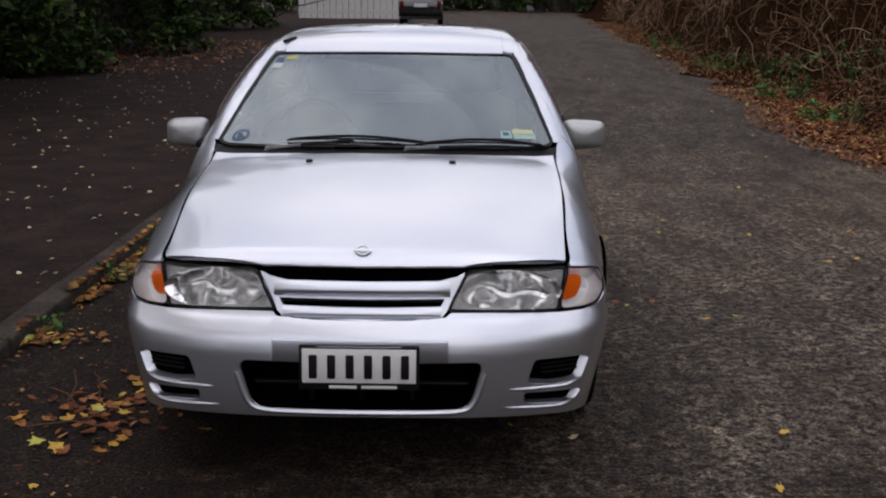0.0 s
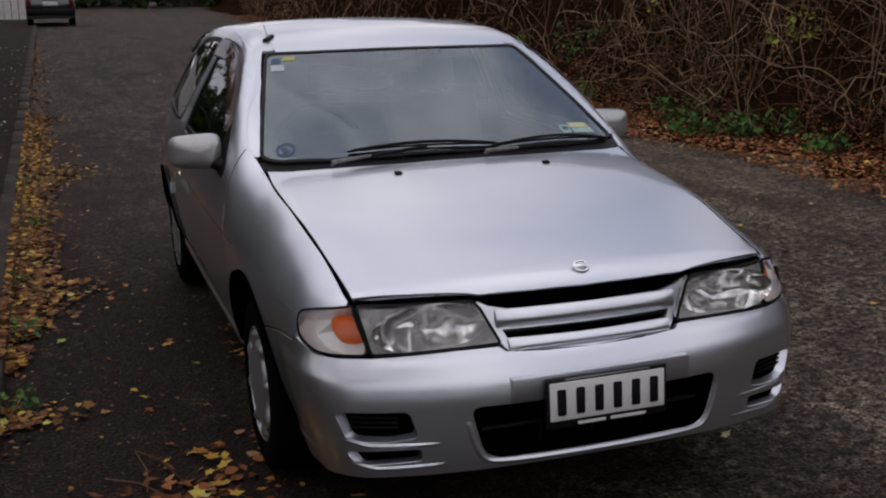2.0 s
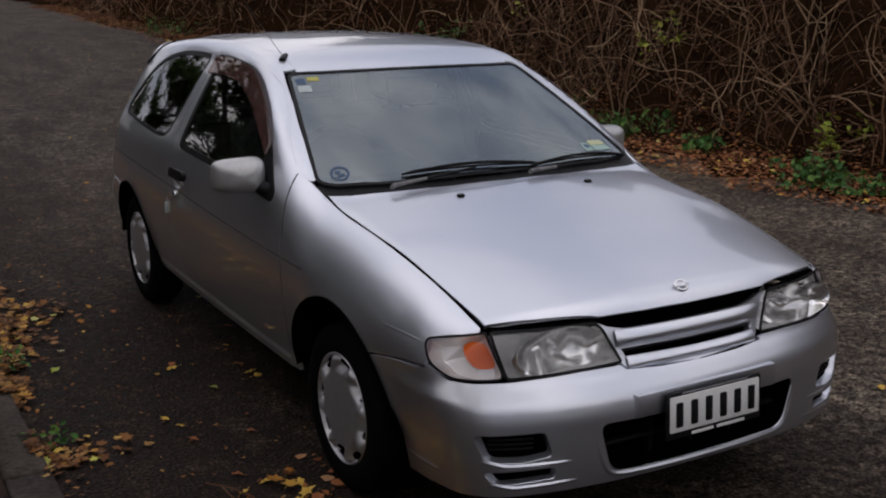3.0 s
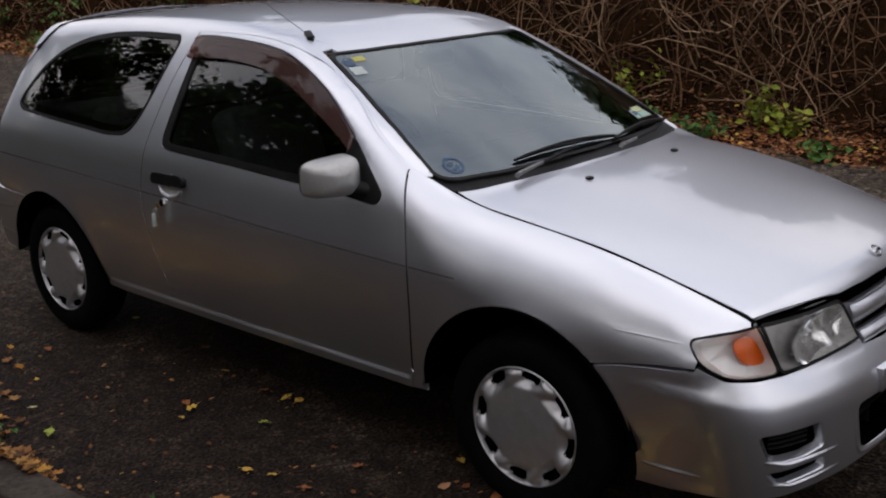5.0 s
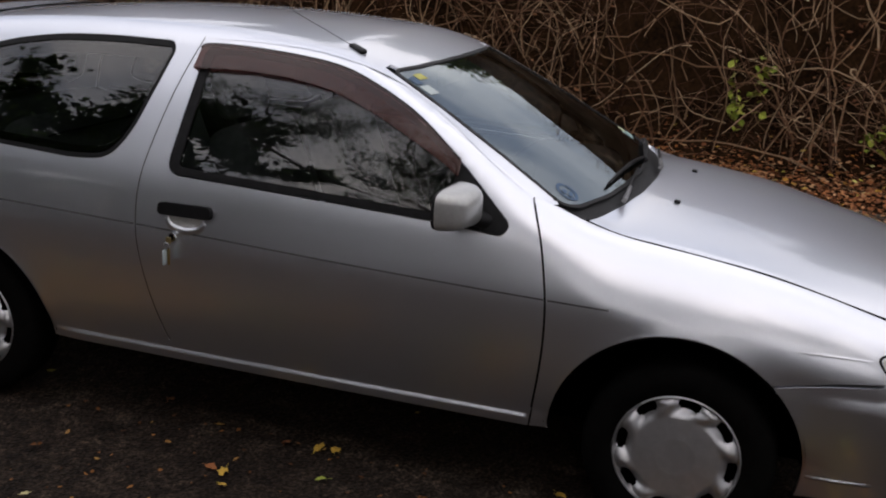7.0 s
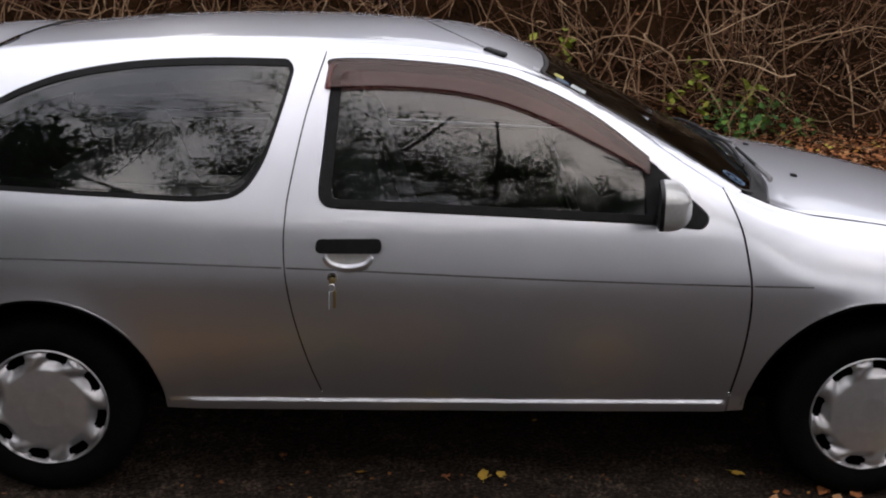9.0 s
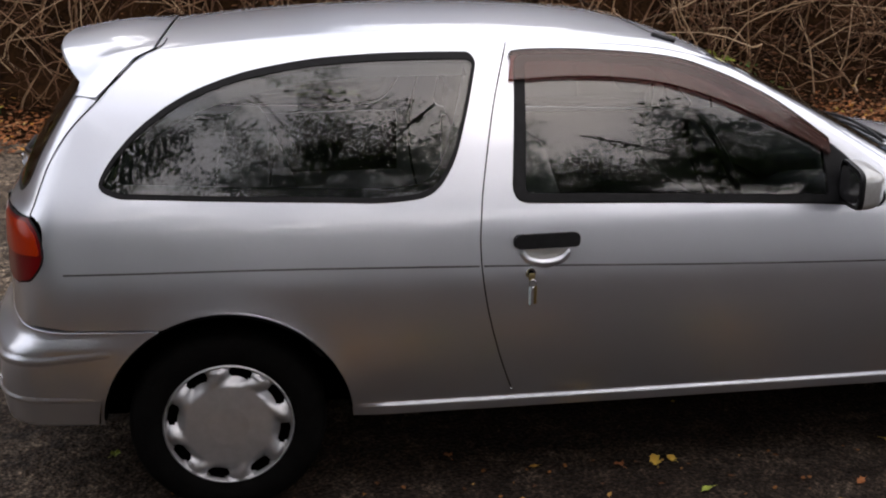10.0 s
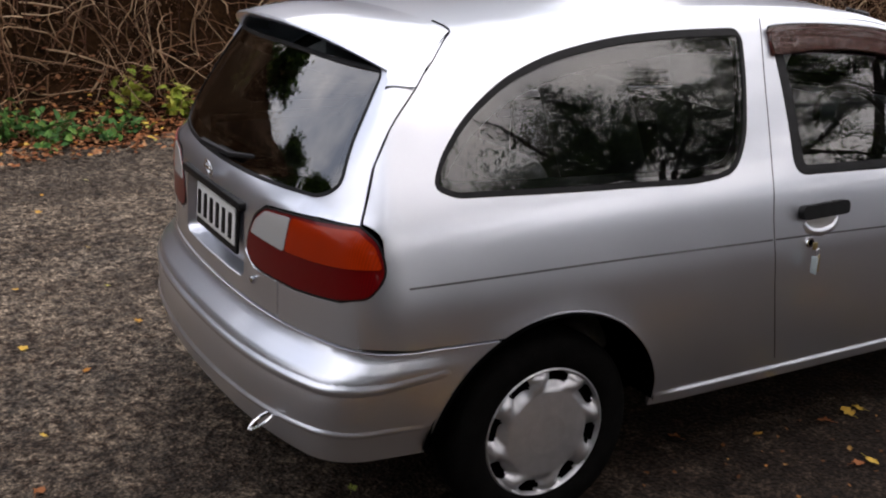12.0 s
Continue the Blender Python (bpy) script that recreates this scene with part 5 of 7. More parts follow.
def make_spoiler():
    """Roof spoiler that wraps down the tailgate's sides."""
    n = 41
    us = np.linspace(-1, 1, n)
    front, lip_top, lip_low, root = [], [], [], []
    for u in us:
        a, s = abs(u), 1 if u >= 0 else -1
        k = min(a / 0.8, 1.0)
        x = 0.50 * k
        p = at_top([(max(x, 1e-4), 2.686 + 0.014 * k * k)])[0] + np.array([0, 0, 0.004])
        q = np.array([x * 1.11, 3.004 - 0.106 * k**2.8, 1.338 - 0.078 * k**2.8])
        if a > 0.8:
            t = (a - 0.8) / 0.2
            e = t * t * (3 - 2 * t)
            c = np.array(HATCH_CUT[:3])
            w = t * 2
            p = (c[0] * (1 - w) + c[1] * w) if w < 1 else (c[1] * (2 - w) + c[2] * (w - 1))
            p = p + np.array([0.005 + 0.010 * t, 0.003 + 0.006 * t, 0.004 + 0.003 * t])
            q = np.array([0.555 + 0.021 * t, 2.898 + 0.016 * t, 1.260 - 0.044 * t])
        low = q + np.array([0, -0.006, -0.016 + 0.012 * max(0, (a - 0.8) / 0.2)])
        r = np.array([q[0] * 0.97, q[1] - 0.10 + 0.06 * max(0, (a - 0.8) / 0.2), q[2] - 0.030])
        for lst, w in ((front, p), (lip_top, q), (lip_low, low), (root, r)):
            w = np.array(w)
            w[0] *= s
            lst.append(w)
    front, lip_top, lip_low, root = map(np.array, (front, lip_top, lip_low, root))
    rows = []
    for t in np.linspace(0, 1, 9):
        mid = front * (1 - t) + lip_top * t
        mid[:, 2] += 0.011 * math.sin(math.pi * t) * (1 - np.abs(us) ** 4)
        f_at = skin(*mid.T)
        mid = mid + slope(mid) * np.maximum(0.006 - f_at, 0)[:, None]
        rows.append(mid)
    edge = [lip_top + np.array([0, 0.004, -0.006]), lip_low, lip_low * 0.5 + root * 0.5, root]
    rows += edge
    v = np.concatenate(rows)
    f = [(r * n + i, r * n + i + 1, (r + 1) * n + i + 1, (r + 1) * n + i) for r in range(len(rows) - 1) for i in range(n - 1)]
    bm = bmesh.new()
    vs = [bm.verts.new(q) for q in v]
    for q in f:
        bm.faces.new([vs[i] for i in q])
    for i in (0, n - 1):
        col = [vs[r * n + i] for r in range(len(rows))]
        bm.faces.new(col)
    bmesh.ops.recalc_face_normals(bm, faces=bm.faces[:])
    ob = part("spoiler", bm, PAINT, hatch, "silver roof spoiler over the rear window")
    return ob


make_spoiler()
for s in (-1, 1):
    # shut line round the spoiler's shoulder: its shade as a thin black tube
    seam = eased([(0.36, 2.672, 1.352), (0.44, 2.677, 1.348), (0.497, 2.694, 1.335), (0.532, 2.731, 1.308), (0.564, 2.780, 1.272), (0.585, 2.815, 1.243)], 6) * np.array([s, 1, 1])
    for _ in range(3):
        seam = seam - slope(seam) * skin(*seam.T)[:, None]
    v, f = tube([tuple(q) for q in seam + slope(seam) * 0.0022], [0.0018] * len(seam), 5)
    link_mesh("gap_strip", raw_mesh("gap_strip", v, f), BLACK, hatch)
# roof gap in front of the spoiler, its shade drawn as a black strip
skin_strip("gap_strip", car, BLACK, at_top([(x, 2.686 + 0.056 * x * x) for x in np.linspace(-0.49, 0.49, 24)]), 0.005, 0.0045, TOP)
# towing eye under the rear bumper
loop = [(-0.538 + 0.018 * math.cos(a), 3.250 + 0.034 * math.sin(a), 0.362 - 0.018 * math.sin(a)) for a in np.linspace(0, 2 * math.pi, 19)]
v, f = tube(loop, 0.0048, 7)
link_mesh("towing_eye", raw_mesh("towing_eye", v, f), CHROME, tail_bumper, "bare metal towing eye")

# roof aerial stub
q = at_top([(-0.500, 1.180)])[0]
aerial = part("aerial_base", box_bm(0.028, 0.078, 0.016, tuple(q + np.array([0, 0, 0.003])), 0.0075, Euler((radians(12), radians(-12), radians(-35))).to_matrix().to_4x4(), 3), TRIM, car, "black rubber aerial base")
v, f = tube([tuple(q + np.array([0, 0.02, 0.012])), tuple(q + np.array([0.03, 0.62, 0.27]))], [0.0013, 0.0006], 5)
link_mesh("aerial_rod", raw_mesh("aerial_rod", v, f), TRIM, aerial)


def door_mirror(s):
    """Rounded pale shell on a black foot, with the mirror glass facing back."""
    mirror = empty("door_mirror")
    mirror.parent = doors[s]
    if s > 0:
        mirror.location = (-0.030, 0.050, 0.0)
    mirror["label"] = "pale silver door mirror on a black foot"
    prof = [(-0.20, 0.10), (-0.18, 0.30), (-0.12, 0.50), (-0.02, 0.67), (0.12, 0.81), (0.32, 0.92), (0.58, 0.98), (0.86, 1.0)]
    bm = bmesh.new()
    n, rings = 32, []
    for t, k in prof:
        ring = []
        for i in range(n):
            a = 2 * math.pi * i / n
            c, d = math.cos(a), math.sin(a)
            e = 2.0 / 4.6
            px = 0.096 * math.copysign(abs(c) ** e, c) * k
            pz = 0.064 * math.copysign(abs(d) ** e, d) * k
            pz *= 1 - 0.10 * (px / 0.096)
            ring.append(bm.verts.new((s * (0.885 + px), 0.632 + 0.078 * t + 0.028 * (px / 0.096 + 1) * 0.6, 0.960 + pz + 0.004 * px)))
        rings.append(ring)
    for a, b in zip(rings, rings[1:]):
        for i in range(n):
            bm.faces.new([a[i], a[(i + 1) % n], b[(i + 1) % n], b[i]])
    bm.faces.new(rings[0])
    bmesh.ops.recalc_face_normals(bm, faces=bm.faces[:])
    part("mirror_shell", bm, SHELL, mirror)
    bm = bmesh.new()

    ring = []
    for i in range(n):
        a = 2 * math.pi * i / n
        c, d = math.cos(a), math.sin(a)
        e = 2.0 / 3.6
        px, pz = 0.080 * math.copysign(abs(c) ** e, c), 0.049 * math.copysign(abs(d) ** e, d)
        pz *= 1 - 0.10 * (px / 0.096)
        ring.append(bm.verts.new((s * (0.885 + px), 0.709 + 0.028 * (px / 0.096 + 1) * 0.6, 0.960 + pz)))
    bm.faces.new(ring)
    bm.transform(Matrix.Translation((0, 0.003, 0)))
    part("mirror_glass", bm, CHROME, mirror, smooth=False)
    bm = bmesh.new()
    rows = []
    for back, k in ((-0.012, 0.985), (0.006, 0.985), (0.012, 0.95), (0.012, 0.86)):
        row = []
        for i in range(n):
            a = 2 * math.pi * i / n
            c, d = math.cos(a), math.sin(a)
            e = 2.0 / 4.6
            px, pz = 0.096 * k * math.copysign(abs(c) ** e, c), 0.064 * k * math.copysign(abs(d) ** e, d)
            pz *= 1 - 0.10 * (px / 0.096)
            row.append(bm.verts.new((s * (0.885 + px), 0.699 + back + 0.028 * (px / 0.096 + 1) * 0.6, 0.960 + pz)))
        rows.append(row)
    for a, b in zip(rows, rows[1:]):
        for i in range(n):
            bm.faces.new([a[i], a[(i + 1) % n], b[(i + 1) % n], b[i]])
    bmesh.ops.recalc_face_normals(bm, faces=bm.faces[:])
    part("mirror_rim", bm, TRIM, mirror)
    v, f = tube([(s * 0.772, 0.620, 0.905), (s * 0.800, 0.640, 0.912), (s * 0.830, 0.662, 0.925), (s * 0.850, 0.675, 0.940)], [0.030, 0.028, 0.024, 0.022], 10)
    link_mesh("mirror_foot", raw_mesh("mirror_foot", v, f), TRIM, mirror)


for s in (-1, 1):
    door_mirror(s)


def wiper(pivot, knee, tip_a, tip_b):
    """Bare arm, black blade with its carrier."""
    w = empty("wiper")
    w.parent = car
    w["label"] = "black windscreen wiper with a worn arm"
    up = np.array([0, -0.012, 0.022])
    P = [np.array(at_top([q])[0]) + up for q in (pivot, knee, tip_a, tip_b)]
    v, f = tube([P[0] - up * 0.4, P[0], P[0] * 0.6 + P[1] * 0.4], [0.009, 0.008, 0.006], 6)
    link_mesh("wiper_arm_foot", raw_mesh("wiper_arm_foot", v, f), WORN, w)
    v, f = tube([P[0] * 0.6 + P[1] * 0.4, P[1]], [0.007, 0.005], 6)
    link_mesh("wiper_arm", raw_mesh("wiper_arm", v, f), TRIM, w)
    pts = [np.array(at_top([np.array(tip_a) * (1 - t) + np.array(tip_b) * t])[0]) + up * (0.35 + 0.5 * math.sin(math.pi * t)) for t in np.linspace(0, 1, 12)]
    v, f = tube(pts, 0.006, 6)
    link_mesh("wiper_carrier", raw_mesh("wiper_carrier", v, f), TRIM, w)
    pts = [np.array(at_top([np.array(tip_a) * (1 - t) + np.array(tip_b) * t])[0]) + np.array([0, -0.002, 0.006]) for t in np.linspace(-0.03, 1.03, 12)]
    v, f = tube(pts, 0.005, 4)
    link_mesh("wiper_blade", raw_mesh("wiper_blade", v, f), TRIM, w)


wiper((-0.47, 0.285), (-0.12, 0.300), (-0.38, 0.345), (0.16, 0.312))
wiper((0.09, 0.245), (0.42, 0.300), (0.14, 0.300), (0.64, 0.385))


# windscreen stickers, just over the glass; the glass's dimming is put into their colours
def sticker(name, corners, material, lift=-0.0015):
    skin_part(name, screen, material, SLANT, at_top(corners), lift=lift, lip=0, gap=0.02)


sticker("white_sticker", [(-0.548, 0.905), (-0.498, 0.892), (-0.490, 0.935), (-0.538, 0.948)], STICKER_W)
sticker("blue_sticker", [(-0.536, 0.955), (-0.500, 0.946), (-0.494, 0.984), (-0.530, 0.993)], STICKER_B)
sticker("yellow_sticker", [(-0.488, 0.965), (-0.440, 0.955), (-0.436, 0.983), (-0.483, 0.993)], STICKER_Y)


def disc(x, y, rx, ry, n=24):
    return [(x + rx * math.cos(a), y + ry * math.sin(a)) for a in np.linspace(0, 2 * math.pi, n, endpoint=False)]


skin_part("blue_sticker", screen, STICKER_B, SLANT, at_top(disc(-0.600, 0.432, 0.036, 0.036)), [at_top(disc(-0.600, 0.432, 0.026, 0.026))], lift=-0.0015, lip=0, gap=0.012)
sticker("sticker_drawing", disc(-0.606, 0.440, 0.012, 0.008, 12), STICKER_B, -0.0008)
sticker("sticker_drawing", [(-0.612, 0.412), (-0.584, 0.418), (-0.588, 0.428), (-0.616, 0.423)], STICKER_B, -0.0008)
sticker("white_sticker", [(0.475, 0.395), (0.520, 0.405), (0.515, 0.450), (0.472, 0.442)], STICKER_G)
sticker("sticker_print", [(0.484, 0.414), (0.511, 0.420), (0.508, 0.440), (0.482, 0.434)], STICKER_B, -0.0008)
sticker("label_sticker", [(0.528, 0.405), (0.625, 0.428), (0.618, 0.455), (0.524, 0.435)], STICKER_G)
sticker("label_sticker", [(0.522, 0.437), (0.616, 0.457), (0.604, 0.482), (0.520, 0.464)], STICKER_C)


# ---- wheels ----
def lathe(rows, n=64, axis=0.0):
    """A body of revolution about the x axis from rows of (x, radius)."""
    bm = bmesh.new()
    rings = [[bm.verts.new((x, r * math.cos(a), r * math.sin(a))) for a in np.linspace(0, 2 * math.pi, n, endpoint=False)] for x, r in rows]
    for a, b in zip(rings, rings[1:]):
        for i in range(n):
            bm.faces.new([a[i], a[(i + 1) % n], b[(i + 1) % n], b[i]])
    return bm, rings


def make_wheel():
    """Tyre, steel rim behind, and a cover with eight slots; outside towards -x."""
    wheel = empty("wheel")
    wheel.parent = car
    wheel["label"] = "wheel with a silver eight-slot cover and worn tyre"
    bm, _ = lathe([(0.075, 0.185), (0.082, 0.20), (0.085, 0.235), (0.078, 0.268), (0.062, 0.282), (0.03, 0.286), (-0.03, 0.286), (-0.062, 0.282), (-0.078, 0.268), (-0.0865, 0.235), (-0.083, 0.20), (-0.074, 0.185)])
    bmesh.ops.recalc_face_normals(bm, faces=bm.faces[:])
    part("tyre", bm, RUBBER, wheel)
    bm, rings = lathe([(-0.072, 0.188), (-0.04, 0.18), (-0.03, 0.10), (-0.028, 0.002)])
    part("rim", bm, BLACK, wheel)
    # cover: a polar sheet, smooth in the middle, with eight scalloped slots near its rim
    n, bm = 192, bmesh.new()
    radii = [0.004, 0.03, 0.056, 0.058, 0.060, 0.08, 0.10, 0.112] + [0.116 + 0.003 * k for k in range(21)] + [0.179, 0.182, 0.185, 0.188, 0.190, 0.191]
    grid = []
    for r in radii:
        row = []
        for i in range(n):
            a = 2 * math.pi * i / n
            ph = (a * 8 / (2 * math.pi) + 0.5 + 6.0 * max(0, 0.160 - r)) % 1.0 - 0.5
            dip = math.exp(-abs(ph / 0.27) ** 4)
            lobe = math.exp(-((abs(ph) - 0.5) / 0.13) ** 2)
            x = -0.090 + 0.013 * (r / 0.19) ** 2
            x += (0.022 * dip - 0.008 * lobe) * float(step_up(r, 0.122, 0.153)) * (1 - float(step_up(r, 0.173, 0.182)))
            x -= 0.0005 * math.exp(-((r - 0.058) / 0.003) ** 2)
            x += 0.006 * float(step_up(r, 0.168, 0.178)) - 0.009 * math.exp(-((r - 0.186) / 0.004) ** 2)
            row.append(bm.verts.new((x, r * math.cos(a), r * math.sin(a))))
        grid.append(row)
    for j in range(len(radii) - 1):
        for i in range(n):
            ph = ((i + 0.5) * 8 / n + 0.5) % 1.0 - 0.5
            rm = (radii[j] + radii[j + 1]) / 2
            if abs(ph / 0.235) ** 4 + abs((rm - 0.1630) / 0.0155) ** 4 < 1:
                continue
            bm.faces.new([grid[j][i], grid[j][(i + 1) % n], grid[j + 1][(i + 1) % n], grid[j + 1][i]])
    bm.faces.new(grid[0])
    bmesh.ops.recalc_face_normals(bm, faces=bm.faces[:])
    if sum((f.normal.x * f.calc_area() for f in bm.faces)) > 0:
        bmesh.ops.reverse_faces(bm, faces=bm.faces[:])
    part("wheel_cover", bm, COVER, wheel)
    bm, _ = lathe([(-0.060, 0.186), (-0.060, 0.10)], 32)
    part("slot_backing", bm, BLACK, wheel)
    return wheel


wheel = make_wheel()
wheel.matrix_basis = pose(-0.735, 0, 0.284, 8, 0, 0)
for m in (pose(-0.722, 2.535, 0.284, 14, 0, 0), pose(0.735, 0, 0.284, 20, 0, 180), pose(0.722, 2.535, 0.284, 3, 0, 180)):
    copy_thing(wheel, m)

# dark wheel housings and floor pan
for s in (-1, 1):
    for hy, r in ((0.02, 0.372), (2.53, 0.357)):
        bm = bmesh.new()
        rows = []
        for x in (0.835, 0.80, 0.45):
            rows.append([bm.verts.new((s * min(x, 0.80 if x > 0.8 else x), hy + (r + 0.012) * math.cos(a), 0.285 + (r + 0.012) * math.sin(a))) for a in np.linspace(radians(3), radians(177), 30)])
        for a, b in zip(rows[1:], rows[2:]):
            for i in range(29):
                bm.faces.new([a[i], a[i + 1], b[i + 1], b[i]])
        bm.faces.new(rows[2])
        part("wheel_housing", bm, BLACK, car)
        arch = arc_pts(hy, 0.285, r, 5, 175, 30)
        # black band inside the arch paints shade over the panels' turned edges
        skin_strip("arch_shade", car, BLACK, at_side(s, [q for q in arc_pts(hy, 0.285, r - 0.002, 5, 175, 40) if q[1] < 0.66]), 0.010, -0.004, SIDES[s], thick=0.06)
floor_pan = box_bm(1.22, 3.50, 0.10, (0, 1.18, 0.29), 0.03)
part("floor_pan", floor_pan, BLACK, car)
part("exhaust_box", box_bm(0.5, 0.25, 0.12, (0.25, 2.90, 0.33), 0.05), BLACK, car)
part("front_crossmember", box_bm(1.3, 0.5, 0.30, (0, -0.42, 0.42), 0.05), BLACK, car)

# ---- cabin ----
def seat(x, y, name="front_seat"):
    s = empty(name)
    s.parent = car
    part("cushion", box_bm(0.48, 0.50, 0.18, (x, y, 0.44), 0.06, None, 3), CLOTH, s)
    part("backrest", box_bm(0.46, 0.16, 0.60, (0, 0, 0), 0.06, Matrix.Translation((x, y + 0.36, 0.76)) @ Euler((radians(-20), 0, 0)).to_matrix().to_4x4(), 3), CLOTH, s)
    part("headrest", box_bm(0.26, 0.10, 0.17, (0, 0, 0), 0.04, Matrix.Translation((x, y + 0.50, 1.14)) @ Euler((radians(-16), 0, 0)).to_matrix().to_4x4(), 3), CLOTH, s)
    for dx in (-0.06, 0.06):
        v, f = tube([(x + dx, y + 0.47, 1.00), (x + dx, y + 0.50, 1.12)], 0.007, 6)
        link_mesh("headrest_post", raw_mesh("headrest_post", v, f), CHROME, s)
    return s


seat(-0.36, 1.18)
seat(0.36, 1.18)
rear_seat = empty("rear_seat")
rear_seat.parent = car
part("cushion", box_bm(1.20, 0.48, 0.18, (0, 2.05, 0.46), 0.06, None, 3), CLOTH, rear_seat)
part("backrest", box_bm(1.18, 0.15, 0.52, (0, 0, 0), 0.06, Matrix.Translation((0, 2.40, 0.74)) @ Euler((radians(-22), 0, 0)).to_matrix().to_4x4(), 3), CLOTH, rear_seat)
part("parcel_shelf", box_bm(1.10, 0.45, 0.02, (0, 2.78, 0.92), 0.006), PLASTIC, car)
dash = part("dashboard", box_bm(1.30, 0.42, 0.26, (0, 0.64, 0.80), 0.09, None, 4), PLASTIC, car)
part("instrument_hood", box_bm(0.40, 0.22, 0.10, (-0.36, 0.74, 0.945), 0.04, None, 3), PLASTIC, dash)
ringp = [(-0.36 + 0.185 * math.cos(a), 0.0 + 0.0, 0.185 * math.sin(a)) for a in np.linspace(0, 2 * math.pi, 33)]
tilt = Euler((radians(-24), 0, 0)).to_matrix()
v, f = tube([Vector((-0.36, 0.93, 0.90)) + tilt @ Vector((p[0] + 0.36, p[1], p[2])) for p in ringp], 0.015, 8)
wheel_rim = link_mesh("steering_wheel", raw_mesh("steering_wheel", v, f), TRIM, car, "dark steering wheel")
part("wheel_hub", box_bm(0.16, 0.05, 0.12, (-0.36, 0.915, 0.89), 0.02, None, 2), TRIM, wheel_rim)
for a in (200, 340, 270):
    e = tilt @ Vector((0.18 * math.cos(radians(a)), 0, 0.18 * math.sin(radians(a))))
    v, f = tube([Vector((-0.36, 0.92, 0.89)), Vector((-0.36, 0.93, 0.90)) + e], 0.013, 6)
    link_mesh("spoke", raw_mesh("spoke", v, f), TRIM, wheel_rim)
part("inside_mirror", box_bm(0.22, 0.03, 0.06, (0, 1.02, 1.225), 0.014), TRIM, car)
for s in (-1, 1):
    part("door_lining", box_bm(0.03, 1.15, 0.42, (s * 0.765, 1.10, 0.68), 0.012), PLASTIC, doors[s])
    part("side_lining", box_bm(0.03, 1.10, 0.25, (s * 0.70, 2.42, 0.80), 0.012), PLASTIC, car)
part("headlining", box_bm(0.90, 1.10, 0.012, (0, 1.80, 1.330), 0.004), CLOTH, car)
part("cabin_floor", box_bm(1.40, 1.74, 0.04, (0, 1.28, 0.33), 0.01), PLASTIC, car)
part("boot_trim", box_bm(1.2, 0.04, 0.30, (0, 3.09, 0.76), 0.01), PLASTIC, car)

# key left in the driver's lock, with a paper tag
key = tagged(empty("car_key"), "brass key with a white tag hanging from the door lock", "key")
part("key_bow", box_bm(0.004, 0.018, 0.022, (-0.872, 1.660, 0.722), 0.0015), BRASS, key)
v, f = tube([(-0.885, 1.660 + 0.010 * math.cos(a), 0.706 + 0.012 * math.sin(a)) for a in np.linspace(0, 2 * math.pi, 15)], 0.0012, 5)
link_mesh("key_ring", raw_mesh("key_ring", v, f), CHROME, key)
part("spare_key", box_bm(0.0025, 0.009, 0.055, (-0.884, 1.652, 0.672), 0.001, None), BRASS, key)
part("paper_tag", box_bm(0.024, 0.0016, 0.052, (-0.884, 1.668, 0.668), 0.0006, None), STICKER_W, key, "white paper tag")


# ---- the tangle of dry vines that hangs over the bank ----
def land(x, y):
    """Height of ground or bank at a place beside the road."""
    d = x - float(bank_foot(y))
    return float(min(rise(x, y), 1.2)) + (float(smooth_steps(d)) if d > 0 else 0.0)


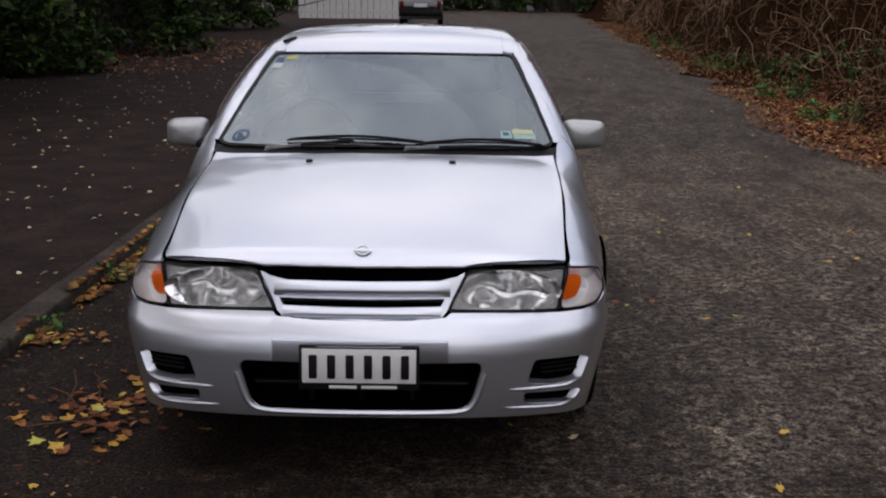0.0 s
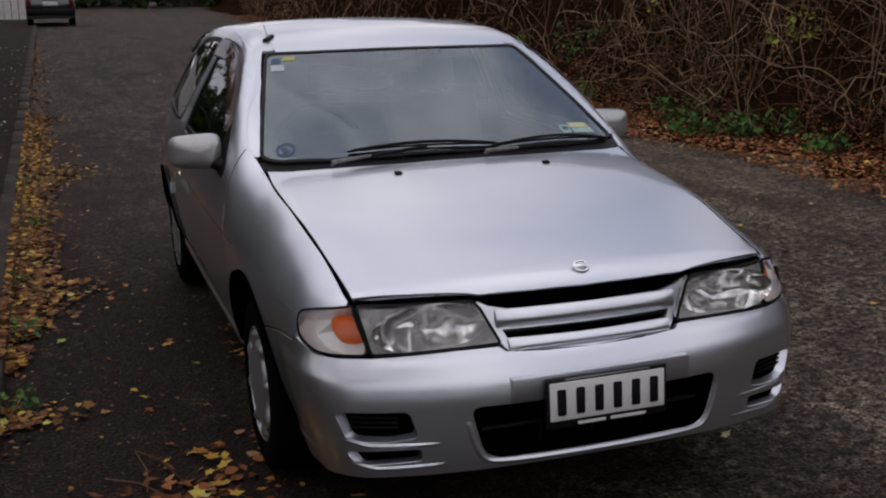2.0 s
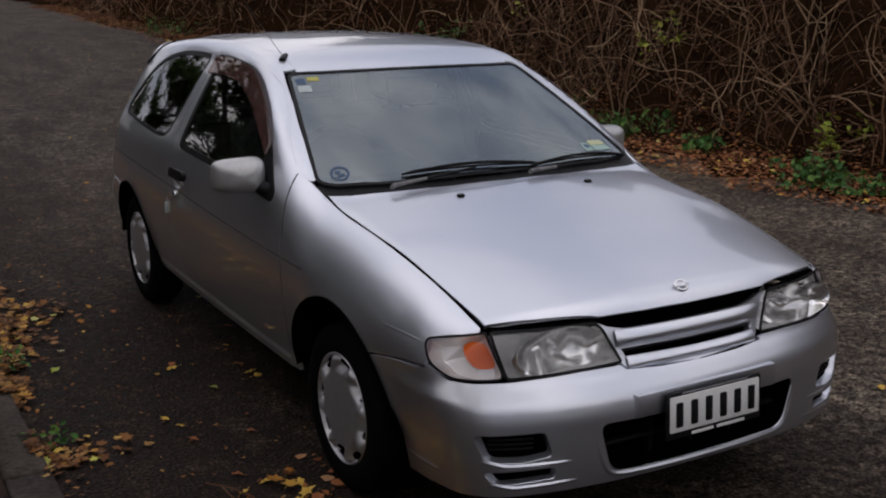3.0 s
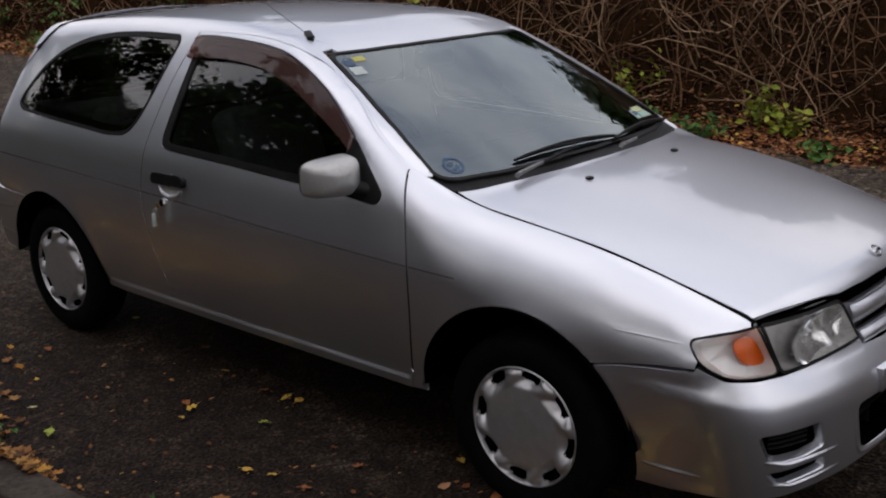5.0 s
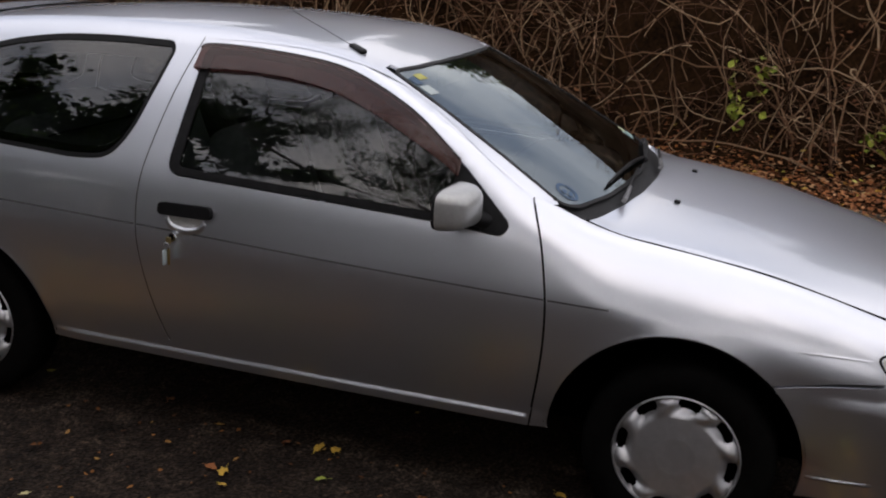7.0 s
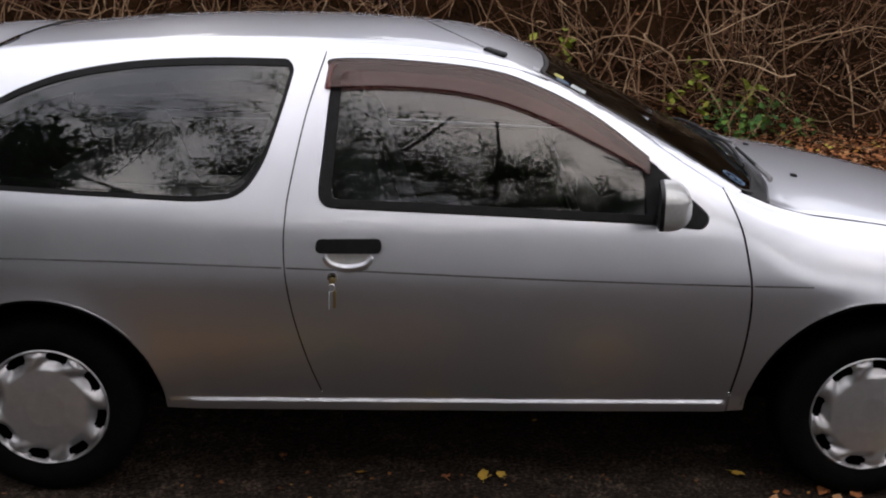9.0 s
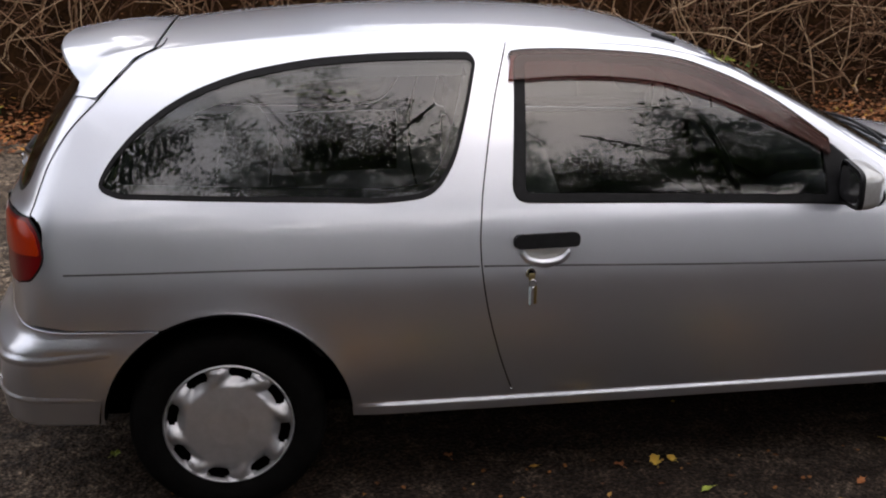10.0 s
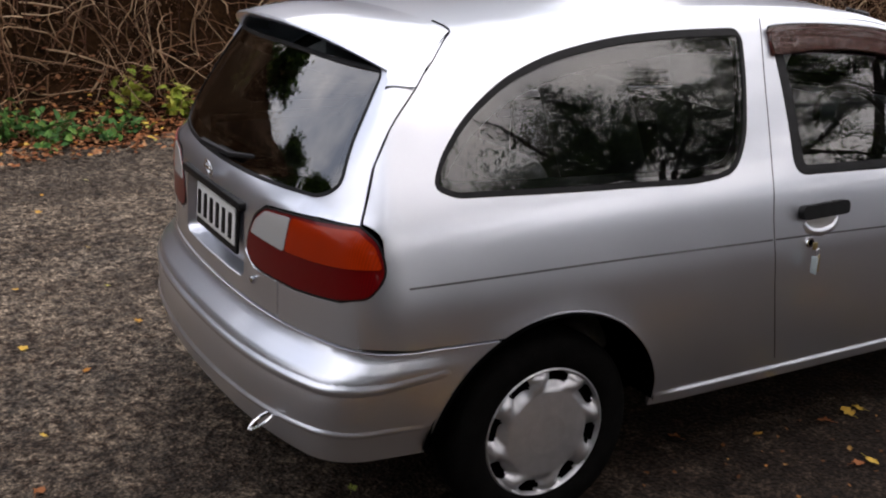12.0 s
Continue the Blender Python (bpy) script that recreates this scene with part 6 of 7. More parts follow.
def make_vines():
    rnd = random.Random(11)

    def strand(pile, p, d, length, r0, curl, sag, steps):
        pts, radii = [p.copy()], [r0]
        turn = Vector((rnd.uniform(-1, 1), rnd.uniform(-1, 1), rnd.uniform(-1, 1))) * curl
        seg = length / steps
        for i in range(steps):
            d = (d + turn * seg + Vector((0, 0, -sag * seg)) + Vector((rnd.gauss(0, 0.24), rnd.gauss(0, 0.24), rnd.gauss(0, 0.24)))).normalized()
            p = p + d * seg
            low = land(p.x, p.y) + 0.02
            if p.z < low:
                p.z = low
                d.z = abs(d.z) * 0.5
            if p.x < float(bank_foot(p.y)) - 0.18:
                p.x += 0.08
                d.x = abs(d.x)
            pts.append(p.copy())
            radii.append(r0 * (1 - 0.6 * (i + 1) / steps))
        pile.add(*tube(pts, radii, 3 if r0 < 0.006 else 5))

    for name, count, lo, hi, rs, label in (
            ("vine_tangle", 10500, -8.5, 9.5, (0.0019, 0.0080), "tangle of dry brown leafless vines covering the bank"),
            ("vine_tangle_uphill", 4200, 9.5, 48.0, (0.003, 0.0085), "dry brown vines further up the bank")):
        pile = Pile()
        for i in range(count):
            y = rnd.uniform(lo, hi)
            d = rnd.random() ** 0.8 * 2.9
            foot = float(bank_foot(y))
            out = rnd.random() ** 1.6 * 0.55
            z = float(min(rise(0, y), 1.2)) + float(smooth_steps(d)) + 0.05 + out * 0.35
            if d < 0.45 and rnd.random() < 0.75:
                continue
            if noise.noise(Vector((y * 1.1, z * 1.5, 2.7))) < -0.02 and rnd.random() < 0.9:
                continue
            p = Vector((foot + d - out * 0.8, y, z))
            a = rnd.uniform(0, 2 * math.pi)
            way = Vector((-0.35 + 0.4 * math.cos(a), 1.0 * math.sin(a), rnd.uniform(-0.5, 0.9))).normalized()
            r = rs[0] + (rs[1] - rs[0]) * rnd.random() ** 1.7
            strand(pile, p, way, rnd.uniform(0.35, 1.5), r, rnd.uniform(0.8, 5.5), rnd.uniform(0.0, 1.3), 10)
        # upright stems rooted at the foot
        for i in range(count // 26):
            y = rnd.uniform(lo, hi)
            d = rnd.uniform(0.25, 1.0)
            p = Vector((float(bank_foot(y)) + d, y, land(float(bank_foot(y)) + d, y)))
            strand(pile, p, Vector((rnd.uniform(-0.35, 0.1), rnd.uniform(-0.35, 0.35), 1)).normalized(), rnd.uniform(0.9, 2.2), rs[1] * rnd.uniform(0.8, 1.35), rnd.uniform(0.1, 0.7), 0.15, 9)
        tagged(link_mesh("vine_tangle", pile.mesh("vine_tangle"), TWIG), label, "vines", kind="stuff")


make_vines()


# ---- fallen leaves ----
def scatter(name, label, count, place, size, material, seed, lift=0.006, lobes=False):
    rnd = random.Random(seed)
    pile = Pile()
    for _ in range(count):
        x, y = place(rnd)
        z = land(x, y) + lift + rnd.uniform(0, 0.012)
        if x < KERB_X - 0.15:
            z += 0.052
        elif x < KERB_X:
            z += 0.066
        elif x > float(bank_foot(y)) - 1.3:
            z += 0.02
        s = rnd.uniform(*size)
        if lobes:
            pile.lobed((x, y, z), s * 1.1, rnd.uniform(0, 6.3), rnd.gauss(0, 0.2), rnd.gauss(0, 0.2), rnd)
        else:
            pile.leaf((x, y, z), s, rnd.uniform(0, 6.3), rnd.gauss(0, 0.22), rnd.gauss(0, 0.22), rnd.uniform(0.5, 0.85), rnd.uniform(-0.12, 0.16))
    return tagged(link_mesh(name, pile.mesh(name), material, smooth=False), label, "leaves", kind="stuff")


def verge(rnd):
    y = rnd.uniform(-7, 14) if rnd.random() < 0.75 else rnd.uniform(14, 45)
    return float(bank_foot(y)) - 1.06 + 0.10 * math.sin(y * 1.3) + rnd.random() ** 0.75 * 1.60, y


def gutter(rnd):
    while True:
        y = rnd.uniform(0.6, 11) if rnd.random() < 0.78 else rnd.uniform(-3, 30)
        if y > 1.7 or noise.noise(Vector((y * 2.3, 4.1, 0.7))) > rnd.uniform(-0.1, 0.35):
            break
    thick = 0.06 + 0.045 * math.sin(y * 1.1 + 0.5) + 0.05 * math.sin(y * 3.1)
    thick = max(0.06, thick) * (1 + 0.9 * float(step_soft(y, 1.3, 2.6)))
    return KERB_X - 0.03 + abs(rnd.gauss(0, thick)), y


scatter("leaf_litter", "thick brown leaf litter along the foot of the bank", 30000, verge, (0.03, 0.06), LITTER, 21)
scatter("verge_leaves", "orange and yellow leaves on the verge", 1300, verge, (0.03, 0.06), YELLOW_LEAF, 22, 0.014)
scatter("gutter_leaves", "brown and orange leaves gathered in the gutter", 6800, gutter, (0.025, 0.056), GUTTER_LEAF, 23, lobes=True)
scatter("gutter_leaves", "yellow leaves lying along the kerb", 650, gutter, (0.022, 0.052), YELLOW_LEAF, 24, 0.012, True)
scatter("yard_leaves", "small pale leaves strewn over the yard", 1700, lambda r: (KERB_X - 0.2 - 7.5 * r.random() ** 1.2, r.uniform(-3, 26)), (0.025, 0.055), PALE_LEAF, 25)
scatter("road_leaves", "small leaves strewn over the road", 260, lambda r: (r.uniform(-1.5, 4.2), r.uniform(-3, 24)), (0.02, 0.045), YELLOW_LEAF, 26, lobes=True)
scatter("leaf_crumbs", "leaf crumbs on the road between kerb and car", 700, lambda r: (-1.62 + 0.95 * r.random() ** 1.5, r.uniform(-2.5, 5)), (0.008, 0.026), GUTTER_LEAF, 27)
scatter("leaf_heap", "damp heap of brown leaves by the front wheel", 90, lambda r: (-1.03 + r.gauss(0, 0.13), -0.24 + r.gauss(0, 0.20)), (0.028, 0.062), LITTER, 28)
scatter("leaf_heap", "yellow leaves on the heap by the front wheel", 24, lambda r: (-1.02 + r.gauss(0, 0.16), -0.24 + r.gauss(0, 0.24)), (0.03, 0.065), YELLOW_LEAF, 31, 0.016, True)



def caught(rnd):
    while True:
        y, d = rnd.uniform(-8, 16), rnd.uniform(0.35, 2.7)
        if noise.noise(Vector((y * 0.8, d * 1.1, 7.3))) > -0.05:
            return float(bank_foot(y)) + d, y


DEAD_LEAF = leafy("dead_leaf_dark", [(0.0, (0.045, 0.016, 0.008)), (0.5, (0.11, 0.045, 0.020)), (1.0, (0.20, 0.095, 0.045))], 0.8)
scatter("bank_leaves", "dark red-brown dead leaves caught on the bank", 9000, caught, (0.035, 0.075), DEAD_LEAF, 32, 0.10)
LEAF_GREEN = leafy("fallen_leaf_green", [(0.0, (0.20, 0.27, 0.05)), (1.0, (0.34, 0.38, 0.07))], 0.5)
SINGLES = ((-1.17, 0.86), (-0.92, 0.59), (-1.14, 0.77), (-1.06, 1.36), (-0.97, 1.45), (-0.90, 1.09), (-0.70, 1.19), (-1.09, 0.26), (-1.03, 0.16), (-0.93, 0.09), (-1.00, 2.37), (-1.43, 1.63), (-1.47, 0.84),
           (-0.71, 1.31), (-0.69, 1.13), (-0.68, 0.35), (-0.57, 1.85), (-0.40, 2.93), (-0.98, 1.40), (-0.01, 3.74), (1.10, 3.61), (1.50, -0.31), (1.32, 1.43), (1.69, 1.18), (1.54, 1.13), (1.13, 1.42), (2.55, 2.38), (1.35, -0.78),
           (-1.33, -0.22), (-1.16, -0.27), (-1.04, -0.12), (-0.88, -0.40), (-1.05, -0.84), (-0.90, -0.50), (-1.13, 0.62))


def make_singles():
    rnd = random.Random(5)
    shapes = []
    for k in range(4):
        pile = Pile()
        n = 11
        tip = [(0, 0, 0)]
        for i in range(n):
            a = 2 * math.pi * i / n
            r = (0.5 if i % 2 == 0 else 0.36) * (1.15 if i == 0 else 1) * rnd.uniform(0.85, 1.1)
            tip.append((0.78 * r * math.sin(a), r * math.cos(a), 0.10 * rnd.uniform(-0.6, 1.4)))
        pile.add([Vector(q) for q in tip], [(0, i + 1, (i + 1) % n + 1) for i in range(n)])
        pile.add(*tube([(0, -0.35, 0.0), (0.03, -0.62, 0.03), (0.06, -0.85, 0.02)], [0.018, 0.014, 0.01], 4))
        me = pile.mesh("fallen_leaf")
        me.materials.append((YELLOW_LEAF, LITTER, YELLOW_LEAF, LEAF_GREEN)[k])
        shapes.append(me)
    names = ("yellow autumn leaf lying on the dark road", "brown dry leaf lying on the dark road", "curled yellow leaf lying on the dark road", "yellow-green leaf lying on the dark road")
    for i, (x, y) in enumerate(SINGLES):
        k = (0, 1, 2, 0, 1, 3)[i % 6]
        ob = new("fallen_leaf", shapes[k])
        ob.matrix_basis = pose(x, y, land(x, y) + 0.009, rnd.uniform(-9, 9), rnd.uniform(-9, 9), rnd.uniform(0, 360)) @ Matrix.Scale(rnd.uniform(0.034, 0.056), 4)
        tagged(ob, names[k], "leaf", "leaves on the road")


make_singles()
v, f = tube([(-1.21, 0.24, 0.012), (-1.15, 0.12, 0.03), (-1.10, -0.02, 0.02), (-1.07, -0.14, 0.016), (-1.05, -0.28, 0.010)], [0.003, 0.0035, 0.003, 0.0025, 0.002], 5)
tagged(link_mesh("twig", raw_mesh("twig", v, f), TWIG), "thin dry twig lying on the asphalt", "twig")
v, f = tube([(-1.08, -0.32, 0.012), (-1.02, -0.22, 0.022), (-0.97, -0.18, 0.012)], [0.0025, 0.003, 0.002], 5)
tagged(link_mesh("twig", raw_mesh("twig", v, f), TWIG), "short dry twig among fallen leaves", "twig")

for a, b, c in (((-1.28, -0.36, 0.012), (-1.10, -0.33, 0.026), (-0.88, -0.38, 0.012)), ((-1.20, -0.10, 0.012), (-1.19, -0.02, 0.05), (-1.22, 0.05, 0.09)), ((-1.32, 0.05, 0.012), (-1.22, -0.04, 0.02), (-1.14, -0.16, 0.012))):
    v, f = tube([a, b, c], [0.0025, 0.0028, 0.0015], 5)
    tagged(link_mesh("twig", raw_mesh("twig", v, f), TWIG), "short dry twig among fallen leaves", "twig")


# ---- weeds and seedlings along the verge ----
def make_weed(x, y, wide, high, count, material, seed, label, leaf=(0.04, 0.09)):
    rnd = random.Random(seed)
    weed = tagged(empty("weed_clump", (x, y, land(x, y))), label, "weed", "weeds on the verge")
    stems, leaves = Pile(), Pile()
    for i in range(max(5, count // 14)):
        a, r = rnd.uniform(0, 6.28), wide * 0.5 * rnd.random() ** 0.5
        top = Vector((r * 1.25 * math.cos(a), r * 1.25 * math.sin(a), high * rnd.uniform(0.5, 1.0) * (1 - 0.35 * (2 * r / wide) ** 2)))
        base = Vector((r * 0.5 * math.cos(a), r * 0.5 * math.sin(a), -0.02))
        base.z += land(x + base.x, y + base.y) - land(x, y)
        mid = (base + top) / 2 + Vector((rnd.gauss(0, 0.03), rnd.gauss(0, 0.03), 0.04))
        stems.add(*tube([base, mid, top], [0.004, 0.003, 0.002], 4))
        for k in range(14):
            t = rnd.uniform(0.25, 1.0)
            p = base.lerp(top, t) + Vector((rnd.gauss(0, 0.045), rnd.gauss(0, 0.045), rnd.gauss(0, 0.03)))
            leaves.leaf(p, rnd.uniform(*leaf), rnd.uniform(0, 6.28), rnd.gauss(0.3, 0.5), rnd.gauss(0, 0.5), rnd.uniform(0.5, 0.8), 0.12)
    link_mesh("stalk", stems.mesh("stalk"), TWIG, weed)
    link_mesh("foliage", leaves.mesh("foliage"), material, weed, smooth=False)


for i, (x, y, w, h, n) in enumerate(((4.98, 6.3, 0.8, 0.30, 260), (5.30, 5.75, 0.7, 0.34, 240), (5.25, 4.75, 0.5, 0.22, 150), (4.80, 3.05, 0.9, 0.30, 330), (4.75, 2.45, 0.5, 0.20, 130), (5.10, 9.8, 0.9, 0.32, 260),
                                     (5.25, 12.6, 1.1, 0.40, 300), (5.35, 7.2, 0.9, 0.30, 240), (4.62, 1.30, 0.35, 0.14, 90), (5.55, 24.0, 1.6, 0.6, 260), (5.15, -1.4, 0.9, 0.45, 240), (4.85, -3.6, 0.8, 0.30, 200), (5.4, 17.5, 1.2, 0.5, 240), (5.85, 10.6, 1.0, 0.5, 170), (5.95, 13.6, 1.2, 0.6, 210), (5.9, 15.6, 1.0, 0.5, 170))):
    make_weed(x, y, w, h, n, WEED, 40 + i, "low green weeds at the foot of the bank")
for i, (x, y, w, h, n) in enumerate(((5.45, 2.20, 0.40, 0.42, 46), (5.85, 6.05, 0.6, 0.75, 70), (5.40, -1.25, 0.9, 0.62, 110), (5.6, 3.4, 0.5, 0.6, 44), (5.25, 1.85, 0.3, 0.35, 36), (5.7, 0.2, 0.5, 0.7, 40), (6.1, 8.8, 0.7, 0.9, 60), (5.5, -4.6, 0.6, 0.6, 50), (6.9, 4.2, 0.8, 0.7, 46))):
    make_weed(x, y, w, h, n, LIME, 70 + i, "yellow-green seedling growing through the vines", (0.06, 0.11))


for i, (x, y, w, h, n) in enumerate(((-1.63, 1.75, 0.22, 0.07, 110), (-1.64, 0.80, 0.14, 0.05, 42), (-1.64, 2.75, 0.20, 0.06, 90), (-1.60, 4.4, 0.20, 0.06, 90), (-1.62, 6.2, 0.20, 0.06, 80))):
    make_weed(x, y, w, h, n, WEED, 90 + i, "small green grass tuft growing by the kerb", (0.015, 0.04))


# ---- trees ----
def yard_z(y):
    return float(rise(0, y)) + 0.045


def make_tree(place, height, spread, seed, label, levels=4, leaf_count=5200, leaf=(0.10, 0.20), flat=0.5, material=None, low=0.35, girth=0.022, wide=0.22):
    """A trunk with limbs that fork, and leaves in flat sprays at the ends."""
    rnd = random.Random(seed)
    tree = tagged(empty("tree", place), label, "tree", "trees round the road")
    wood, tips = Pile(), []

    def grow(p, d, length, r, level):
        pts, radii = [p.copy()], [r]
        steps = 5
        for i in range(steps):
            d = (d + Vector((rnd.gauss(0, 0.14), rnd.gauss(0, 0.14), rnd.gauss(0.02, 0.10)))).normalized()
            p = p + d * (length / steps)
            pts.append(p.copy())
            radii.append(r * (1 - 0.45 * (i + 1) / steps))
            if level >= levels - 1:
                tips.append((p.copy(), level))
        wood.add(*tube(pts, radii, 7 if level < 2 else 4))
        if level < levels:
            for k in range(3 if level else 6):
                t = rnd.uniform(0.35, 1.0) if level else rnd.uniform(low, 1.0)
                q = pts[min(steps, max(1, int(t * steps)))]
                a = rnd.uniform(0, 6.28)
                side = Vector((math.cos(a), math.sin(a), rnd.uniform(-0.05, 0.55)))
                nd = (d * (0.35 if level else 0.25) + side * spread).normalized()
                grow(q, nd, length * rnd.uniform(0.5, 0.72), radii[min(steps, int(t * steps))] * 0.6, level + 1)

    grow(Vector((0, 0, -0.2)), Vector((rnd.gauss(0, 0.06), rnd.gauss(0, 0.06), 1)).normalized(), height * 0.55, height * girth, 0)
    link_mesh("trunk", wood.mesh("trunk"), BARK, tree)
    crown = Pile()
    for i in range(leaf_count):
        p, _ = tips[rnd.randrange(len(tips))]
        q = p + Vector((rnd.gauss(0, wide), rnd.gauss(0, wide), rnd.gauss(0, wide * flat)))
        crown.leaf(q, rnd.uniform(*leaf), rnd.uniform(0, 6.28), rnd.gauss(0, 0.6), rnd.gauss(0, 0.6), rnd.uniform(0.45, 0.65), 0.1)
    link_mesh("crown", crown.mesh("crown"), material or GREEN, tree, smooth=False)
    return tree


yard_tree = make_tree((-9.0, 0.8, 0.05), 14.5, 1.05, 3, "leafy tree with spreading branches standing in the yard", leaf_count=46000, leaf=(0.05, 0.10), flat=0.30, low=0.35, girth=0.009, wide=0.20)
for x, y, k in ((-10.4, -1.4, 40), (-9.2, -3.8, 130), (-9.6, -7.4, 215)):
    copy_thing(yard_tree, pose(x, y, 0.05, 0, 0, k)).scale = (1.1, 1.1, 1.2)
make_tree((-9.6, 6.6, 0.05), 8.0, 1.15, 13, "small leafy tree standing in the yard", leaf_count=12000, leaf=(0.06, 0.13))
tall_tree = make_tree((-9.0, 13.0, 0.15), 14.0, 0.95, 17, "tall dark leafy tree behind the yard", 4, 16000, (0.16, 0.32), 0.8)
for x, y, k in ((-13.5, 10.5, 60), (-8.2, 19.5, 140), (-13.0, 18.0, 220), (-10.0, 26.0, 300), (-18.0, 12.0, 20), (-8.6, 36.0, 100), (-15.0, 34.0, 10)):
    copy_thing(tall_tree, pose(x, y, yard_z(y), 0, 0, k))
# low trees across the yard, out of view, added to dim the low sky
for x, y, k in ((-15.5, 6.8, 75), (-15.0, 3.0, 200), (-16.0, -0.5, 320), (-15.0, -4.2, 20), (-15.5, -8.0, 160), (-14.5, -12.0, 250)):
    low_tree = copy_thing(tall_tree, pose(x, y, 0.05, 0, 0, k))
    low_tree.scale = (0.5, 0.5, 0.42)
bank_tree = make_tree((9.6, -3.5, 3.6), 3.4, 0.9, 8, "bushy dark tree on top of the bank", 4, 7500, (0.12, 0.24), 0.8)
for i, (x, y, k) in enumerate(((10.2, 2.4, 40), (10.4, 6.0, 150), (9.4, 11.0, 200), (9.0, -8.5, 300), (10.2, 16.4, 80), (9.6, 26.0, 20), (10.0, 36.0, 260))):
    ob = copy_thing(bank_tree, pose(x, y, 3.5, 0, 0, k))
    if 15 < y < 20:
        ob.scale = (1.7, 1.7, 1.9)


def make_shrub(place, size, count, seed, label, leaf=(0.10, 0.22), material=None):
    """A dense bush: leafy shoots over a dark, twiggy heart."""
    rnd = random.Random(seed)
    bush = tagged(empty("shrub", place), label, "shrub", "shrubs behind the yard")
    stems, leaves = Pile(), Pile()
    sx, sy, sz = size
    shoots = []
    for i in range(110):
        a, b = rnd.uniform(0, 6.28), math.acos(rnd.uniform(0.0, 1.0))
        k = rnd.uniform(0.72, 1.06)
        tip = Vector((sx * k * math.sin(b) * math.cos(a), sy * k * math.sin(b) * math.sin(a), sz * k * math.cos(b) + 0.1))
        base = Vector((rnd.uniform(-0.4, 0.4) * sx, rnd.uniform(-0.4, 0.4) * sy, -0.05))
        mid = base.lerp(tip, 0.55) + Vector((0, 0, 0.15 * sz))
        stems.add(*tube([base, mid, tip], [0.02, 0.012, 0.005], 4))
        shoots.append((mid, tip))
    for i in range(count):
        m, t = shoots[rnd.randrange(len(shoots))]
        q = m.lerp(t, rnd.uniform(0.2, 1.05) ** 0.6) + Vector((rnd.gauss(0, 0.12), rnd.gauss(0, 0.12), rnd.gauss(0, 0.10)))
        q.z = max(q.z, 0.03)
        leaves.leaf(q, rnd.uniform(*leaf), rnd.uniform(0, 6.28), rnd.gauss(0.3, 0.5), rnd.gauss(0, 0.5), 0.5, 0.1)
    link_mesh("stalk", stems.mesh("stalk"), BARK, bush)
    link_mesh("foliage", leaves.mesh("foliage"), material or DEEP_GREEN, bush, smooth=False)
    return bush


shrub = make_shrub((-7.6, 15.4, yard_z(15.4)), (1.7, 1.5, 1.35), 4200, 2, "dense glossy green shrub at the edge of the yard")
dark_shrub = make_shrub((-8.2, 21.5, yard_z(21.5)), (2.6, 2.2, 3.0), 5200, 9, "tall dark evergreen shrub behind the yard", (0.14, 0.30))
for x, y, k in ((-10.2, 15.0, 70), (-13.5, 16.0, 140), (-17.0, 15.5, 200)):
    copy_thing(shrub, pose(x, y, yard_z(y), 0, 0, k))
# the outer copies, out of view, are added to close off the horizon
for x, y, k in ((-12.5, 20.5, 40), (-17.0, 21.0, 110), (-22.0, 20.0, 170), (-8.6, 27.0, 260), (-12.0, 30.0, 300), (-8.6, 34.0, 30), (-10.5, 36.5, 80), (-21.0, 13.0, 20), (-20.0, 6.0, 80), (-19.5, 2.0, 30), (-19.5, -2.0, 150), (-20.0, -6.0, 220), (-19.0, -10.0, 190), (-18.0, -13.0, 290), (-15.0, -16.0, 10), (-9.0, -18.0, 60), (-3.0, -19.0, 120), (3.0, -19.0, 190)):
    ob = copy_thing(dark_shrub, pose(x, y, yard_z(y), 0, 0, k))
    if x < -17:
        ob.scale = (1.2, 1.2, 1.4)
for x, y, k in ((-6.5, 62.0, 0), (-1.5, 66.0, 50), (3.0, 68.0, 130), (7.0, 64.0, 210), (-12.0, 58.0, 310), (-18.0, 56.0, 20), (-24.0, 52.0, 90)):
    far = copy_thing(dark_shrub, pose(x, y, 0.7, 0, 0, k) @ Matrix.Diagonal((1.6, 1.4, 2.2, 1)))
    far.scale = (1.6, 1.4, 2.2)
scatter("shrub_leaves", "brown leaves lying under the shrubs", 1500, lambda r: (r.uniform(-9.5, -4.4), r.uniform(15.5, 27)), (0.06, 0.11), LITTER, 29)


# ---- white board fence, low wall and the car parked up the road ----
def make_fence():
    fence = tagged(empty("board_fence", (-5.6, 46.5, 0.50)), "white painted board fence across the end of the yard", "fence")
    bm = box_bm(0.26, 0.03, 2.2, (0, 0, 1.1), 0.004)
    me = bpy.data.meshes.new("board")
    bm.to_mesh(me)
    bm.free()
    me.materials.append(WHITE_BOARD)
    rnd = random.Random(6)
    for i in range(17):
        ob = new("board", me)
        ob.parent = fence
        ob.matrix_basis = pose(-1.2 + i * 0.285, rnd.uniform(-0.01, 0.01), rnd.uniform(-0.03, 0.02), 0, rnd.uniform(-0.6, 0.6), 0)
    for z in (0.4, 1.8):
        part("rail", box_bm(4.9, 0.05, 0.10, (1.1, 0.045, z), 0.005), WHITE_BOARD, fence)


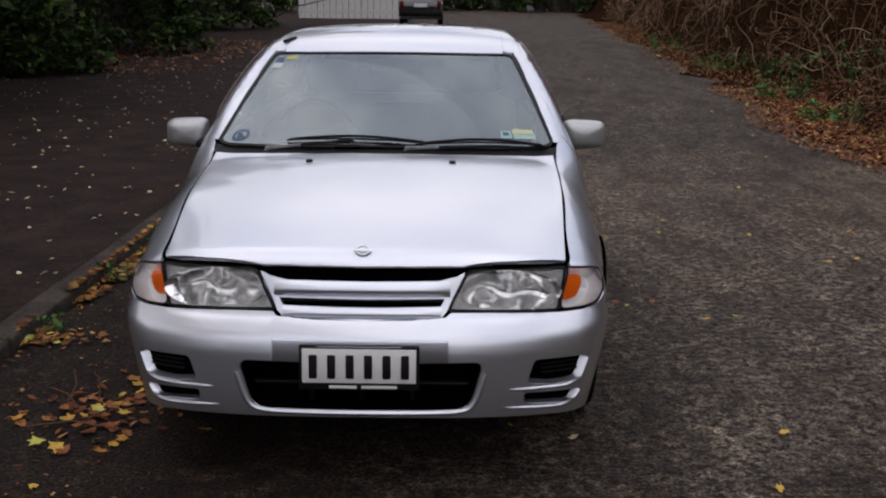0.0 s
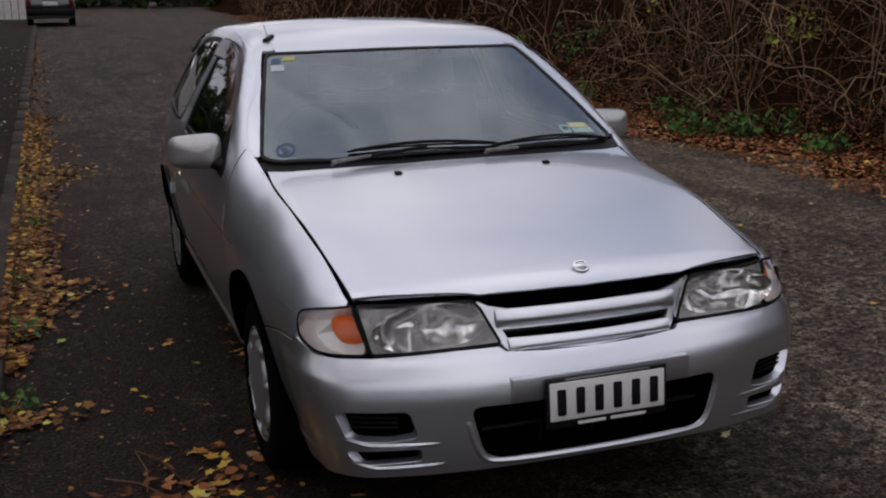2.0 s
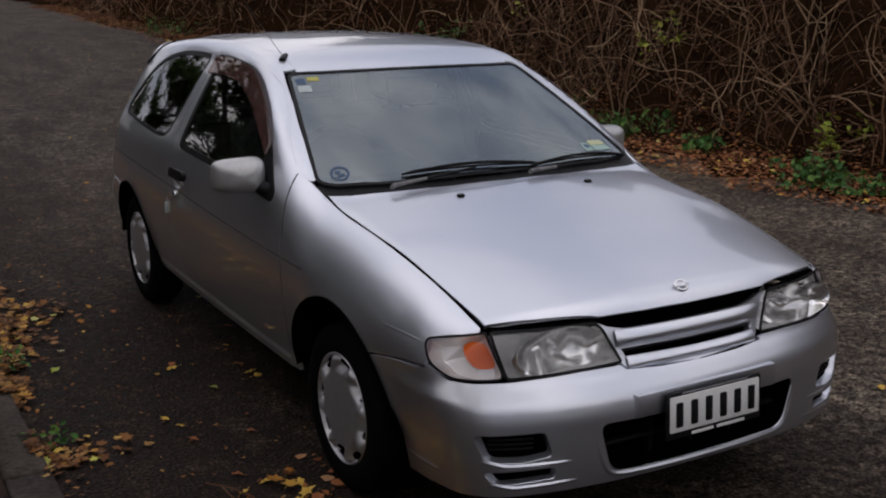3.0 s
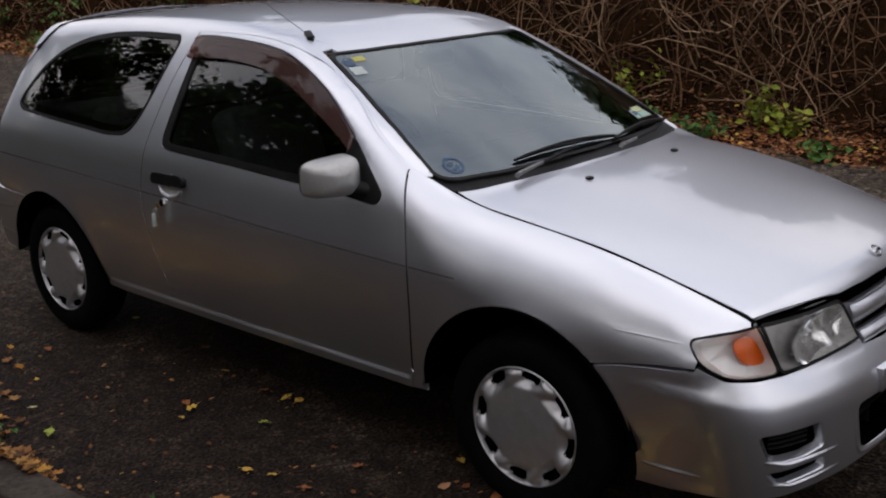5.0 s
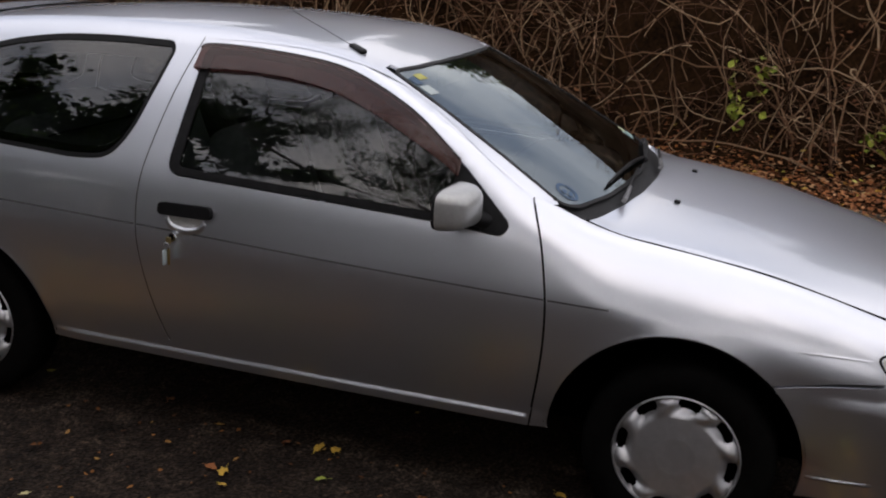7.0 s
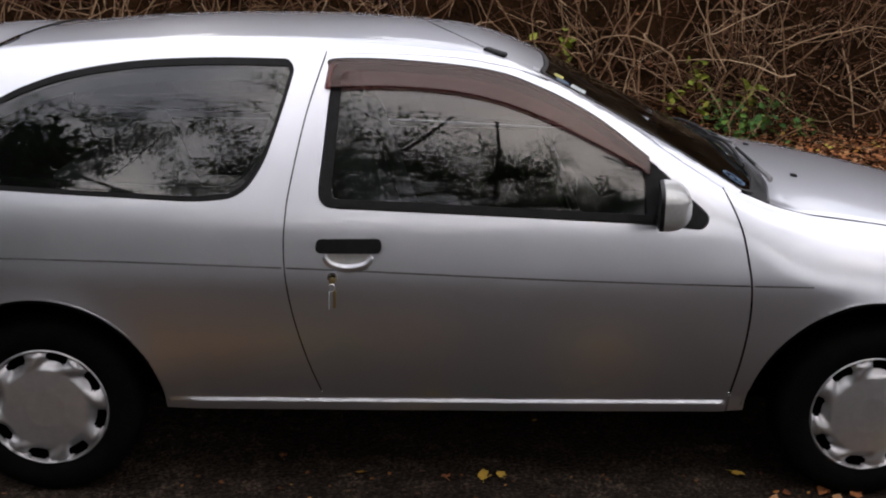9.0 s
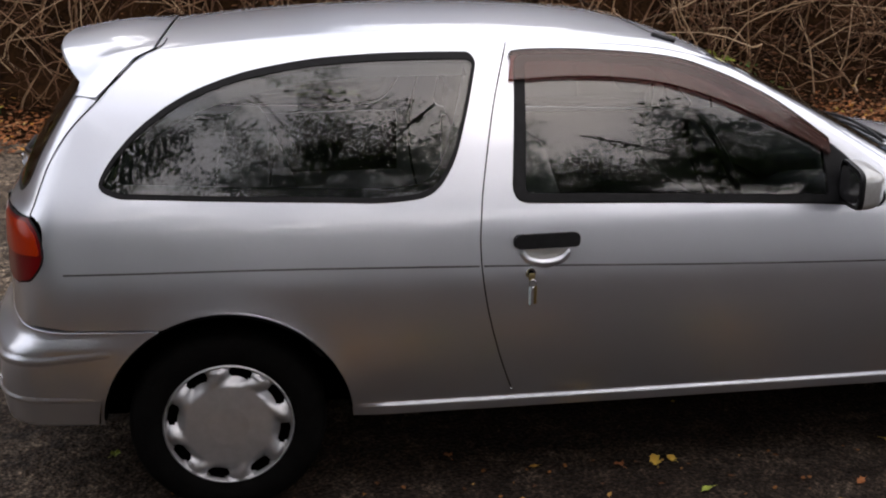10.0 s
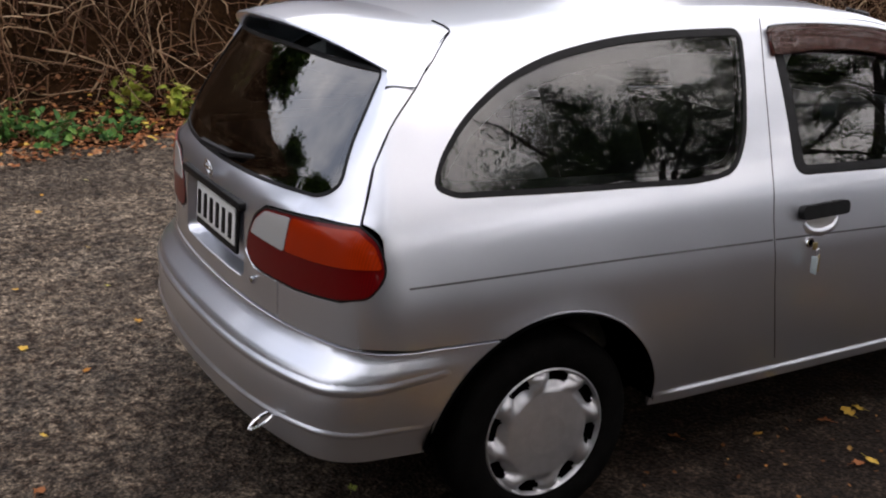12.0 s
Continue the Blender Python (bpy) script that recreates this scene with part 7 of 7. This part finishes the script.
make_fence()
wall = tagged(part("low_wall", box_bm(0.9, 0.25, 0.42, (-7.75, 14.0, yard_z(14.0) + 0.20), 0.03), CONCRETE), "short low concrete wall end beside the shrub", "wall")
v, f = tube([(-6.6, 38.0, 0.75), (-5.8, 37.6, 1.15), (-4.9, 37.3, 1.35), (-4.2, 37.0, 1.5)], [0.03, 0.025, 0.018, 0.01], 5)
tagged(link_mesh("fallen_branch", raw_mesh("fallen_branch", v, f), BARK), "bare dead branch leaning by the fence", "branch")


def make_far_car():
    """A dark estate car seen from behind, far up the road."""
    far = tagged(empty("parked_car", (-1.15, 41.0, float(rise(0, 41.0)))), "dark car parked far up the road", "car")
    prof = [(-2.0, 0.35, 0.62), (-2.02, 0.55, 0.66), (-1.98, 0.80, 0.90), (-1.80, 0.95, 1.05), (-1.62, 0.98, 1.42), (-1.0, 0.98, 1.52), (0.2, 0.98, 1.50), (0.9, 0.98, 1.02), (1.9, 0.85, 0.85), (2.0, 0.5, 0.6)]
    bm = bmesh.new()
    rings = []
    for y, _, top in prof:
        w = 0.84
        tw = 0.60 if top > 1.3 else 0.78
        rings.append([bm.verts.new(q) for q in ((-w + 0.05, y, 0.25), (-w, y, 0.55), (-w, y, min(0.92, top)), (-tw, y, top), (tw, y, top), (w, y, min(0.92, top)), (w, y, 0.55), (w - 0.05, y, 0.25))])
    for a, b in zip(rings, rings[1:]):
        for i in range(7):
            bm.faces.new([a[i], a[i + 1], b[i + 1], b[i]])
    bm.faces.new(rings[0])
    bm.faces.new(rings[-1])
    bmesh.ops.recalc_face_normals(bm, faces=bm.faces[:])
    bmesh.ops.bevel(bm, geom=bm.edges[:], offset=0.03, segments=2, affect="EDGES")
    part("body", bm, DARK_CAR, far)
    part("rear_window", box_bm(1.15, 0.02, 0.38, (0, 0, 0), 0.01, Matrix.Translation((0, -1.735, 1.235)) @ Euler((radians(-25), 0, 0)).to_matrix().to_4x4()), CHROME, far)
    part("plate", box_bm(0.5, 0.02, 0.13, (0, -2.035, 0.78), 0.01), PLATE_WHITE, far)
    for s in (-1, 1):
        part("tail_light", box_bm(0.16, 0.05, 0.30, (s * 0.72, -2.0, 0.80), 0.02), RED, far)
        for y in (-1.25, 1.3):
            bm, _ = lathe([(0.09, 0.18), (0.09, 0.28), (0.06, 0.31), (-0.06, 0.31), (-0.09, 0.28), (-0.09, 0.18)], 24)
            bmesh.ops.recalc_face_normals(bm, faces=bm.faces[:])
            bm.transform(Matrix.Translation((s * 0.74, y, 0.31)))
            part("wheel", bm, RUBBER, far)
    part("bumper", box_bm(1.66, 0.12, 0.22, (0, -2.02, 0.48), 0.04), TRIM, far)


make_far_car()
